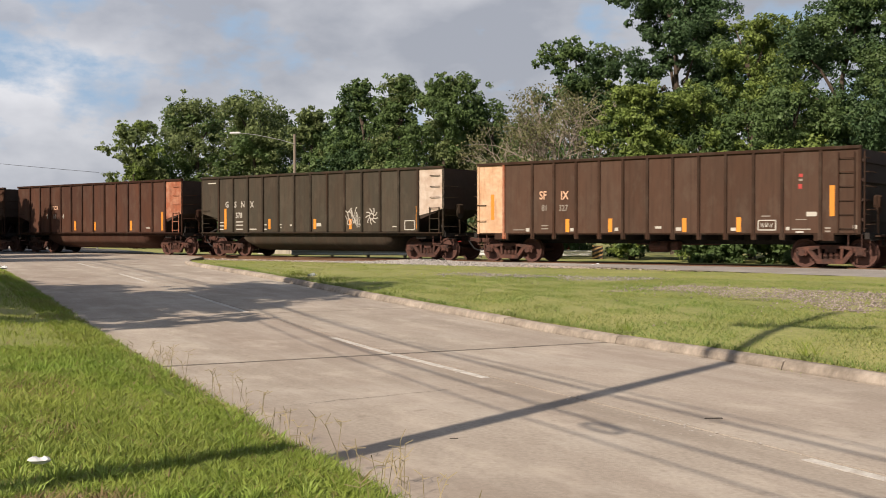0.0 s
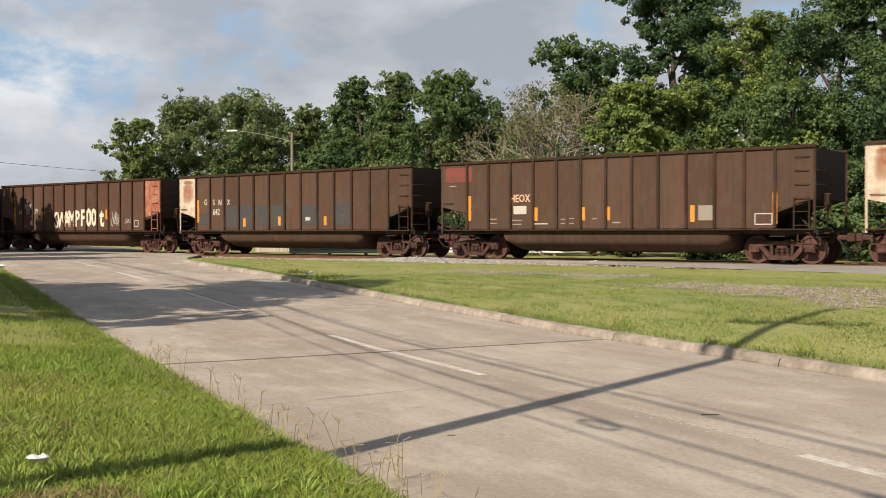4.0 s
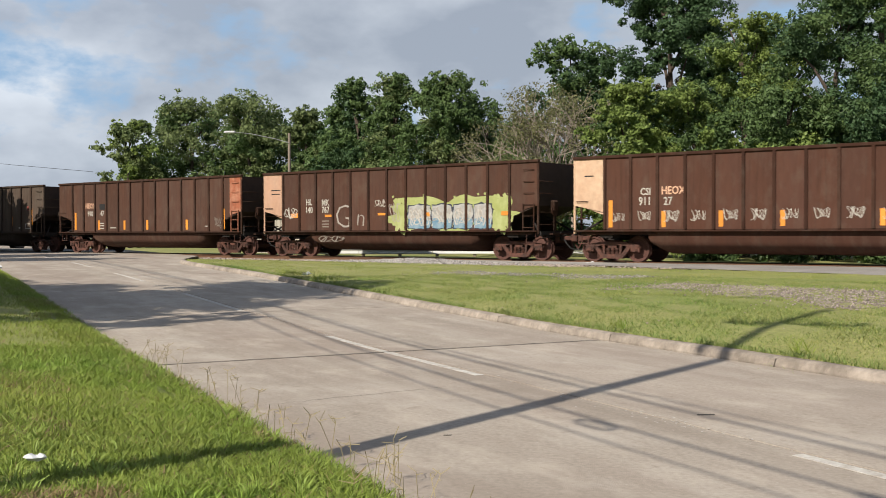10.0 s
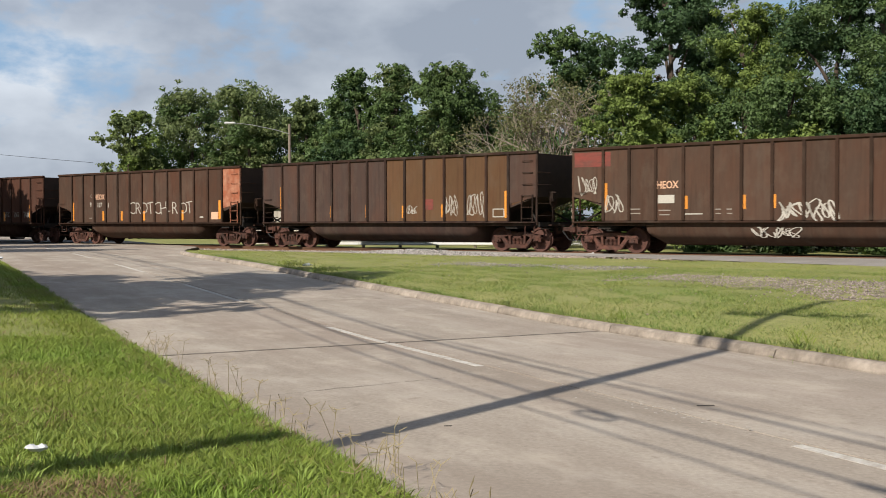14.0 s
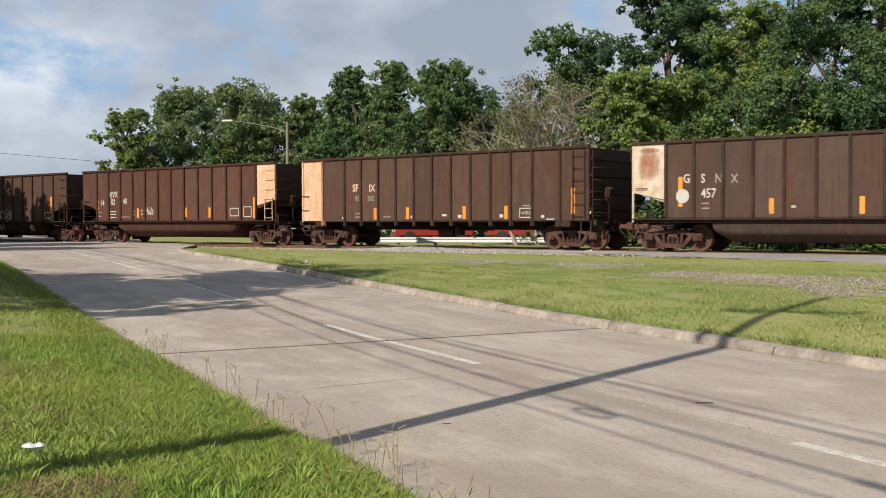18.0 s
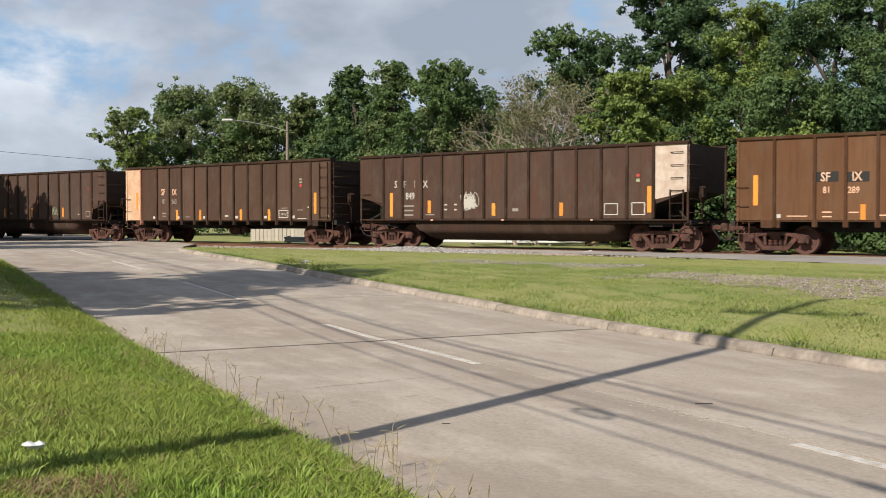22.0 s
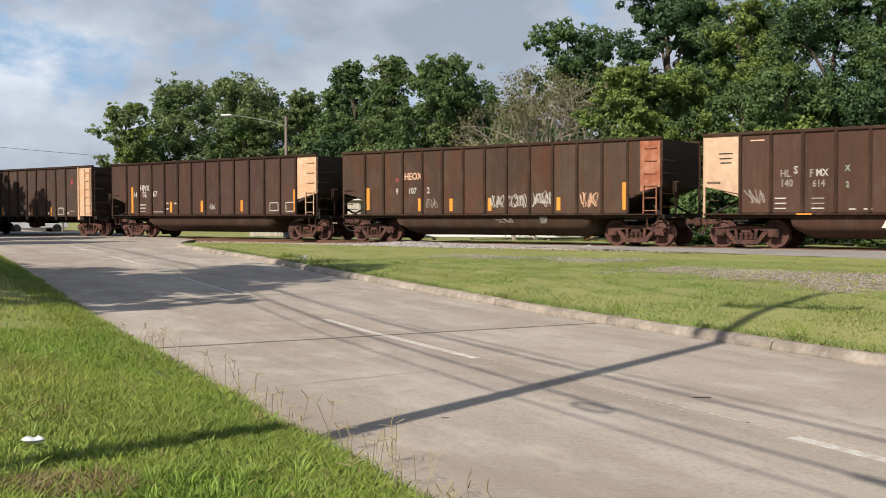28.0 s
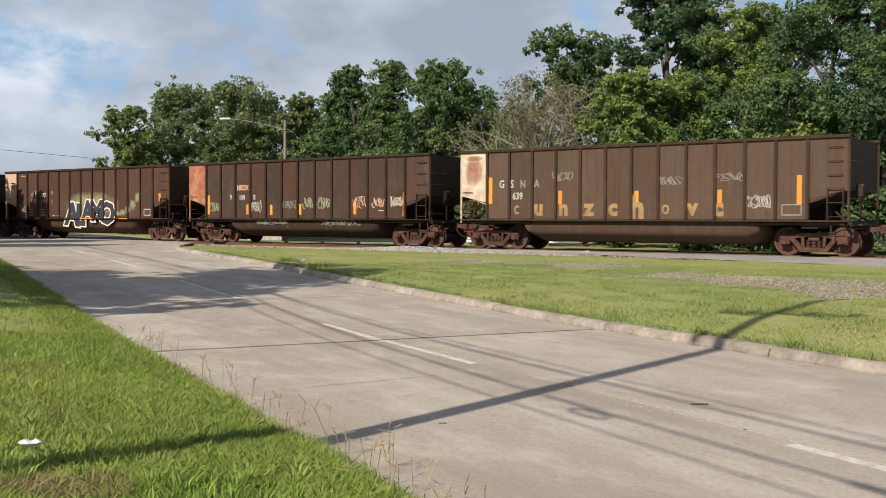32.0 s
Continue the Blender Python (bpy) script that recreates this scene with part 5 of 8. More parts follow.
def ribbon(bm, pts, w):
    """A flat stroke along pts (x, z), facing the near side."""
    left, right = [], []
    for i, (x, z) in enumerate(pts):
        x0, z0 = pts[max(0, i - 1)]
        x1, z1 = pts[min(len(pts) - 1, i + 1)]
        dx, dz = x1 - x0, z1 - z0
        k = math.hypot(dx, dz) or 1
        left.append(bm.verts.new((x - dz / k * w / 2, 0, z + dx / k * w / 2)))
        right.append(bm.verts.new((x + dz / k * w / 2, 0, z - dx / k * w / 2)))
    for i in range(len(pts) - 1):
        bm.faces.new((left[i], right[i], right[i + 1], left[i + 1]))


def scribble(seed, strokes):
    """A spray-can tag: loops and hooks within a unit square."""
    key = (seed, strokes)
    if key not in SCRIBBLES:
        rng = random.Random(seed * 31 + strokes)
        bm = bmesh.new()
        pts = []
        for k in range(strokes):
            cx = -0.5 + (k + 0.5) / strokes
            w, h = 0.8 / strokes * rng.uniform(0.7, 1.3), rng.uniform(0.28, 0.48)
            a, b, c = rng.uniform(0, 6.28), rng.uniform(0.8, 1.9), rng.uniform(0.6, 1.5)
            for i in range(16):
                f = i / 15
                pts.append((cx + w * math.sin(a + 6.28 * b * f) * 0.7 + (f - 0.5) * w * 0.6, h * math.cos(a * 1.7 + 6.28 * c * f) + rng.uniform(-0.015, 0.015)))
        ribbon(bm, pts, 0.034 if strokes > 4 else 0.045)
        SCRIBBLES[key] = mesh_of("tag", bm)
    return SCRIBBLES[key]


def burst_mesh():
    bm = bmesh.new()
    for k in range(9):
        a = k * 6.283 / 9
        pts = [(r * math.cos(a + 0.7 * (r - 0.3)), r * math.sin(a + 0.7 * (r - 0.3))) for r in (0.34, 0.55, 0.75, 0.9, 1.05)]
        ribbon(bm, pts, 0.13)
    ribbon(bm, [(0.34 * math.cos(t * 0.4488), 0.34 * math.sin(t * 0.4488)) for t in range(15)], 0.14)
    return mesh_of("sprayed_flower", bm)


def blob_mesh(seed, n=48, rough=0.07):
    """A patch with an uneven edge, half a unit in radius across."""
    rng = random.Random(seed)
    ph = [rng.uniform(0, 6.28) for _ in range(4)]
    bm = bmesh.new()
    vs = []
    for k in range(n):
        a = 6.283 * k / n
        r = 0.5 * (1 + rough * (math.sin(5 * a + ph[0]) * 0.4 + math.sin(9 * a + ph[1]) * 0.4 + math.sin(14 * a + ph[2]) * 0.3))
        ca, sa = math.cos(a), math.sin(a)
        q = max(abs(ca), abs(sa)) ** 0.75
        vs.append(bm.verts.new((r * ca / q, 0, r * sa / q)))
    bm.faces.new(vs[::-1])
    return mesh_of("spray_patch", bm)


BURST, BLOBS, SPLASH = burst_mesh(), [blob_mesh(k) for k in range(4)], blob_mesh(9, 120, 0.30)
bm = bmesh.new()
bmesh.ops.create_circle(bm, cap_ends=True, segments=20, radius=0.5, matrix=Matrix.Rotation(radians(90), 4, "X"))
DISC = mesh_of("painted_disc", bm)


def soft_edge(m, noise=0.9):
    """Thins a sprayed or rusted patch out towards its rim."""
    n, l = m.node_tree.nodes, m.node_tree.links
    tc = n.new("ShaderNodeTexCoord")
    sp = n.new("ShaderNodeSeparateXYZ")
    l.new(tc.outputs["Object"], sp.inputs[0])
    total = None
    for axis in ("X", "Z"):
        a = n.new("ShaderNodeMath")
        a.operation = "MULTIPLY"
        l.new(sp.outputs[axis], a.inputs[0])
        a.inputs[1].default_value = 2.0
        b = n.new("ShaderNodeMath")
        b.operation = "ABSOLUTE"
        l.new(a.outputs[0], b.inputs[0])
        c = n.new("ShaderNodeMath")
        c.operation = "POWER"
        l.new(b.outputs[0], c.inputs[0])
        c.inputs[1].default_value = 2.4
        if total is None:
            total = c
        else:
            d = n.new("ShaderNodeMath")
            l.new(total.outputs[0], d.inputs[0])
            l.new(c.outputs[0], d.inputs[1])
            total = d
    t = n.new("ShaderNodeTexNoise")
    t.inputs["Scale"].default_value, t.inputs["Detail"].default_value = 4.0, 6
    mp = n.new("ShaderNodeMapping")
    mp.inputs["Scale"].default_value = (1.6, 1.0, 0.5)
    l.new(tc.outputs["Object"], mp.inputs["Vector"])
    l.new(mp.outputs[0], t.inputs["Vector"])
    k = n.new("ShaderNodeMath")
    k.operation = "MULTIPLY_ADD"
    l.new(t.outputs["Fac"], k.inputs[0])
    k.inputs[1].default_value = noise
    l.new(total.outputs[0], k.inputs[2])
    r = n.new("ShaderNodeMapRange")
    r.inputs["From Min"].default_value, r.inputs["From Max"].default_value = noise * 0.45 - 0.15, 0.88 + noise * 0.45
    r.inputs["To Min"].default_value, r.inputs["To Max"].default_value = 0.93, 0.0
    l.new(k.outputs[0], r.inputs["Value"])
    l.new(r.outputs["Result"], n["Principled BSDF"].inputs["Alpha"])


for key in "SV":
    soft_edge(INKS[key])


def flat_on(car, name, me, ink, x, z, w, h, lift, label=""):
    ob = part(name, me, INKS[ink], car, label)
    y, tilt = NEAR_Y - 0.0105 - lift, 0
    if z < 1.02:        # on the round flank of the tub
        f = min(1, max(0.0, (1.08 - z) / 0.78)) ** (1 / 0.62)
        y, tilt = -1.5 * math.sqrt(max(0, 1 - f * f)) - 0.02 - lift, 10
    ob.matrix_local = pose(x, y, z, tilt, 0, 0) @ Matrix.Diagonal((w, 1, h, 1))
    return ob


def decorate(car, c, marks):
    """Stripes, stencils, lettering and spray paint on the near side."""
    for x, z, h in marks.get("tall", []) + marks.get("short", []):
        st = part("stripe", STRIPE, M_ORANGE, car, "orange reflective stripe")
        st.matrix_local = pose(x, NEAR_Y - 0.0155, z) @ Matrix.Diagonal((1.2, 1, h, 1))
    for x, z, w, h, ink in marks.get("bar", ()):
        flat = ink in "GXKPV"
        if z < 1.05 and ink in "OP":
            ob = part("stripe", BAR, INKS[ink], car)
            ob.matrix_local = pose(x, NEAR_Y - 0.125, 1.10) @ Matrix.Diagonal((w, 1, 0.045, 1))
        else:
            mark(car, x, z, w, h, INKS[ink], 0.0 if flat else 0.003, "patch" if ink in "GX" else "stencil_bar")
    for text, x, z, h, ink in marks.get("let", ()):
        thin = ink in "LH"
        big = h > 0.5
        lettering(car, text, x, z, h / 0.73, INKS[ink], -0.018 if thin else ((0.03 if ink == "C" else 0.05) if big else 0.015), (0.74 if ink == "C" else 1.0) if big else 0.82, (7 if thin else 0) * ((ord(text[0]) % 3) - 1), 0.002, "graffiti_letter" if big else "lettering")
    for x, z, w, h, ink in marks.get("box", ()):
        for dx, dz, bw, bh in ((0, h / 2, w, 0.035), (0, -h / 2, w, 0.035), (-w / 2, 0, 0.035, h), (w / 2, 0, 0.035, h)):
            mark(car, x + dx, z + dz, bw, bh, INKS[ink], 0.002 if dx else 0.003, "stencil_frame")
    for k, (x, z, w, h, ink, n) in enumerate(marks.get("sq", ())):
        flat_on(car, "graffiti_tag", scribble((k * 3 + c) % 9, n), ink, x, z, w, h, 0.012)
    for x, z, r in marks.get("star", ()):
        flat_on(car, "sprayed_flower", BURST, "W", x, z, r, r, 0.012)
    for x, z, w, h in marks.get("leaf", ()):
        flat_on(car, "sprayed_leaf", SPLASH, "W", x, z - 0.06, w * 0.68, h * 0.42, 0.012, "white sprayed leaf shape")
        for k in range(4):
            flat_on(car, "graffiti_tag", scribble(4 + k, 3), "W", x + (k - 1.5) * 0.12, z + 0.1 * (k % 2), w * 0.55, h * 0.8, 0.014 + 0.001 * k)
    for x, z, r, ink in marks.get("dot", ()):
        flat_on(car, "painted_disc", DISC, ink, x, z, 2 * r, 2 * r, 0.012)
    for x0, x1, z0, z1 in marks.get("mural", ()):
        w, h, xm, zm = x1 - x0, z1 - z0, (x0 + x1) / 2, (z0 + z1) / 2
        flat_on(car, "spray_patch", SPLASH, "Z", xm, zm + 0.05, w, h * 0.98, 0.004, "lime green spray-painted ground with ragged edges")
        flat_on(car, "spray_patch", SPLASH, "Z", x0 + 0.07 * w, zm - 0.02, w * 0.17, h * 1.02, 0.0045)
        flat_on(car, "spray_patch", SPLASH, "Z", x1 - 0.05 * w, zm + 0.02, w * 0.16, h * 1.06, 0.0048)
        rng = random.Random(5)
        for k in range(16):
            flat_on(car, "paint_splatter", DISC, "Z", x0 + w * rng.uniform(-0.02, 1.02), zm + h * rng.uniform(0.42, 0.62), 0.10, 0.10, 0.005)
        edges = (0.12, 0.34, 0.53, 0.71, 0.87)
        for k, (e0, e1) in enumerate(zip(edges, edges[1:])):
            x, bw = x0 + w * (e0 + e1) / 2, w * (e1 - e0)
            flat_on(car, "graffiti_outline", BLOBS[(k + 1) % 4], "N", x, zm - 0.07, bw * 1.03, h * 0.80, 0.008 + 0.001 * k, "dark outline of a block letter")
            flat_on(car, "sprayed_block_letter", BLOBS[k], "B", x, zm - 0.07, bw * 0.95, h * 0.73, 0.013 + 0.001 * k, "pale blue and white block letter")
            flat_on(car, "sprayed_shade", BLOBS[(k + 1) % 4], "T", x, zm - h * 0.26, bw * 0.90, h * 0.33, 0.018)
            flat_on(car, "graffiti_tag", scribble(k, 3), "H", x, zm + 0.02, bw * 0.75, h * 0.5, 0.020)
            flat_on(car, "graffiti_tag", scribble(k + 3, 4), "W", x, zm - 0.10, bw * 0.8, h * 0.55, 0.021)
        for x, wd in ((x0 + 0.30 * w, 0.3), (x1 - 0.12, 0.4)):
            mark(car, x, zm + 0.02, wd, 0.16, M_ORANGE, 0.014, "stripe")
    for x0, x1, z0, z1 in marks.get("alamo", ()):
        w, h, xm, zm = x1 - x0, z1 - z0, (x0 + x1) / 2, (z0 + z1) / 2
        flat_on(car, "spray_patch", BLOBS[2], "V", xm + 0.2, 1.80, w * 1.22, h * 0.86, 0.003, "olive green overspray")
        for k in range(5):
            flat_on(car, "spray_patch", BLOBS[k % 4], "V", x1 + 0.25 + 0.42 * k, 1.36 + 0.05 * k * k, 0.62, 0.30 + 0.08 * k, 0.0032 + 0.0002 * k)
        for k, (ch, fx, fz, fs) in enumerate((("A", 0.16, 0.45, 0.66), ("L", 0.33, 0.44, 0.62), ("A", 0.48, 0.55, 0.58), ("M", 0.66, 0.56, 0.56), ("O", 0.86, 0.48, 0.62))):
            x, z, size = x0 + fx * w, z0 + fz * h, h * fs / 0.72
            for ink, bold, lift in (("C", 0.095, 0.006 + 0.0012 * k), ("N", 0.045, 0.016 + 0.0012 * k)):
                lettering(car, ch, x, z, size * 0.97, INKS[ink], bold, 1.08, 4 - 2 * k, lift, "graffiti_letter")


MARKS = {}
MARKS[-1] = {
    "tall": [(5.8, 1.69, 0.93)],
    "short": [(-1.71, 1.49, 0.49), (0.11, 1.46, 0.45), (3.26, 1.48, 0.49)],
    "let": [('HEOX', -3.65, 2.46, 0.22, 'P'), ('9', -4.38, 2.0, 0.25, 'W'), ('11', -3.66, 2.0, 0.25, 'W'), ('4', -2.84, 1.99, 0.25, 'W')],
    "bar": [(4.66, 1.35, 0.28, 0.057, 'W')],
}
MARKS[0] = {
    "tall": [(-5.63, 1.75, 0.96), (6.03, 1.71, 0.93)],
    "short": [(-2.63, 1.5, 0.46), (0.24, 1.48, 0.44), (2.35, 1.47, 0.43)],
    "let": [('G', -5.51, 2.41, 0.29, 'W'), ('S', -4.92, 2.4, 0.29, 'W'), ('N', -4.41, 2.4, 0.29, 'W'), ('X', -3.79, 2.39, 0.29, 'W'), ('578', -4.68, 1.9, 0.26, 'W')],
    "bar": [(-4.65, 1.61, 0.47, 0.052, 'W'), (-4.65, 1.46, 0.47, 0.052, 'W'), (-4.65, 1.27, 0.47, 0.052, 'W'), (-5.92, 1.59, 0.32, 0.053, 'W'), (-5.92, 1.43, 0.32, 0.053, 'W'), (-5.92, 1.27, 0.32, 0.053, 'W'), (-3.72, 1.27, 0.46, 0.052, 'W'), (-2.89, 1.47, 0.15, 0.051, 'W'), (-2.89, 1.27, 0.15, 0.051, 'W'), (-1.89, 1.47, 0.11, 0.051, 'W'), (-1.89, 1.34, 0.11, 0.051, 'W'), (-1.24, 1.44, 0.14, 0.075, 'W'), (0.48, 1.46, 0.27, 0.147, 'W'), (-6.6, 3.45, 0.57, 0.054, 'W'), (4.8, 1.36, 0.21, 0.046, 'W')],
    "box": [(5.61, 1.41, 0.51, 0.366, 'W')],
    "sq": [(2.41, 1.8, 0.78, 0.813, 'W', 4), (2.83, 1.56, 0.29, 0.476, 'W', 3)],
    "star": [(3.56, 1.79, 0.33)],
}
MARKS[1] = {
    "tall": [(-6.46, 2.07, 0.97), (6.3, 2.08, 0.95)],
    "short": [(-3.15, 1.36, 0.47), (-1.4, 1.36, 0.48), (1.41, 1.36, 0.47), (3.31, 1.36, 0.48)],
    "let": [('SF', -4.19, 2.46, 0.31, 'P'), ('IX', -3.27, 2.44, 0.31, 'P'), ('81', -4.12, 2.0, 0.23, 'D'), ('327', -3.32, 1.99, 0.23, 'D')],
    "bar": [(-2.96, 1.21, 0.14, 0.122, 'W'), (-1.15, 1.22, 0.13, 0.119, 'W'), (1.2, 1.22, 0.19, 0.114, 'W'), (3.13, 1.21, 0.17, 0.11, 'W'), (4.92, 1.23, 0.11, 0.107, 'W'), (-4.86, 1.21, 0.15, 0.126, 'W'), (6.99, 1.27, 0.12, 0.12, 'W'), (5.67, 1.68, 0.32, 0.141, 'W'), (0.45, 1.28, 0.23, 0.077, 'W'), (5.33, 2.89, 0.12, 0.106, 'R'), (5.33, 2.75, 0.12, 0.071, 'D'), (5.31, 2.55, 0.12, 0.141, 'R'), (-4.12, 1.36, 0.29, 0.042, 'D'), (-4.12, 1.25, 0.29, 0.042, 'D'), (-5.26, 1.21, 0.51, 0.034, 'D'), (5.35, 1.21, 0.6, 0.028, 'W'), (5.3, 1.12, 0.25, 0.053, 'W'), (5.35, 1.51, 0.35, 0.028, 'D'), (4.21, 1.63, 0.3, 0.036, 'D'), (6.17, 1.24, 0.17, 0.052, 'D'), (6.17, 1.14, 0.17, 0.052, 'D')],
    "box": [(4.25, 1.34, 0.57, 0.307, 'W')],
    "sq": [(4.25, 1.34, 0.41, 0.162, 'W', 5)],
}
MARKS[2] = {
    "tall": [(-5.97, 2.01, 0.93), (2.83, 1.99, 0.5)],
    "short": [(-3.23, 1.93, 0.49)],
    "let": [('HJVX', -4.58, 2.5, 0.28, 'W'), ('14', -5.37, 2.17, 0.29, 'W'), ('02', -4.58, 2.2, 0.28, 'W'), ('59', -3.76, 2.22, 0.28, 'W'), ('S', -1.77, 1.67, 0.88, 'C'), ('W', -1.25, 1.68, 0.84, 'C'), ('A', -0.76, 1.71, 0.83, 'C'), ('M', -0.3, 1.74, 0.86, 'C'), ('P', 0.2, 1.74, 0.85, 'C'), ('F', 0.72, 1.77, 0.88, 'C'), ('0', 1.26, 1.78, 0.95, 'C'), ('0', 1.72, 1.79, 0.94, 'C'), ('t', 2.42, 1.8, 1.0, 'C')],
    "bar": [(-5.87, 1.49, 0.24, 0.041, 'D'), (-4.81, 1.4, 0.37, 0.04, 'D')],
    "box": [(5.37, 1.5, 0.32, 0.304, 'W')],
    "sq": [(3.61, 1.73, 0.69, 0.803, 'W', 6), (4.66, 1.63, 0.5, 0.308, 'W', 3)],
}
MARKS[3] = {
    "tall": [(-5.97, 2.05, 1.07)],
    "short": [(-0.36, 1.54, 0.4), (2.48, 1.53, 0.38), (-2.68, 1.49, 0.38)],
    "let": [('G', -5.4, 2.45, 0.28, 'W'), ('S', -4.81, 2.44, 0.28, 'W'), ('N', -4.37, 2.43, 0.28, 'W'), ('X', -3.76, 2.43, 0.27, 'W'), ('642', -4.63, 1.98, 0.3, 'W')],
    "bar": [(-5.6, 1.65, 0.73, 0.522, 'G'), (-3.54, 1.77, 0.86, 0.971, 'G'), (-2.47, 1.77, 0.95, 1.029, 'G'), (-1.42, 1.8, 0.84, 0.973, 'G'), (-0.46, 1.78, 0.85, 0.994, 'G'), (1.6, 1.77, 1.11, 0.887, 'G'), (3.56, 1.83, 0.96, 1.025, 'G'), (1.42, 1.62, 0.29, 0.142, 'W')],
}
MARKS[4] = {
    "tall": [(-5.97, 1.94, 0.95), (6.06, 1.78, 1.01)],
    "short": [(-2.93, 1.69, 0.49), (-0.93, 1.68, 0.47), (0.08, 1.68, 0.48), (3.26, 1.64, 0.55)],
    "let": [('HEOX', -3.63, 2.27, 0.29, 'P')],
    "bar": [(-6.48, 3.25, 1.27, 0.559, 'X'), (-3.63, 1.85, 0.58, 0.305, 'W'), (-4.85, 1.52, 0.3, 0.039, 'D'), (-4.85, 1.36, 0.3, 0.039, 'D'), (-3.77, 1.47, 0.46, 0.038, 'D'), (-3.77, 1.32, 0.41, 0.038, 'D'), (-2.71, 1.33, 0.6, 0.038, 'W'), (-1.77, 1.49, 0.19, 0.037, 'D'), (-1.77, 1.34, 0.19, 0.037, 'D'), (-1.4, 1.52, 0.19, 0.037, 'D'), (-1.4, 1.34, 0.19, 0.037, 'D'), (-0.46, 1.5, 0.18, 0.036, 'D'), (0.41, 1.36, 0.32, 0.053, 'D'), (-6.78, 2.82, 0.32, 0.04, 'D'), (3.75, 1.66, 0.56, 0.496, 'D')],
    "box": [(5.69, 1.44, 0.56, 0.338, 'W')],
}
MARKS[5] = {
    "tall": [(6.61, 2.17, 0.46)],
    "let": [('G', -5.36, 2.44, 0.31, 'W'), ('S', -4.82, 2.43, 0.31, 'W'), ('N', -4.26, 2.42, 0.31, 'W'), ('X', -3.68, 2.43, 0.31, 'W'), ('604', -4.57, 1.96, 0.31, 'W')],
    "bar": [(-3.68, 0.98, 0.44, 0.11, 'O'), (-2.03, 0.98, 0.47, 0.107, 'O'), (0.09, 1.0, 0.44, 0.104, 'O'), (2.12, 0.99, 0.41, 0.1, 'O'), (3.81, 1.01, 0.39, 0.098, 'O'), (1.63, 1.62, 0.12, 0.121, 'W'), (4.83, 1.36, 0.25, 0.058, 'W'), (-4.65, 1.54, 0.34, 0.045, 'D'), (-4.65, 1.43, 0.34, 0.045, 'D'), (-5.77, 1.41, 0.41, 0.045, 'W')],
    "box": [(5.69, 1.48, 0.49, 0.34, 'D')],
    "sq": [(-0.43, 1.58, 0.5, 0.293, 'D', 3), (3.96, 1.89, 0.47, 0.662, 'D', 3)],
}
MARKS[6] = {
    "tall": [(-5.17, 1.93, 0.92), (6.08, 1.98, 0.94)],
    "short": [(-3.15, 1.74, 0.48), (-0.73, 1.74, 0.5), (2.0, 1.76, 0.5), (4.04, 1.75, 0.52)],
    "let": [('G', -5.37, 2.4, 0.29, 'D'), ('S', -4.74, 2.38, 0.29, 'W'), ('N', -4.27, 2.37, 0.29, 'D'), ('X', -3.69, 2.39, 0.29, 'D'), ('297', -4.55, 1.94, 0.31, 'W')],
    "bar": [(-5.78, 1.39, 0.29, 0.045, 'W'), (-5.78, 1.23, 0.35, 0.068, 'W'), (-4.61, 1.54, 0.34, 0.045, 'D'), (-4.61, 1.4, 0.34, 0.045, 'D'), (-4.61, 1.27, 0.34, 0.045, 'D'), (-3.63, 1.38, 0.27, 0.044, 'D'), (4.87, 1.36, 0.21, 0.077, 'W'), (5.73, 2.45, 0.16, 0.264, 'X')],
    "box": [(5.71, 1.45, 0.53, 0.265, 'W')],
}
MARKS[7] = {
    "tall": [(-5.83, 1.69, 0.91), (6.11, 1.71, 0.96)],
    "short": [(-3.73, 1.48, 0.5), (-1.53, 1.46, 0.48), (0.34, 1.46, 0.49), (3.42, 1.46, 0.48)],
    "let": [('HEOX', -4.48, 2.48, 0.28, 'P'), ('910', -4.48, 2.06, 0.28, 'W'), ('47', -3.44, 2.07, 0.28, 'W')],
    "bar": [(-3.44, 2.43, 0.47, 0.301, 'K'), (-3.47, 1.57, 0.37, 0.043, 'W'), (-3.47, 1.44, 0.37, 0.043, 'W'), (-3.47, 1.31, 0.37, 0.043, 'W'), (-2.51, 1.33, 0.51, 0.042, 'W'), (4.9, 1.38, 0.24, 0.038, 'W')],
    "sq": [(5.72, 1.58, 0.47, 0.666, 'D', 5)],
}
MARKS[8] = {
    "let": [('HL', -4.48, 2.37, 0.27, 'W'), ('MK', -3.49, 2.34, 0.27, 'W'), ('140', -4.48, 2.03, 0.27, 'W'), ('767', -3.49, 2.03, 0.27, 'W'), ('G', -2.44, 1.71, 1.06, 'H'), ('n', -1.44, 1.66, 0.8, 'H')],
    "bar": [(-5.37, 1.81, 0.46, 0.192, 'O'), (-3.3, 1.78, 0.44, 0.103, 'O'), (-0.26, 1.82, 0.48, 0.098, 'O'), (-6.57, 2.95, 0.59, 0.043, 'K'), (-6.57, 2.78, 0.53, 0.043, 'K'), (-3.49, 1.56, 0.39, 0.041, 'D'), (-3.49, 1.43, 0.39, 0.041, 'D'), (-3.49, 1.31, 0.39, 0.041, 'D')],
    "sq": [(-5.58, 1.92, 0.73, 0.599, 'W', 4), (-0.33, 2.27, 0.66, 0.354, 'W', 3), (-3.2, 0.79, 1.45, 0.33, 'D', 4), (0.43, 1.87, 0.56, 0.971, 'H', 3)],
    "mural": [(0.42, 6.0, 1.12, 2.40)],
}
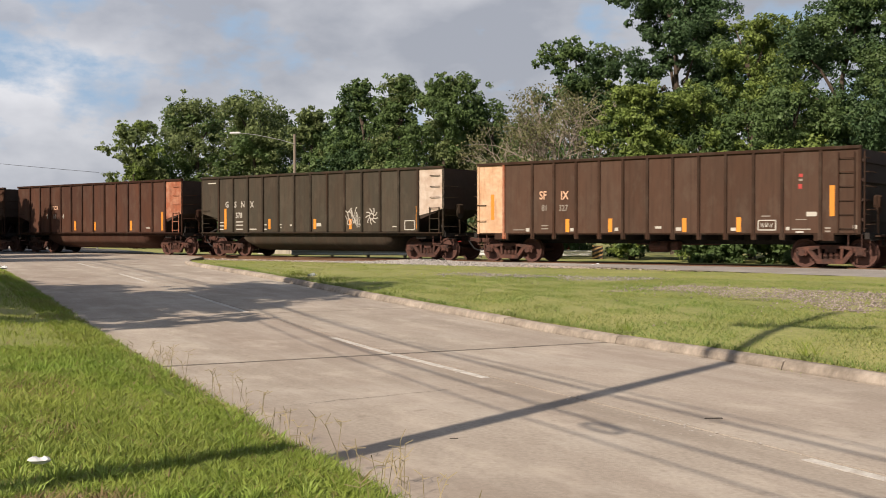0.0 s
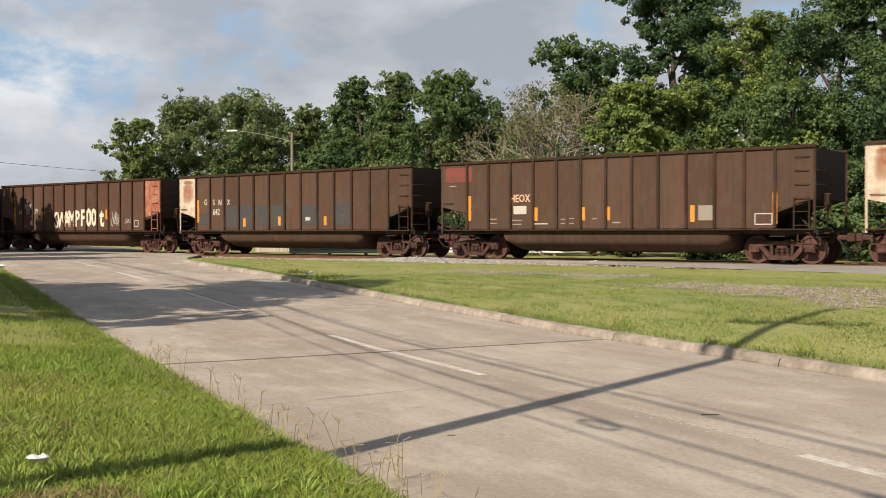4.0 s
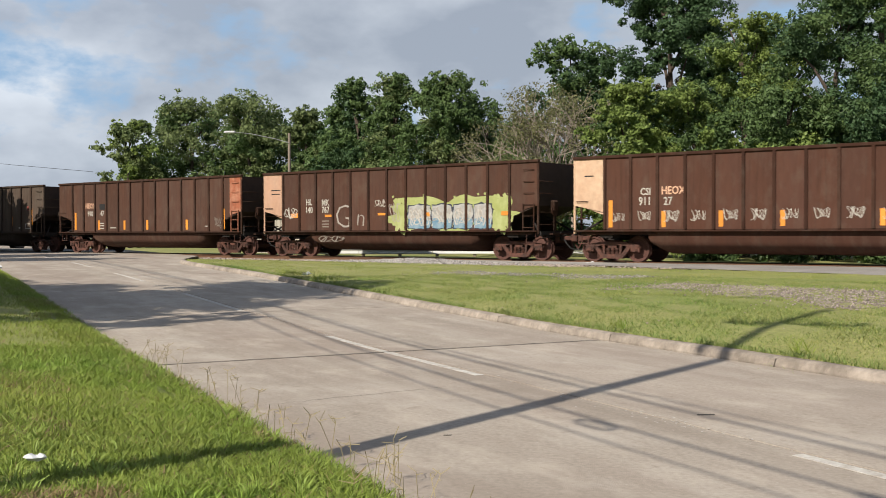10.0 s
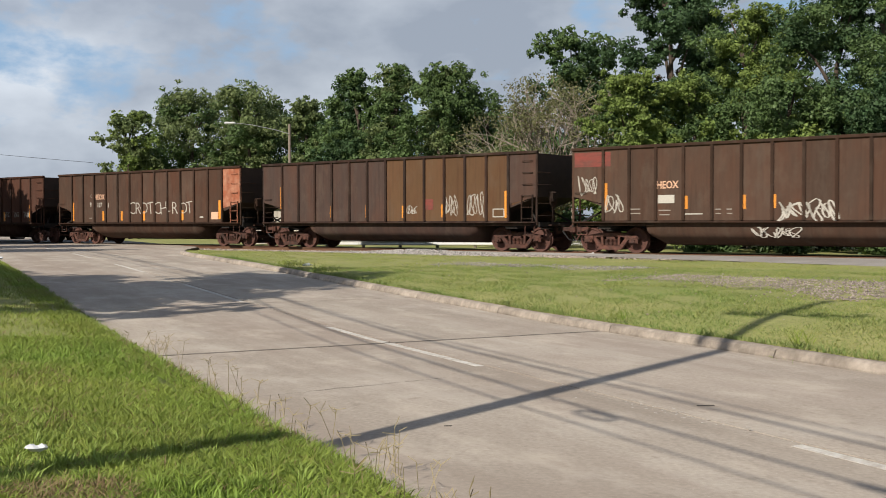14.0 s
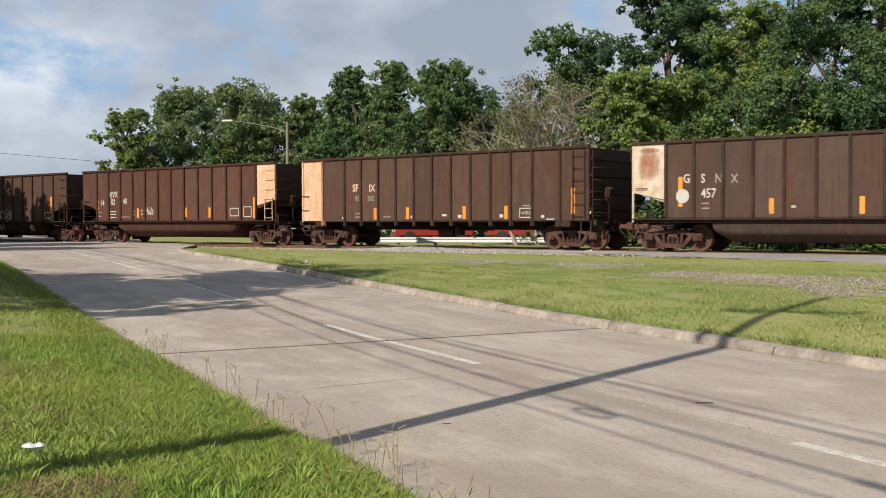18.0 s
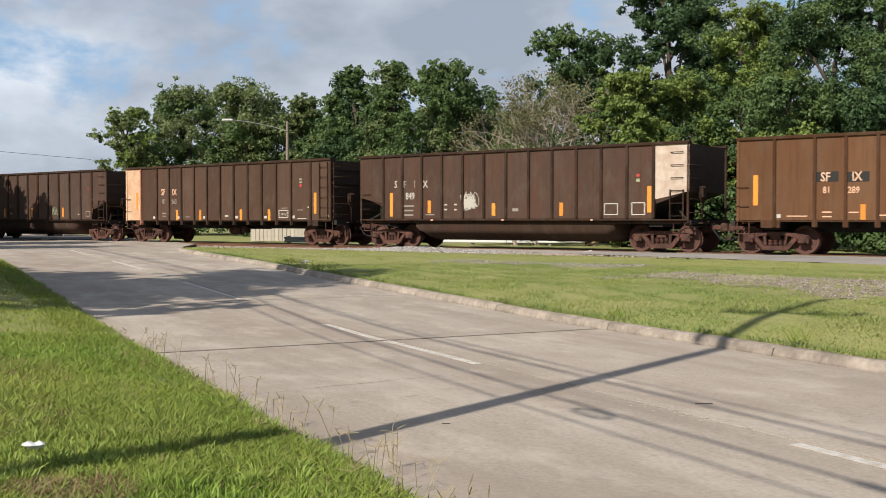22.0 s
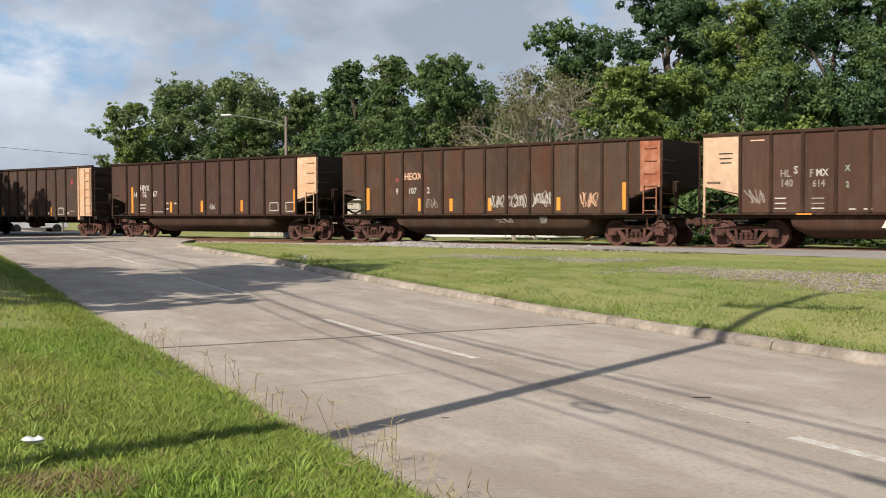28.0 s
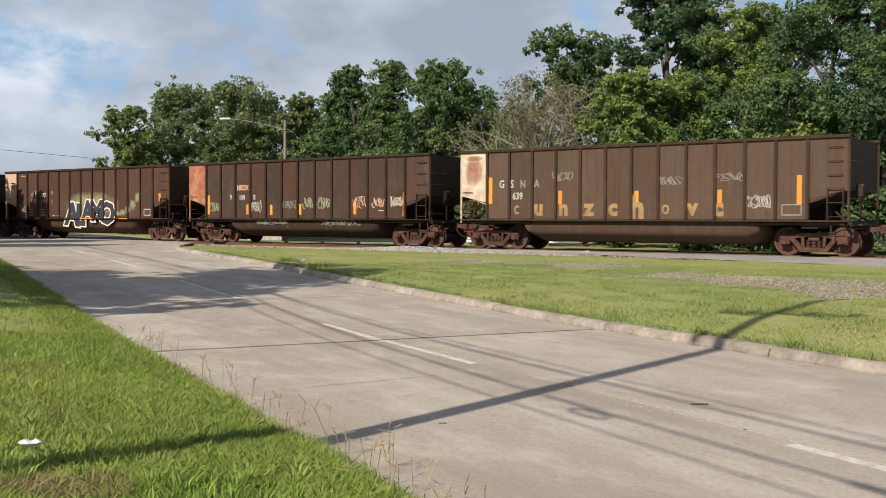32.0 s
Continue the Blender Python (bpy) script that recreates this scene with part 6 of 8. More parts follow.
MARKS[9] = {
    "tall": [(-5.85, 1.7, 0.95), (5.96, 1.69, 0.91)],
    "short": [(-3.83, 1.5, 0.55), (-1.78, 1.5, 0.53), (0.27, 1.5, 0.51), (3.3, 1.5, 0.51)],
    "let": [('HEOX', -3.48, 2.46, 0.28, 'P'), ('CSI', -4.5, 2.44, 0.25, 'W'), ('911', -4.52, 2.11, 0.29, 'W'), ('27', -3.67, 2.1, 0.28, 'W')],
    "bar": [(-6.72, 3.05, 0.36, 0.043, 'K')],
    "sq": [(-5.53, 1.59, 0.45, 0.377, 'W', 5), (-4.55, 1.62, 0.48, 0.412, 'W', 5), (-3.55, 1.61, 0.51, 0.447, 'W', 5), (-2.56, 1.62, 0.5, 0.44, 'W', 5), (-1.45, 1.63, 0.48, 0.432, 'W', 5), (-0.52, 1.63, 0.47, 0.425, 'W', 5), (0.52, 1.64, 0.49, 0.418, 'W', 5), (1.5, 1.65, 0.47, 0.411, 'W', 5), (2.51, 1.66, 0.5, 0.403, 'W', 5), (3.58, 1.62, 0.48, 0.396, 'W', 5), (4.57, 1.61, 0.5, 0.389, 'W', 5), (5.57, 1.6, 0.51, 0.416, 'W', 5)],
}
MARKS[10] = {
    "tall": [(-6.01, 1.72, 0.97), (5.87, 1.73, 0.88)],
    "short": [(-3.3, 1.49, 0.49), (-1.71, 1.48, 0.48), (0.14, 1.48, 0.48), (3.15, 1.48, 0.48)],
    "let": [('HEOX', -3.62, 2.46, 0.28, 'P'), ('C', -4.36, 2.52, 0.18, 'D'), ('9', -4.41, 2.06, 0.26, 'W'), ('107', -3.62, 2.04, 0.26, 'W'), ('1', -2.84, 2.03, 0.25, 'W'), ('C', -0.84, 1.83, 0.68, 'L'), ('R', -0.35, 1.82, 0.64, 'L'), ('O', 0.14, 1.83, 0.63, 'L'), ('T', 0.67, 1.82, 0.66, 'L'), ('C', 1.21, 1.82, 0.66, 'L'), ('H', 1.7, 1.81, 0.65, 'L'), ('-', 2.14, 1.75, 0.54, 'L'), ('R', 2.56, 1.81, 0.64, 'L'), ('O', 3.22, 1.8, 0.6, 'L'), ('T', 3.68, 1.83, 0.63, 'L')],
    "bar": [(4.57, 1.39, 0.24, 0.069, 'W'), (-4.41, 1.37, 0.23, 0.04, 'D'), (5.51, 1.45, 0.48, 0.346, 'P')],
}
MARKS[11] = {
    "tall": [(-6.13, 2.21, 0.95), (5.96, 1.78, 1.02)],
    "short": [(-3.08, 1.57, 0.5), (-1.05, 1.56, 0.5), (0.93, 1.54, 0.48), (2.94, 1.56, 0.5)],
    "bar": [(2.22, 1.82, 0.48, 0.418, 'X')],
    "box": [(5.61, 1.46, 0.5, 0.294, 'W')],
    "sq": [(1.38, 1.62, 0.53, 0.46, 'W', 4), (3.34, 1.77, 0.6, 0.956, 'W', 5), (4.54, 1.79, 0.78, 1.067, 'W', 5)],
}
MARKS[12] = {
    "tall": [(-6.0, 2.0, 0.95), (5.84, 2.03, 0.87)],
    "short": [(-2.96, 1.76, 0.44), (-0.95, 1.75, 0.46), (0.04, 1.76, 0.44)],
    "let": [('HEOX', -3.63, 2.35, 0.26, 'P')],
    "bar": [(-6.52, 3.32, 1.45, 0.511, 'X'), (-3.67, 1.88, 0.6, 0.281, 'W'), (-4.85, 1.55, 0.42, 0.038, 'D'), (-4.85, 1.4, 0.42, 0.038, 'D'), (-3.73, 1.5, 0.44, 0.038, 'D'), (-3.73, 1.35, 0.4, 0.038, 'D'), (-2.69, 1.37, 0.66, 0.037, 'W'), (-1.82, 1.52, 0.19, 0.036, 'D'), (-1.81, 1.38, 0.19, 0.036, 'D'), (-1.43, 1.52, 0.18, 0.036, 'D'), (-1.42, 1.38, 0.18, 0.036, 'D')],
    "box": [(5.46, 1.45, 0.52, 0.307, 'W')],
    "sq": [(-6.72, 2.4, 0.75, 0.789, 'W', 5), (-5.67, 1.75, 0.73, 0.698, 'W', 4), (1.09, 1.46, 1.85, 0.757, 'W', 8), (0.07, 0.77, 1.57, 0.386, 'W', 6)],
}
MARKS[13] = {
    "tall": [(-6.06, 1.94, 0.46), (5.93, 1.7, 0.97)],
    "short": [(-2.64, 1.51, 0.48), (1.11, 1.52, 0.46), (2.84, 1.5, 0.47)],
    "let": [('HJVX', -4.7, 2.46, 0.31, 'W'), ('14', -5.64, 2.04, 0.31, 'W'), ('02', -4.7, 2.08, 0.31, 'W'), ('40', -3.7, 2.11, 0.3, 'W')],
    "bar": [(-5.9, 1.57, 0.39, 0.048, 'D'), (-5.9, 1.37, 0.39, 0.048, 'D'), (-4.71, 1.6, 0.51, 0.047, 'W'), (-4.71, 1.46, 0.44, 0.047, 'W'), (-4.71, 1.3, 0.51, 0.047, 'W'), (-3.67, 1.32, 0.68, 0.047, 'D'), (-3.0, 1.64, 0.12, 0.069, 'W'), (-3.0, 1.45, 0.12, 0.069, 'W'), (-2.34, 1.63, 0.12, 0.069, 'W'), (-2.34, 1.45, 0.12, 0.069, 'W')],
    "box": [(4.58, 1.51, 0.58, 0.351, 'W'), (5.47, 1.52, 0.52, 0.448, 'W')],
    "sq": [(-1.72, 1.62, 0.64, 0.59, 'W', 4)],
}
MARKS[14] = {
    "tall": [(6.48, 1.77, 0.92)],
    "short": [(-2.95, 1.37, 0.49), (-1.22, 1.38, 0.48), (1.62, 1.39, 0.5), (3.57, 1.38, 0.5)],
    "let": [('SF', -4.04, 2.44, 0.32, 'P'), ('IX', -3.12, 2.42, 0.31, 'P'), ('81', -3.92, 2.01, 0.23, 'D'), ('302', -3.18, 2.0, 0.22, 'D')],
    "bar": [(-4.75, 1.2, 0.12, 0.114, 'W'), (-0.99, 1.23, 0.13, 0.108, 'W'), (0.65, 1.29, 0.23, 0.084, 'W'), (1.4, 1.24, 0.17, 0.125, 'W'), (3.36, 1.25, 0.16, 0.121, 'W'), (5.19, 1.22, 0.13, 0.118, 'W'), (7.14, 1.35, 0.16, 0.114, 'W'), (-2.31, 1.24, 0.39, 0.044, 'D'), (-3.87, 1.38, 0.35, 0.045, 'D'), (-3.87, 1.24, 0.35, 0.045, 'D'), (5.52, 1.12, 0.35, 0.039, 'W'), (4.48, 1.62, 0.36, 0.04, 'D')],
    "box": [(4.48, 1.36, 0.58, 0.338, 'W')],
    "sq": [(4.48, 1.36, 0.4, 0.179, 'W', 5)],
}
MARKS[15] = {
    "tall": [(-5.55, 2.02, 1.0), (6.05, 1.79, 0.87)],
    "short": [(-2.43, 1.51, 0.49), (0.36, 1.51, 0.53), (3.39, 1.52, 0.5)],
    "let": [('G', -5.32, 2.44, 0.31, 'W'), ('S', -4.74, 2.43, 0.31, 'W'), ('N', -4.2, 2.42, 0.31, 'D'), ('X', -3.66, 2.4, 0.3, 'D'), ('457', -4.55, 1.94, 0.31, 'W')],
    "bar": [(4.86, 1.41, 0.24, 0.038, 'W'), (5.74, 2.73, 0.16, 0.223, 'X'), (-1.73, 1.48, 0.15, 0.084, 'E'), (-4.66, 1.62, 0.27, 0.044, 'D'), (-4.66, 1.46, 0.27, 0.044, 'D')],
    "box": [(5.68, 1.43, 0.35, 0.261, 'D')],
    "sq": [(2.63, 1.59, 0.52, 0.471, 'E', 4)],
    "dot": [(-5.47, 1.87, 0.24, 'W')],
}
MARKS[16] = {
    "tall": [(-6.27, 2.04, 0.86), (6.2, 1.83, 0.91)],
    "short": [(-3.14, 1.34, 0.49), (-1.42, 1.34, 0.5), (1.45, 1.34, 0.5), (3.32, 1.33, 0.5)],
    "let": [('SF', -4.19, 2.46, 0.31, 'P'), ('IX', -3.33, 2.44, 0.31, 'P'), ('81', -4.12, 2.0, 0.23, 'D'), ('263', -3.35, 1.98, 0.23, 'D')],
    "bar": [(-4.92, 1.23, 0.15, 0.127, 'W'), (-3.02, 1.22, 0.12, 0.123, 'W'), (-1.13, 1.23, 0.14, 0.12, 'W'), (0.46, 1.29, 0.21, 0.078, 'W'), (1.16, 1.23, 0.19, 0.115, 'W'), (3.09, 1.23, 0.18, 0.112, 'W'), (4.89, 1.24, 0.13, 0.126, 'W'), (6.95, 1.28, 0.12, 0.121, 'W'), (5.32, 2.88, 0.14, 0.089, 'D'), (5.32, 2.75, 0.14, 0.071, 'E'), (5.32, 2.61, 0.14, 0.143, 'R'), (-4.12, 1.43, 0.3, 0.042, 'D'), (-4.12, 1.29, 0.3, 0.042, 'D'), (-2.35, 1.25, 0.33, 0.041, 'D'), (5.38, 1.16, 0.54, 0.036, 'W'), (5.29, 1.54, 0.36, 0.036, 'D'), (4.29, 1.63, 0.38, 0.036, 'D'), (5.78, 1.66, 0.09, 0.053, 'W')],
    "box": [(4.24, 1.37, 0.57, 0.31, 'W')],
    "sq": [(4.24, 1.37, 0.41, 0.164, 'W', 5)],
}
MARKS[17] = {
    "tall": [(-5.65, 1.72, 0.96), (5.9, 1.81, 0.91)],
    "short": [(-3.68, 1.62, 0.5), (-0.58, 1.5, 0.47), (2.4, 1.49, 0.48)],
    "let": [('S', -5.41, 2.53, 0.29, 'W'), ('F', -4.94, 2.52, 0.28, 'D'), ('I', -4.43, 2.52, 0.28, 'D'), ('X', -3.88, 2.51, 0.28, 'W'), ('849', -4.66, 2.05, 0.28, 'W')],
    "bar": [(-4.73, 1.66, 0.51, 0.061, 'D'), (-4.73, 1.48, 0.46, 0.061, 'D'), (-4.73, 1.3, 0.46, 0.061, 'D'), (-3.65, 1.31, 0.45, 0.04, 'D'), (-2.86, 1.7, 0.13, 0.059, 'W'), (-2.86, 1.51, 0.13, 0.059, 'W'), (-2.38, 1.7, 0.13, 0.058, 'W'), (-2.38, 1.5, 0.13, 0.058, 'W'), (0.41, 1.48, 0.27, 0.111, 'D'), (5.47, 2.64, 0.13, 0.101, 'R'), (5.47, 2.47, 0.13, 0.101, 'E'), (-3.47, 0.98, 0.13, 0.079, 'P'), (-0.1, 0.98, 0.12, 0.075, 'P'), (3.72, 0.98, 0.1, 0.07, 'P')],
    "box": [(4.43, 1.48, 0.51, 0.38, 'W'), (5.48, 1.49, 0.49, 0.406, 'W')],
    "leaf": [(-1.72, 1.78, 0.86, 0.85)],
}
MARKS[18] = {
    "tall": [(-6.54, 2.05, 0.97), (6.22, 1.9, 1.24)],
    "short": [(-3.2, 1.34, 0.47), (-1.52, 1.35, 0.48), (1.28, 1.34, 0.47), (3.27, 1.34, 0.5)],
    "let": [('SF', -4.33, 2.41, 0.29, 'P'), ('IX', -3.39, 2.41, 0.28, 'P'), ('81', -4.29, 2.01, 0.21, 'P'), ('289', -3.48, 2.0, 0.21, 'P')],
    "bar": [(-4.33, 2.43, 0.79, 0.307, 'K'), (-3.39, 2.41, 0.73, 0.302, 'K'), (-5.78, 1.22, 0.13, 0.118, 'W'), (-4.28, 1.34, 0.29, 0.038, 'P'), (-4.28, 1.2, 0.29, 0.038, 'P'), (-1.27, 1.24, 0.17, 0.109, 'W'), (0.3, 1.25, 0.18, 0.088, 'W'), (1.04, 1.25, 0.14, 0.105, 'W'), (-3.48, 1.33, 0.28, 0.038, 'P'), (-2.5, 1.24, 0.47, 0.037, 'P'), (-5.21, 1.22, 0.65, 0.031, 'P'), (4.89, 1.24, 0.14, 0.103, 'W'), (5.29, 1.48, 0.38, 0.041, 'W'), (3.08, 1.24, 0.15, 0.105, 'W')],
    "box": [(4.22, 1.36, 0.41, 0.332, 'W')],
}
MARKS[18]["bar"] += [(6.52, 3.36, 1.25, 0.42, 'P')]
MARKS[19] = {
    "tall": [(-6.43, 2.01, 0.95)],
    "short": [(-3.3, 1.34, 0.47), (-1.57, 1.35, 0.47), (1.42, 1.33, 0.48), (3.3, 1.33, 0.48)],
    "let": [('SF', -4.31, 2.4, 0.27, 'P'), ('IX', -3.47, 2.42, 0.27, 'P'), ('81', -4.21, 1.98, 0.22, 'D'), ('306', -3.49, 1.97, 0.22, 'D')],
    "bar": [(-5.05, 1.24, 0.16, 0.111, 'W'), (-4.23, 1.38, 0.26, 0.036, 'D'), (-4.22, 1.25, 0.26, 0.036, 'D'), (-1.38, 1.24, 0.14, 0.121, 'W'), (-2.4, 1.27, 0.46, 0.035, 'D'), (-5.67, 1.24, 0.71, 0.03, 'D'), (0.43, 1.26, 0.23, 0.126, 'W'), (1.22, 1.22, 0.17, 0.124, 'W'), (3.12, 1.23, 0.16, 0.121, 'W'), (4.93, 1.23, 0.13, 0.117, 'W'), (5.3, 2.89, 0.15, 0.233, 'R'), (4.27, 1.54, 0.35, 0.039, 'D'), (5.29, 1.34, 0.47, 0.039, 'D')],
    "box": [(4.25, 1.33, 0.53, 0.296, 'W')],
    "sq": [(0.41, 1.79, 0.3, 0.294, 'W', 3)],
}
MARKS[20] = {
    "tall": [(-5.63, 1.88, 1.29), (5.95, 1.75, 0.97)],
    "short": [(-2.57, 1.51, 0.52), (-0.28, 1.53, 0.53), (2.52, 1.53, 0.51)],
    "let": [('HJVX', -4.62, 2.45, 0.29, 'W'), ('14', -5.39, 2.12, 0.29, 'W'), ('02', -4.63, 2.13, 0.29, 'W'), ('67', -3.8, 2.15, 0.29, 'W')],
    "bar": [(-4.79, 1.63, 0.48, 0.053, 'W'), (-4.8, 1.47, 0.48, 0.053, 'W'), (-4.8, 1.31, 0.48, 0.053, 'D'), (-3.57, 1.28, 0.78, 0.052, 'D'), (-2.84, 1.69, 0.15, 0.078, 'W'), (-2.84, 1.43, 0.15, 0.078, 'W'), (-2.23, 1.69, 0.15, 0.077, 'W')],
    "box": [(4.65, 1.48, 0.53, 0.353, 'W'), (5.65, 1.47, 0.49, 0.395, 'W')],
    "sq": [(0.5, 1.51, 0.42, 0.348, 'W', 4)],
}
MARKS[21] = {
    "tall": [(-5.92, 1.76, 0.91), (5.93, 1.74, 0.95)],
    "short": [(-3.18, 1.5, 0.5), (-1.61, 1.49, 0.49), (0.23, 1.49, 0.47), (3.27, 1.49, 0.47)],
    "let": [('HEOX', -3.52, 2.63, 0.29, 'P'), ('9', -4.35, 2.04, 0.25, 'W'), ('107', -3.55, 2.05, 0.25, 'W'), ('2', -2.74, 2.06, 0.25, 'W')],
    "bar": [(2.63, 1.55, 0.29, 0.057, 'W'), (-4.35, 2.51, 0.18, 0.191, 'X')],
    "sq": [(0.56, 1.61, 0.61, 0.51, 'W', 6), (1.51, 1.62, 0.76, 0.541, 'W', 6), (2.57, 1.68, 0.82, 0.607, 'W', 8), (4.52, 1.64, 0.69, 0.587, 'P', 6), (-2.57, 1.56, 0.58, 0.413, 'D', 4), (0.87, 0.88, 0.78, 0.195, 'D', 4), (2.61, 0.92, 0.29, 0.304, 'W', 3)],
}
MARKS[22] = {
    "tall": [(6.59, 2.15, 0.39)],
    "let": [('HL', -4.6, 2.37, 0.24, 'D'), ('S', -4.27, 2.47, 0.24, 'W'), ('F', -3.78, 2.36, 0.24, 'D'), ('MX', -3.46, 2.37, 0.23, 'W'), ('140', -4.56, 2.06, 0.24, 'D'), ('614', -3.56, 2.04, 0.23, 'D'), ('X', -2.69, 2.49, 0.19, 'E'), ('2', -2.69, 1.99, 0.19, 'E')],
    "bar": [(-3.97, 0.95, 0.48, 0.079, 'O'), (0.58, 0.97, 1.13, 0.091, 'O'), (3.75, 0.99, 0.67, 0.086, 'O'), (-6.57, 3.07, 0.48, 0.041, 'K'), (-6.57, 2.91, 0.43, 0.041, 'K'), (-6.57, 2.77, 0.38, 0.041, 'K'), (-4.76, 1.6, 0.36, 0.04, 'W'), (-4.76, 1.44, 0.36, 0.04, 'W'), (-4.76, 1.28, 0.36, 0.04, 'W'), (-3.58, 1.59, 0.39, 0.039, 'D'), (-3.58, 1.43, 0.39, 0.039, 'D'), (-3.58, 1.28, 0.39, 0.039, 'W'), (-2.54, 1.25, 0.21, 0.038, 'W'), (-2.08, 1.25, 0.25, 0.038, 'W'), (-5.52, 3.46, 0.46, 0.04, 'P')],
    "box": [(5.59, 1.42, 0.49, 0.298, 'W')],
    "sq": [(-5.58, 1.67, 0.65, 0.646, 'D', 4), (4.48, 1.67, 0.33, 0.576, 'V', 4)],
    "alamo": [(-1.51, 2.92, 0.44, 2.27)],
}
MARKS[23] = {
    "tall": [(-5.92, 1.76, 0.89), (6.02, 1.73, 0.95)],
    "short": [(-3.26, 1.54, 0.45), (-1.7, 1.52, 0.45), (0.11, 1.53, 0.46), (3.33, 1.56, 0.49)],
    "let": [('HEOX', -3.56, 2.52, 0.25, 'P'), ('9', -4.37, 2.09, 0.26, 'W'), ('109', -3.61, 2.07, 0.25, 'W'), ('0', -2.79, 2.08, 0.25, 'W')],
    "bar": [(4.78, 1.47, 0.27, 0.04, 'W')],
    "sq": [(-5.52, 1.66, 0.68, 0.487, 'E', 6), (-2.67, 1.68, 0.68, 0.606, 'W', 8), (-0.71, 1.73, 0.57, 0.378, 'D', 5), (-1.73, 0.96, 1.92, 0.28, 'D', 9), (-0.46, 1.75, 0.63, 0.431, 'D', 5), (0.65, 1.8, 0.71, 0.551, 'E', 6), (1.55, 1.8, 0.69, 0.543, 'E', 6), (3.61, 1.8, 0.7, 0.566, 'P', 6), (4.64, 1.79, 0.67, 0.438, 'P', 6), (5.59, 1.84, 0.61, 0.47, 'C', 7), (2.39, 0.96, 2.17, 0.289, 'D', 9)],
}
MARKS[24] = {
    "tall": [(-5.93, 2.21, 0.99), (5.81, 2.08, 0.92)],
    "short": [(-2.86, 1.92, 0.49), (0.19, 1.89, 0.47), (3.2, 1.88, 0.48)],
    "let": [('G', -5.41, 2.43, 0.3, 'W'), ('S', -4.95, 2.43, 0.3, 'W'), ('N', -4.47, 2.42, 0.29, 'D'), ('A', -3.86, 2.43, 0.29, 'D'), ('639', -4.7, 1.98, 0.27, 'W'), ('c', -4.75, 1.53, 0.50, 'Y'), ('u', -3.78, 1.53, 0.56, 'Y'), ('n', -2.72, 1.53, 0.56, 'Y'), ('z', -1.68, 1.53, 0.60, 'Y'), ('c', -0.72, 1.53, 0.58, 'Y'), ('h', 0.22, 1.53, 0.78, 'Y'), ('o', 1.28, 1.53, 0.50, 'Y'), ('v', 2.25, 1.53, 0.55, 'Y'), ('c', 3.15, 1.53, 0.60, 'Y')],
    "box": [(5.57, 1.45, 0.61, 0.319, 'D')],
    "sq": [(4.53, 1.72, 0.74, 0.47, 'W', 6), (3.54, 2.54, 0.96, 0.294, 'D', 4), (1.45, 2.45, 0.74, 0.305, 'D', 4), (-2.75, 2.69, 0.85, 0.408, 'D', 3)],
}
M_SALMON = material("salmon_end_paint", (0.50, 0.305, 0.185), 0.7, grain=0.25, grain_scale=6, second=(0.54, 0.42, 0.30), blotch=0.75, blotch_scale=1.5, cover=0.56)
layer(M_SALMON, (5, 5, 0.6), 0.54, 0.70, (0.30, 0.14, 0.075), 0.75)
M_RUSTWHITE = material("rusted_white_end", (0.50, 0.43, 0.335), 0.75, grain=0.2, grain_scale=7, second=(0.34, 0.20, 0.13), blotch=0.8, blotch_scale=1.6, cover=0.55)
M_RUSTEND = material("rust_red_end", (0.27, 0.088, 0.045), 0.8, grain=0.25, grain_scale=6, second=(0.46, 0.27, 0.18), blotch=0.7, blotch_scale=1.8, cover=0.58)
M_PEACH = material("peach_end_paint", (0.40, 0.255, 0.18), 0.7, grain=0.18, grain_scale=6, second=(0.42, 0.23, 0.14), blotch=0.5, blotch_scale=2.2)
M_APRICOT = material("apricot_end_paint", (0.52, 0.365, 0.25), 0.7, grain=0.2, grain_scale=6, second=(0.42, 0.25, 0.16), blotch=0.6, blotch_scale=1.8)
M_PALE = material("pale_end_paint", (0.49, 0.405, 0.34), 0.7, grain=0.18, grain_scale=6, second=(0.30, 0.20, 0.14), blotch=0.6, blotch_scale=1.7)
layer(M_PEACH, (2.5, 2.5, 0.8), 0.50, 0.70, (0.30, 0.18, 0.12), 0.55)
layer(M_APRICOT, (2.5, 2.5, 0.8), 0.52, 0.70, (0.34, 0.22, 0.15), 0.5)
layer(M_PALE, (2.5, 2.5, 0.8), 0.52, 0.70, (0.32, 0.24, 0.18), 0.55)
layer(M_RUSTEND, (3.0, 3.0, 0.7), 0.52, 0.70, (0.13, 0.05, 0.03), 0.6)
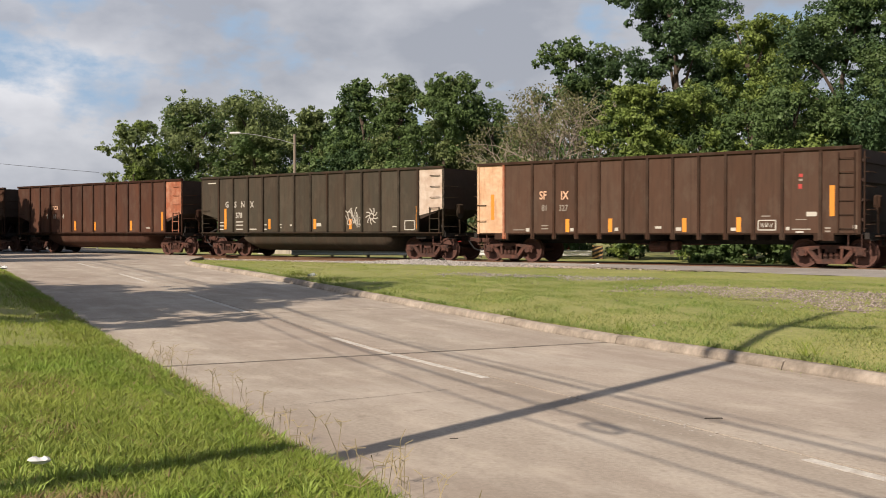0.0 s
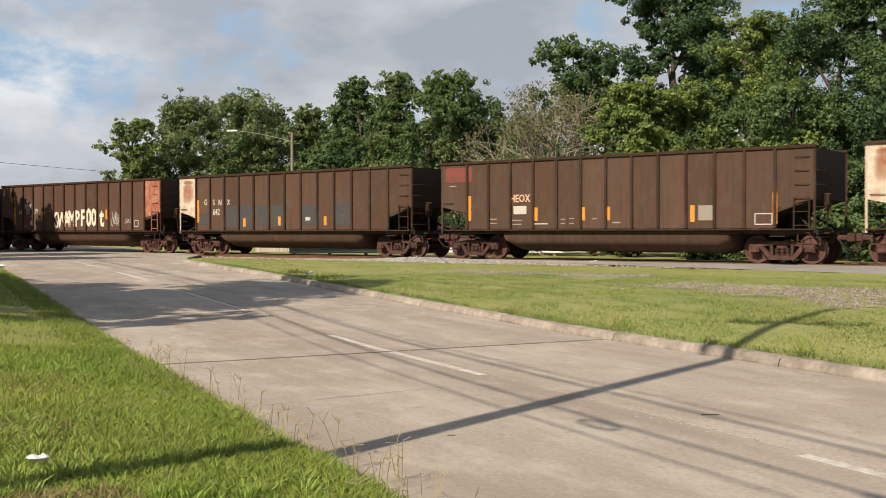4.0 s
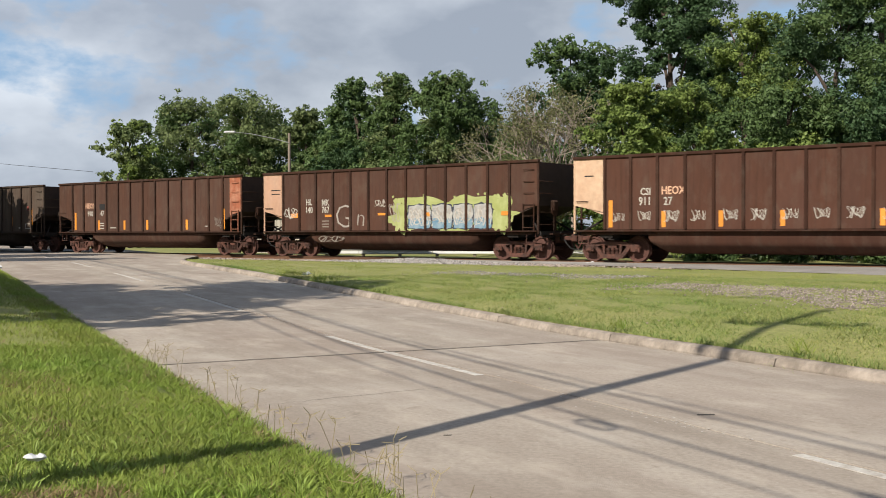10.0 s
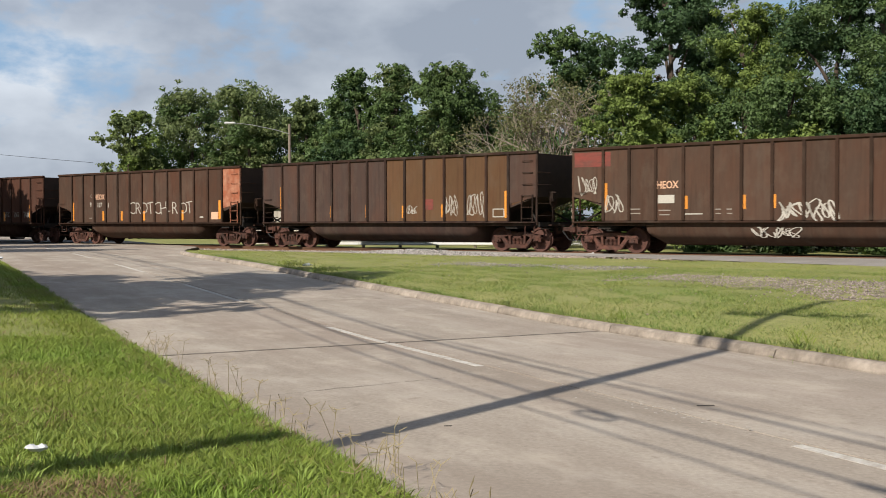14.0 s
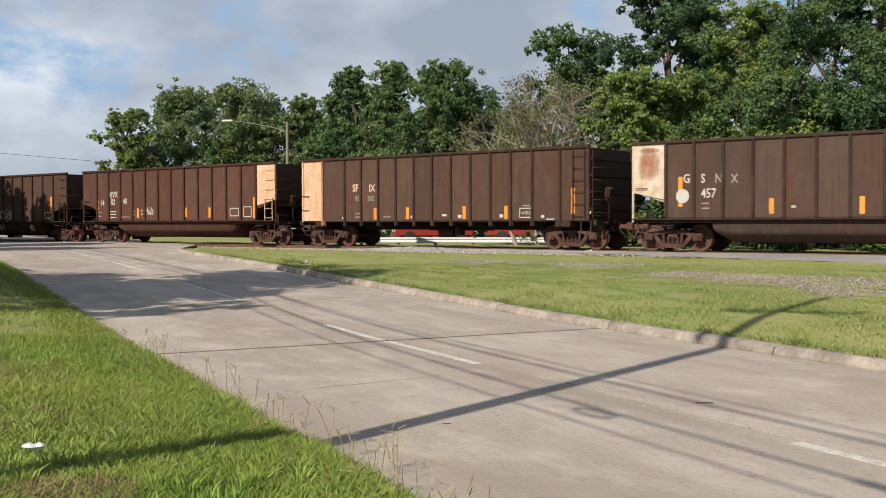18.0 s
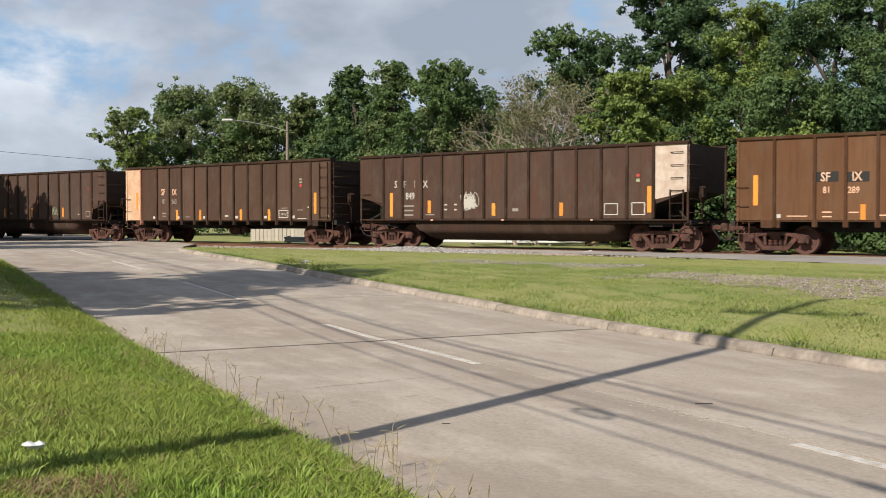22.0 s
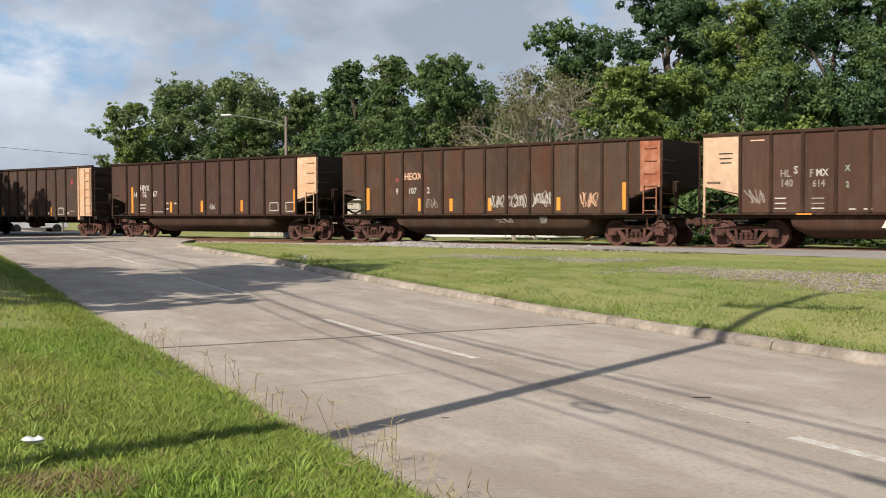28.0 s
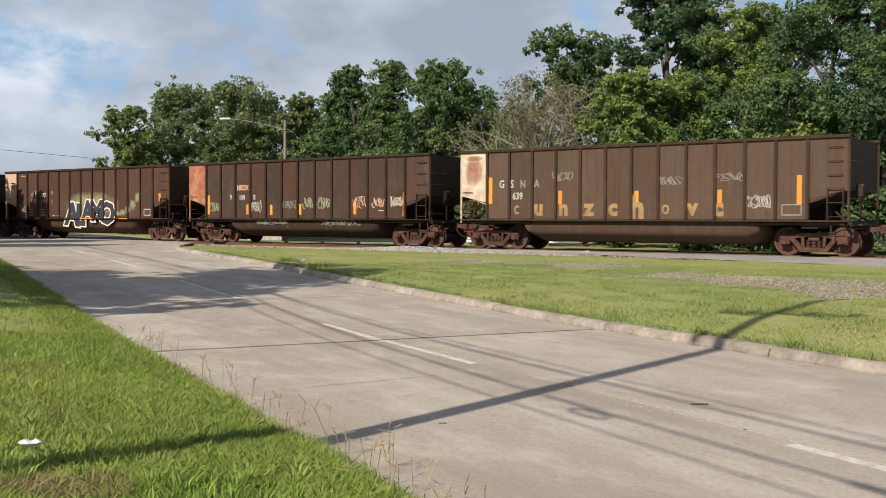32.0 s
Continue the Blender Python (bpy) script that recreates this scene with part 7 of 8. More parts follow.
CARS = {
    -2: ("tub", (0.075, 0.044, 0.033), 0.4, None, None, "dark brown ribbed steel coal gondola"),
    -1: ("tub", (0.090, 0.047, 0.035), 0.5, None, M_RUSTEND, "reddish brown coal gondola with a rusty end panel"),
    0: ("tub", (0.070, 0.060, 0.046), 0.15, None, M_PALE, "dark olive-grey coal gondola with a pale end and sprayed flowers"),
    1: ("flat", (0.092, 0.056, 0.041), 0.2, M_SALMON, None, "dark brown flat-bottomed coal gondola with a salmon end panel"),
    2: ("tub", (0.106, 0.062, 0.045), 0.3, None, M_RUSTEND, "brown coal gondola with big cream sprayed letters"),
    3: ("tub", (0.099, 0.061, 0.044), 0.25, M_RUSTWHITE, None, "brown coal gondola with grey patches over old paint"),
    4: ("tub", (0.097, 0.062, 0.046), 0.3, None, None, "brown coal gondola with a faded red patch near the corner"),
    5: ("tub", (0.097, 0.058, 0.043), 0.35, M_RUSTWHITE, None, "brown coal gondola with a rust-stained white end"),
    6: ("tub", (0.106, 0.082, 0.065), 0.22, M_RUSTWHITE, None, "grey-brown coal gondola with a rust-stained white end"),
    7: ("tub", (0.092, 0.053, 0.040), 0.35, None, M_RUSTEND, "brown coal gondola with a rust red end panel"),
    8: ("tub", (0.090, 0.049, 0.037), 0.3, M_PEACH, None, "brown coal gondola with a lime and blue spray mural"),
    9: ("tub", (0.097, 0.049, 0.036), 0.3, M_APRICOT, None, "brown coal gondola with a row of small white tags"),
    10: ("tub", (0.086, 0.055, 0.041), 0.45, None, M_RUSTEND, "grey-brown coal gondola with thin white sprayed words"),
    11: ("tub", (0.073, 0.050, 0.043), 0.35, None, None, "rust-mottled brown coal gondola with white tags"),
    12: ("tub", (0.087, 0.056, 0.042), 0.35, None, None, "brown coal gondola with white outline spray writing"),
    13: ("tub", (0.101, 0.051, 0.038), 0.35, None, M_SALMON, "brown coal gondola with a salmon end panel"),
    14: ("flat", (0.090, 0.055, 0.042), 0.25, M_SALMON, None, "dark brown flat-bottomed coal gondola with a salmon end panel"),
    15: ("tub", (0.088, 0.061, 0.049), 0.35, M_RUSTWHITE, None, "grey-brown coal gondola with a rust-stained white end"),
    16: ("flat", (0.092, 0.058, 0.042), 0.2, M_SALMON, None, "dark brown flat-bottomed coal gondola with a salmon end panel"),
    17: ("tub", (0.081, 0.052, 0.040), 0.35, None, M_PALE, "dark brown coal gondola with a white leaf-shaped tag"),
    18: ("flat", (0.149, 0.077, 0.041), 0.3, None, None, "tan-brown flat-bottomed coal gondola"),
    19: ("flat", (0.088, 0.060, 0.049), 0.15, None, M_SALMON, "grey-brown flat-bottomed coal gondola with a salmon ladder end"),
    20: ("tub", (0.073, 0.046, 0.038), 0.3, None, M_SALMON, "dark brown coal gondola with a salmon end panel"),
    21: ("tub", (0.084, 0.055, 0.041), 0.6, None, M_RUSTEND, "rusty brown coal gondola with white spray tags"),
    22: ("tub", (0.088, 0.051, 0.038), 0.3, M_APRICOT, None, "brown coal gondola with large navy sprayed letters"),
    23: ("tub", (0.068, 0.047, 0.037), 0.45, M_RUSTEND, None, "dark brown coal gondola with many small spray tags"),
    24: ("tub", (0.108, 0.072, 0.052), 0.25, M_RUSTWHITE, None, "light brown coal gondola with faded yellow sprayed letters"),
}
SECOND_TONE = {11: (0.0, (0.125, 0.072, 0.040), 0.3)}      # from that x on, panels of another brown
CAR_OBJECTS = {c: coal_car(c, spec) for c, spec in CARS.items()}

# ---- trees and undergrowth behind the track ----
GREEN = "leafy green tree behind the railway"
for x, y, h, w, mat, mat2, share, lv, pt, low, label in (
    (-24.9, 86.0, 10.3, 5.0, M_LEAF_PALE, M_LEAF_LIGHT, 0.5, 7500, 0.0, 0.04, "light green broadleaf tree with an open crown"),
    (-21.3, 92.0, 12.9, 8.2, M_LEAF_PALE, M_LEAF_MID, 0.5, 12000, 0.0, 0.04, GREEN),
    (-15.9, 90.0, 12.9, 8.0, M_LEAF_PALE, M_LEAF_MID, 0.4, 12000, 0.0, 0.04, GREEN),
    (-10.6, 86.0, 11.2, 6.0, M_LEAF_MID, M_LEAF_PALE, 0.4, 9000, 0.6, 0.04, GREEN),
    (-8.0, 84.0, 11.4, 6.0, M_LEAF_MID, M_LEAF_DARK, 0.4, 7000, 0.8, 0.04, "dark green upright tree with a pointed top"),
    (-6.1, 82.0, 13.1, 6.4, M_LEAF_DARK, M_LEAF_MID, 0.5, 9000, 0.5, 0.04, "dark green upright tree with a pointed top"),
    (-3.2, 80.0, 13.1, 7.2, M_LEAF_MID, M_LEAF_PALE, 0.3, 10000, 0.6, 0.04, "upright green tree with a pointed top"),
    (-0.1, 78.0, 12.8, 6.0, M_LEAF_MID, M_LEAF_PALE, 0.35, 10000, 0.0, 0.04, "upright green tree with a lobed head"),
    (3.4, 80.0, 11.5, 6.6, M_LEAF_MID, M_LEAF_PALE, 0.3, 10000, 0.0, 0.04, GREEN),
    (-9.0, 95.0, 10.9, 10.0, M_LEAF_DARK, M_LEAF_MID, 0.4, 8000, 0.0, 0.04, GREEN),
    (-1.8, 95.0, 11.2, 11.0, M_LEAF_DARK, M_LEAF_MID, 0.4, 8000, 0.0, 0.04, GREEN),
    (5.0, 94.0, 10.6, 8.0, M_LEAF_DARK, M_LEAF_MID, 0.4, 7000, 0.0, 0.04, GREEN),
    (-18.5, 100.0, 12.2, 14.0, M_LEAF_DARK, M_LEAF_MID, 0.4, 9000, 0.0, 0.04, GREEN),
    (8.8, 70.0, 13.9, 7.0, M_LEAF_MID, M_LEAF_DARK, 0.4, 11000, 0.0, 0.04, "tall round-headed dark green tree"),
    (8.7, 49.0, 8.1, 4.0, M_LEAF_LIGHT, M_LEAF_MID, 0.15, 11000, 0.0, 0.04, "bright green lobed broadleaf tree"),
    (13.6, 62.0, 17.0, 6.8, M_LEAF_DARK, M_LEAF_RED, 0.06, 20000, 0.0, 0.2, "tall dark tree with reddish dying vines"),
    (15.1, 52.0, 11.8, 5.0, M_LEAF_MID, M_LEAF_LIGHT, 0.4, 15000, 0.0, 0.04, "green tree covered in vines"),
    (18.0, 48.0, 12.2, 5.4, M_LEAF_DARK, M_LEAF_MID, 0.35, 13000, 0.0, 0.04, "tall dense dark green tree"),
    (19.9, 47.0, 13.0, 5.0, M_LEAF_DARK, M_LEAF_MID, 0.3, 13000, 0.0, 0.04, "tall dense dark green tree"),
    (11.9, 49.0, 8.0, 4.4, M_LEAF_LIGHT, M_LEAF_MID, 0.5, 12000, 0.0, 0.04, "green tree hung with vines"),
    (15.0, 45.5, 7.6, 4.6, M_LEAF_MID, M_LEAF_LIGHT, 0.4, 12000, 0.0, 0.04, "green tree hung with vines"),
    (18.6, 43.5, 8.2, 4.8, M_LEAF_DARK, M_LEAF_MID, 0.4, 11000, 0.0, 0.04, "green tree hung with vines"),
    (19.0, 58.0, 12.4, 6.4, M_LEAF_DARK, M_LEAF_MID, 0.3, 10000, 0.0, 0.04, "tall dense dark green tree"),
):
    tree(x, y, h, w, int(100 + x * 7 + y), mat, label, leaves=int(lv * (1.9 if y > 65 else 2.3)), leaf=0.245 if y > 65 else (0.205 if y > 55 else 0.158), base=low, pointed=pt, mat2=mat2, share2=share, clumps=46)
bare_tree(4.6, 52.0, 5.6, 5.8, 41, "bare grey branches of a dying tree", olive=17000)
bare_tree(6.6, 60.0, 11.0, 2.0, 42, "tall half-bare tree with pale twigs", olive=8000)


def hedge(x0, y0, x1, y1, h, d, seed, mat, leaves, label, name="ivy_hedge"):
    """A dense bank of vines along a line."""
    rng = np.random.default_rng(seed)
    n = int(math.hypot(x1 - x0, y1 - y0) / 0.5)
    f = rng.uniform(0, 1, n * 4)
    c = np.stack((x0 + (x1 - x0) * f + rng.normal(0, d / 3, n * 4), y0 + (y1 - y0) * f + rng.normal(0, d / 3, n * 4), 0.3 + h * rng.uniform(0, 1, n * 4) ** 0.8), 1)
    V, F = leaf_cloud(rng, c, rng.uniform(0.3, 0.6, n * 4), leaves, 0.17)
    return tagged(new(name, raw_mesh(name, V, F, mat)), label, "hedge", kind="stuff")


hedge(9.9, 45.4, 28.3, 31.2, 2.3, 1.4, 51, M_LEAF_MID, 34000, "bank of green ivy beyond the railway")
hedge(-30, 96, 8, 62, 2.2, 2.5, 52, M_LEAF_DARK, 22000, "dark undergrowth at the foot of the trees", "undergrowth")
hedge(5, 58, 24, 40, 3.5, 2.5, 53, M_LEAF_DARK, 26000, "dark undergrowth at the foot of the trees", "undergrowth")

# ---- trees beside the camera that shade the road, and the utility pole ----
tree(-13.8, 12.1, 12.6, 7.6, 61, M_LEAF_MID, "spreading broadleaf tree beside the road", leaves=8600, leaf=0.34, base=0.34, clumps=30, z0=0.15,
     boughs=((2.4, -4.2, 7.6, 0.55), (2.9, -3.8, 8.0, 0.45), (3.5, -3.5, 8.3, 0.35), (1.5, -4.0, 7.2, 0.6)))
tree(-16.5, 17.5, 8.2, 5.6, 66, M_LEAF_MID, "smaller broadleaf tree beside the road", leaves=6500, leaf=0.34, base=0.3, clumps=24, z0=0.15)
for x, y, h, w, seed in ((-27.4, 51.9, 8.9, 4.2, 62), (-30.0, 55.2, 9.1, 5.4, 67), (-28.6, 54.0, 8.8, 3.8, 68)):
    tree(x, y, h, w, seed, M_LEAF_DARK, "narrow dense evergreen tree near the level crossing", leaves=9000, leaf=0.3, base=0.03, pointed=0.9, clumps=44, z0=0.28)
tree(-36.5, 56.5, 12.0, 9.5, 64, M_LEAF_MID, "broadleaf tree near the level crossing", leaves=19000, clumps=60, leaf=0.3, base=0.2, z0=0.28)
tree(-22.8, 35.2, 8.6, 5.0, 69, M_LEAF_MID, "broadleaf tree on the verge by the crossing", leaves=11000, leaf=0.3, base=0.38, z0=0.28)
tree(-25.7, 42.3, 9.6, 6.4, 65, M_LEAF_MID, "broadleaf tree on the verge by the crossing", leaves=11000, leaf=0.3, base=0.38, z0=0.28)


def cable(name, pts, r, label):
    bm = bmesh.new()
    for p, q in zip(pts, pts[1:]):
        rod(bm, p, q, r, 5)
    return tagged(new(name, mesh_of(name, bm, M_WIRE)), label, "cable")


def utility_pole():
    x, y = -3.4, 3.62
    t = empty("utility_pole", Matrix.Translation((x, y, 0.15)), "weathered wooden utility pole with a crossarm", "utility pole")
    bm = bmesh.new()
    rod(bm, (0, 0, -0.3), (0, 0, 11.1), 0.125, 14, 0.085)
    part("pole", bm, M_POLE, t)
    rd = Vector((0.84, -0.54, 0))
    bm = bmesh.new()
    rod(bm, rd * -0.75 + Vector((0, 0, 9.5)), rd * 1.05 + Vector((0, 0, 9.5)), 0.065, 6)
    part("crossarm", bm, M_POLE, t)
    for s in (-0.68, -0.3, 0.45, 0.98):
        bm = bmesh.new()
        rod(bm, rd * s + Vector((0, 0, 9.55)), rd * s + Vector((0, 0, 9.78)), 0.05, 8)
        part("insulator", bm, M_GALV, t)
    ad = Vector((*ROAD_D, 0))
    bm = bmesh.new()
    rod(bm, Vector((0, 0, 8.1)), ad * 0.40 + Vector((0, 0, 8.1)), 0.018, 6)
    part("bracket", bm, M_GALV, t)
    bm = bmesh.new()
    rod(bm, ad * 0.42 + Vector((0, 0, 7.93)), ad * 0.42 + Vector((0, 0, 8.27)), 0.075, 12)
    part("cutout_box", bm, M_GALV, t, "small grey box on a pole bracket")


utility_pole()
for h, rise, thick in ((6.0, 0.0014, 0.012), (5.80, 0.0022, 0.021), (5.07, 0.0037, 0.019), (4.71, 0.0037, 0.012)):
    base = np.array((-3.4, 3.62))
    a_pole = float(base @ ROAD_D)
    pts = []
    for k in range(-6, 25):
        p = base + ROAD_D * (k * 1.8)
        up = rise * min(20.0, max(0.0, a_pole + k * 1.8 - 1.5)) ** 2
        pts.append((*p, 0.15 + h - 0.15 + up))
    cable("overhead_cable", pts, thick, "black overhead cable beside the road")


cable("overhead_cable", [(-52.0 + 2.72 * k, 85.0, 8.75 - 0.30 * k + 0.004 * k * k) for k in range(10)], 0.016, "thin dark cable running into the trees")


def cable_loop(x, y, z, w):
    """A spare coil of cable tied along the line."""
    bm = bmesh.new()
    d = Vector((*ROAD_D, 0))
    up = Vector((0.3, 0.2, 0.93))
    pts = [Vector((x, y, z)) + d * (w * math.cos(k * 0.3927)) + up * (w * 0.22 * math.sin(k * 0.3927)) for k in range(17)]
    for p, q in zip(pts, pts[1:]):
        rod(bm, p, q, 0.02, 5)
    tagged(new("cable_coil", mesh_of("cable_coil", bm, M_WIRE)), "spare coil of black cable on the line", "cable")


cable_loop(-3.02, 2.66, 5.05, 0.25)


bm = bmesh.new()
for sign in (-1, 1):
    mid = Vector((-1.73, 0.25, 5.06))
    d = Vector((*ROAD_D, 0))
    rod(bm, mid, mid + d * (0.22 * sign), 0.04, 10, 0.036)
    rod(bm, mid + d * (0.22 * sign), mid + d * (0.3 * sign), 0.036, 10, 0.02)
tagged(new("cable_splice", mesh_of("cable_splice", bm, M_WIRE)), "black splice sleeve on the overhead cable", "cable splice")


def street_lamp():
    x, y = -9.76, 70.0
    t = empty("street_lamp", Matrix.Translation((x, y, 0.28)), "street lamp on a grey wooden pole", "street lamp")
    bm = bmesh.new()
    rod(bm, (0, 0, 0), (0, 0, 7.75), 0.13, 10, 0.09)
    part("pole", bm, M_POLE, t)
    bm = bmesh.new()
    limb(bm, [Vector((0, -0.1, 7.1)), Vector((-0.9, -0.4, 7.35)), Vector((-2.4, -0.9, 7.63)), Vector((-3.3, -1.2, 7.7))], 0.026, 0.02)
    part("arm", bm, M_LAMPARM, t)
    bm = bmesh.new()
    box(bm, (-3.65, -1.3, 7.7), (0.7, 0.3, 0.14), bev=0.04)
    part("lamp_head", bm, M_GALV, t)


street_lamp()


# ---- slim posts beyond the track ----
def slim_post(x, y, h, mat, label):
    t = empty("post", Matrix.Translation((x, y, 0.28)), label, "post")
    bm = bmesh.new()
    rod(bm, (0, 0, -0.1), (0, 0, h), 0.06, 8, 0.05)
    part("shaft", bm, mat, t)
    bm = bmesh.new()
    rod(bm, (0, 0, h), (0, 0, h + 0.05), 0.07, 8, 0.03)
    part("cap", bm, mat, t)


slim_post(-26.2, 75.0, 4.2, M_POLE, "slim dark wooden post beyond the railway")
slim_post(-24.4, 75.0, 4.15, M_LAMPARM, "slim pale grey steel post beyond the railway")


# ---- guard rail, parked cars and shed beyond the track ----
def guard_rail():
    t = empty("guard_rail", Matrix.Translation((2.3, 52.2, -0.02)) @ Matrix.Rotation(radians(-11), 4, "Z"), "galvanised steel guard rail beyond the track", "guard rail")
    prof = [(0.00, 0.42), (0.05, 0.45), (0.05, 0.50), (0.0, 0.54), (0.0, 0.58), (0.05, 0.62), (0.05, 0.67), (0.0, 0.70)]
    for x0 in (-10.2, -6.4, -2.6, 1.2):
        bm = bmesh.new()
        for x in (x0, x0 + 3.78):
            for y, z in prof:
                bm.verts.new((x, -y, z))
            for y, z in prof[::-1]:
                bm.verts.new((x, -y + 0.012, z))
        bm.verts.ensure_lookup_table()
        n = 2 * len(prof)
        for i in range(n):
            j = (i + 1) % n
            bm.faces.new((bm.verts[i], bm.verts[j], bm.verts[n + j], bm.verts[n + i]))
        bmesh.ops.recalc_face_normals(bm, faces=bm.faces[:])
        part("beam", bm, M_GALV, t)
    for k in range(9):
        bm = bmesh.new()
        box(bm, (-10.0 + 1.9 * k, 0.12, 0.36), (0.14, 0.16, 0.76), bev=0.01)
        part("post", bm, M_POLE, t)
    bm = bmesh.new()
    box(bm, (5.25, -0.05, 0.55), (0.5, 0.03, 0.78), bev=0.005)
    board = part("marker_board", bm, INKS["Y"], t, "yellow and black striped marker board")
    for k in range(4):
        bm = bmesh.new()
        prism(bm, [(5.0, 0.17 + 0.2 * k), (5.5, 0.37 + 0.2 * k if k < 3 else 0.94), (5.5, 0.47 + 0.2 * k if k < 3 else 0.94), (5.0, 0.27 + 0.2 * k)], -0.072, -0.066)
        part("black_band", bm, INKS["K"], board)


def parked_car(x, y, rz, paint, label):
    """A saloon: shaped body, glasshouse, four wheels, lamps."""
    t = empty("parked_car", Matrix.Translation((x, y, 0.28)) @ Matrix.Rotation(radians(rz), 4, "Z"), label, "car")
    bm = bmesh.new()
    prism(bm, [(-2.2, 0.35), (-2.25, 0.75), (-1.5, 0.92), (1.2, 0.95), (2.15, 0.88), (2.25, 0.6), (2.2, 0.35)], -0.85, 0.85)
    bmesh.ops.bevel(bm, geom=bm.edges[:], offset=0.06, segments=2, affect="EDGES")
    part("body", bm, paint, t)
    bm = bmesh.new()
    prism(bm, [(-1.1, 0.93), (-0.4, 1.40), (0.9, 1.42), (1.6, 0.95)], -0.74, 0.74)
    bmesh.ops.bevel(bm, geom=bm.edges[:], offset=0.05, segments=2, affect="EDGES")
    part("glasshouse", bm, M_GLASS, t)
    bm = bmesh.new()
    box(bm, (0.25, 0, 1.425), (1.25, 1.4, 0.05), bev=0.02)
    part("roof", bm, paint, t)
    bm = bmesh.new()
    lathe(bm, [(0.05, -0.1), (0.2, -0.11), (0.3, -0.1), (0.33, -0.06), (0.33, 0.08), (0.05, 0.1)], 20)
    wheel = mesh_of("wheel", bm, INKS["K"])
    for wx in (-1.4, 1.4):
        for wy in (-0.78, 0.78):
            part("wheel", wheel, None, t).location = (wx, wy, 0.33)
    for wy in (-0.6, 0.6):
        bm = bmesh.new()
        box(bm, (-2.22, wy, 0.66), (0.08, 0.3, 0.12), bev=0.02)
        part("headlight", bm, M_GALV, t)


M_GLASS = material("dark_car_glass", (0.02, 0.022, 0.025), 0.08, spec=0.6)
M_CARRED = material("red_car_paint", (0.24, 0.025, 0.022), 0.25, grain=0.05, grain_scale=4, spec=0.5)
M_CARWHITE = material("white_car_paint", (0.72, 0.72, 0.70), 0.25, grain=0.05, grain_scale=4, spec=0.5)
M_BOARD = material("cream_boards", (0.40, 0.36, 0.30), 0.8, grain=0.15, grain_scale=5, each=0.1)
guard_rail()
parked_car(-0.2, 60.5, 8, M_CARRED, "red saloon car parked beyond the guard rail")
parked_car(5.2, 60.0, 172, M_CARRED, "second red saloon car parked beyond the guard rail")
parked_car(-29.0, 77.0, 35, M_CARWHITE, "white car waiting beyond the level crossing")


def shed():
    t = empty("shed", Matrix.Translation((-7.6, 62.0, 0.28)) @ Matrix.Rotation(radians(-6), 4, "Z"), "low cream-boarded shed with a flat roof", "shed")
    bm = bmesh.new()
    box(bm, (0, 1.5, 1.05), (6.6, 2.9, 2.1))
    part("wall", bm, M_BOARD, t)
    bm = bmesh.new()
    box(bm, (0, 0, 1.05), (0.21, 0.03, 2.08), bev=0.005)
    board = mesh_of("board", bm, M_BOARD)
    for k in range(28):
        part("board", board, None, t).location = (-3.1 + 0.23 * k, 0.03, 0)
    bm = bmesh.new()
    box(bm, (0, 1.5, 2.16), (7.0, 3.4, 0.12), bev=0.02)
    part("roof", bm, M_GALV, t)


shed()


# ---- weeds, litter and marks on the road ----
def weeds():
    """Wiry seed-head stalks along the kerb."""
    rng = random.Random(77)
    bm = bmesh.new()
    for k in range(80):
        p, a = P_LEFT + rng.uniform(-0.05, 0.42), 4.2 + 8.5 * rng.random() ** 1.3
        x, y = road_xy(p, a)
        z = float(road_z(a)) + 0.02
        h = rng.uniform(0.10, 0.27)
        lean = Vector((rng.gauss(0, 0.25), rng.gauss(0, 0.25), 1)) * h
        base, tip = Vector((x, y, z)), Vector((x, y, z)) + lean
        rod(bm, base, tip, 0.0025, 3)
        for j in range(rng.randint(2, 5)):
            d = Vector((rng.gauss(0, 0.6), rng.gauss(0, 0.6), rng.uniform(0.1, 0.7))).normalized() * rng.uniform(0.03, 0.09)
            rod(bm, tip - lean * 0.12 * (j % 2), tip - lean * 0.12 * (j % 2) + d, 0.0024, 3)
    tagged(new("kerb_weeds", mesh_of("kerb_weeds", bm, M_WEED)), "thin dry seed-head weeds along the kerb", "weeds", kind="stuff")


M_WEED = material("dry_weed", (0.26, 0.215, 0.12), 0.9, grain=0.3, grain_scale=9)
weeds()


def litter(x, y, z, w, seed, label):
    """Crumpled scrap of plastic or paper."""
    rng = random.Random(seed)
    bm = bmesh.new()
    bmesh.ops.create_icosphere(bm, subdivisions=2, radius=0.5)
    for v in bm.verts:
        v.co = Vector((v.co.x * w * rng.uniform(0.65, 1.3), v.co.y * w * 0.6 * rng.uniform(0.5, 1.3), v.co.z * w * 0.24 * rng.uniform(0.2, 1.9)))
    ob = tagged(new("litter", mesh_of("litter", bm, M_LITTER)), label, "litter")
    ob.matrix_world = pose(x, y, z, 0, 0, rng.uniform(-40, 20))


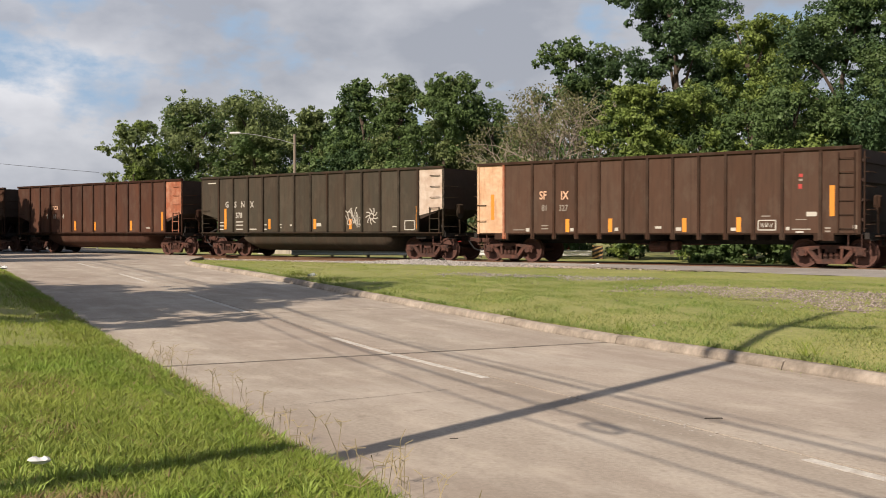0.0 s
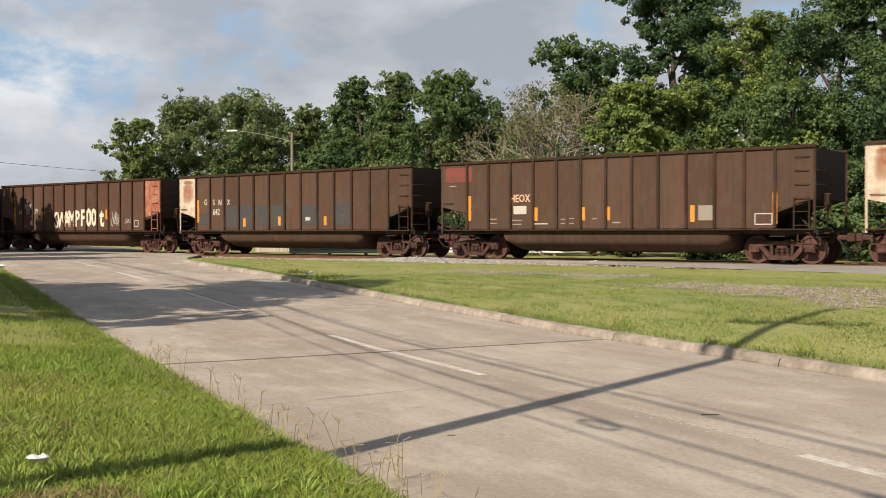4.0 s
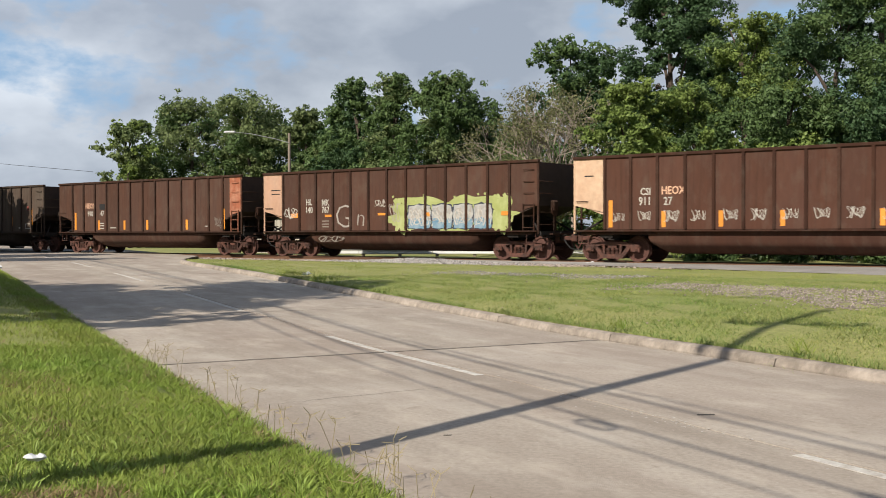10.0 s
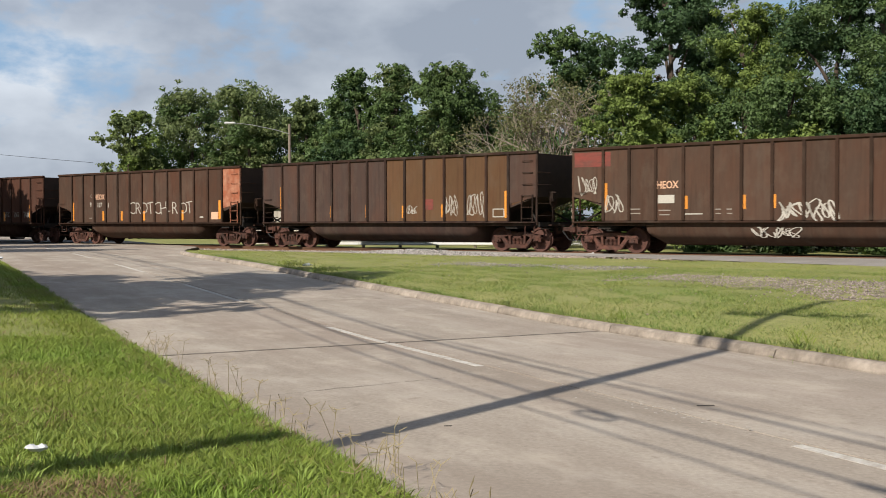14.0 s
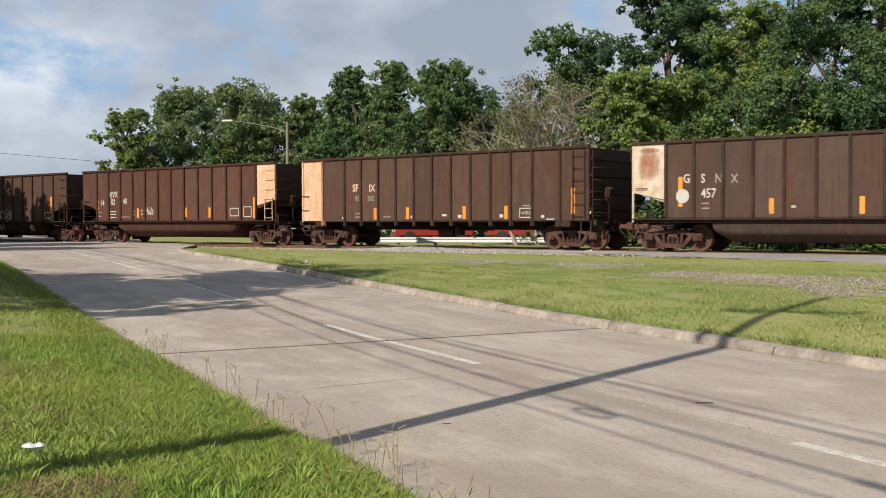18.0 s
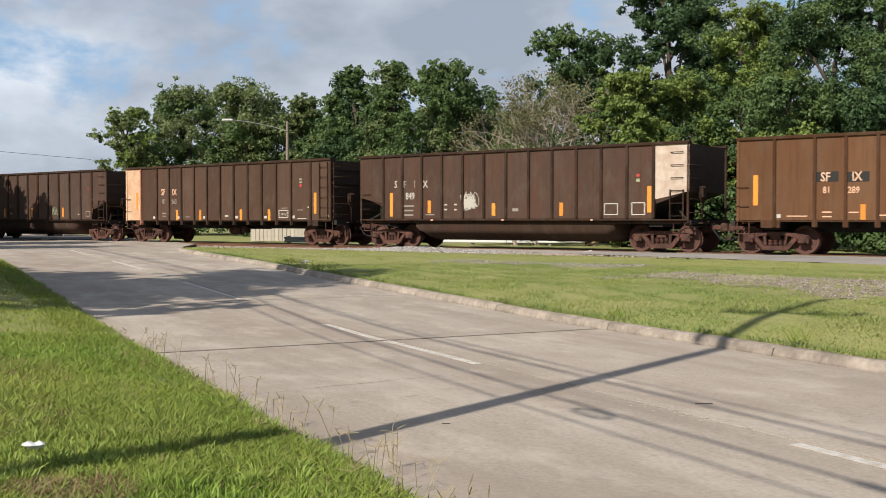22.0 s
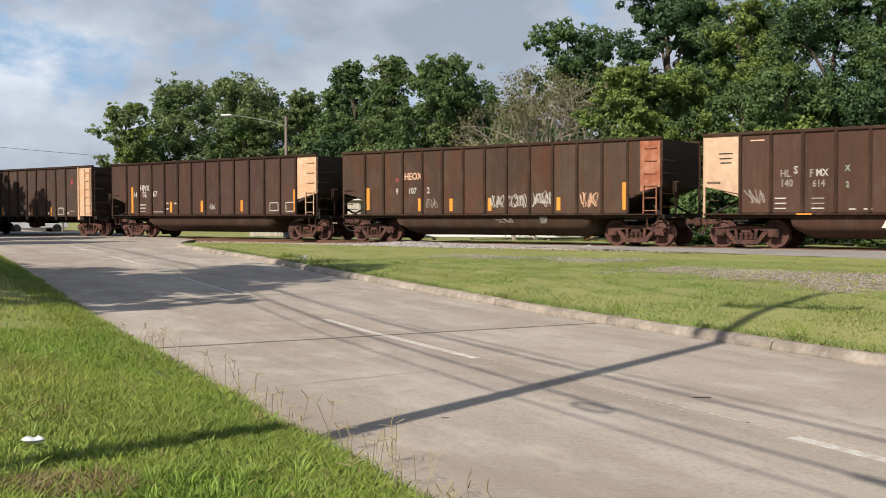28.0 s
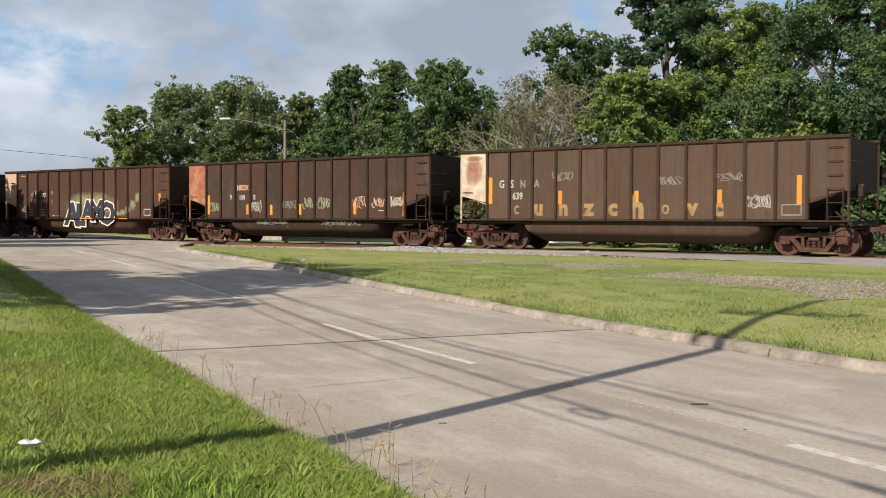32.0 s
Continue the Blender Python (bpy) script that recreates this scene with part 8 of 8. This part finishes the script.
rng = np.random.default_rng(91)
xy = scatter_road(rng, 380, P_RIGHT - 0.3, P_RIGHT + 9, 2, 36)
stones("scattered_pebbles", xy[in_view(xy)], rng.uniform(0.008, 0.02, int(in_view(xy).sum())), 92, "scattered pale pebbles by the kerb and in the lawn", 0.03)
spots = np.concatenate([road_xy(p, a) + rng.normal(0, sp, (n, 2)) for p, a, sp, n in ((P_RIGHT + 0.05, 11.9, 0.10, 260), (P_RIGHT + 0.1, 8.6, 0.08, 160), (P_RIGHT + 0.12, 5.6, 0.2, 420), (P_RIGHT + 0.1, 26.5, 0.35, 500), (P_RIGHT + 0.1, 24.0, 0.3, 400))])
back = rng.uniform(1.5, 34, 5200)
back = np.stack([road_xy(P_RIGHT + 0.17 + rng.normal(0, 0.028) + 0.03 * math.sin(a * 3.1) * math.sin(a * 1.7), a) for a in back])
blades("kerb_fringe", back[in_view(back)], 0.075, 0.009, 0.9, M_KERBSIDE, 94, "ragged grass overhanging the back of the kerb", zlift=0.03)
blades("kerb_tufts", spots, 0.15, 0.009, 0.7, M_BLADE, 93, "tufts of grass growing over the kerb", zlift=0.08)
litter(-2.15, 5.64, 0.295, 0.13, 1, "crumpled white plastic bag in the grass")
litter(-3.45, 27.8, 0.42, 0.28, 2, "scrap of white paper on the verge")
litter(-12.6, 30.5, 0.52, 0.3, 3, "scrap of white paper on the verge")
litter(5.6, 38.6, 0.34, 0.5, 4, "torn white plastic sheet on the gravel")
for p, a, w in ((5.76, 6.71, 0.075), (3.5, 6.9, 0.03)):
    bm = bmesh.new()
    prism(bm, [(-w, 0), (-0.8 * w, 0.5 * w), (1.05 * w, 0.6 * w), (w, 0.05 * w)], 0, 0.004)
    bmesh.ops.rotate(bm, matrix=Matrix.Rotation(radians(-90), 3, "X"), verts=bm.verts[:])
    ob = tagged(new("asphalt_patch", mesh_of("asphalt_patch", bm, M_JOINT)), "small dark asphalt patch on the road", "patch", kind="structure")
    x, y = road_xy(p, a)
    ob.matrix_world = pose(x, y, 0.005)


def motions():
    """The train rolls past and slows a little; its wheels turn."""
    for c, car in CAR_OBJECTS.items():
        walk(car, [(t, car_base(c, (t, ph))) for t, ph in PHASE])
    times, phases = np.array([r[0] for r in PHASE]), np.array([r[1] for r in PHASE])
    for c, w, wx in SPINNERS:
        t_in, t_out = (float(np.interp(c + v, phases, times)) for v in (3.0, 6.75))
        k0, k1 = int(t_in * FPS), int(math.ceil(t_out * FPS))
        rows = []
        for k in sorted({0, *range(k0, k1 + 1), 960}):
            t = min(max(k, k0), k1) / FPS
            turn = float(np.interp(t, times, phases)) * PITCH / 0.457
            rows.append((k / FPS, pose(wx, 0, 0.457, 0, -math.degrees(turn) % 360, 0)))
        walk(w, rows)


motions()
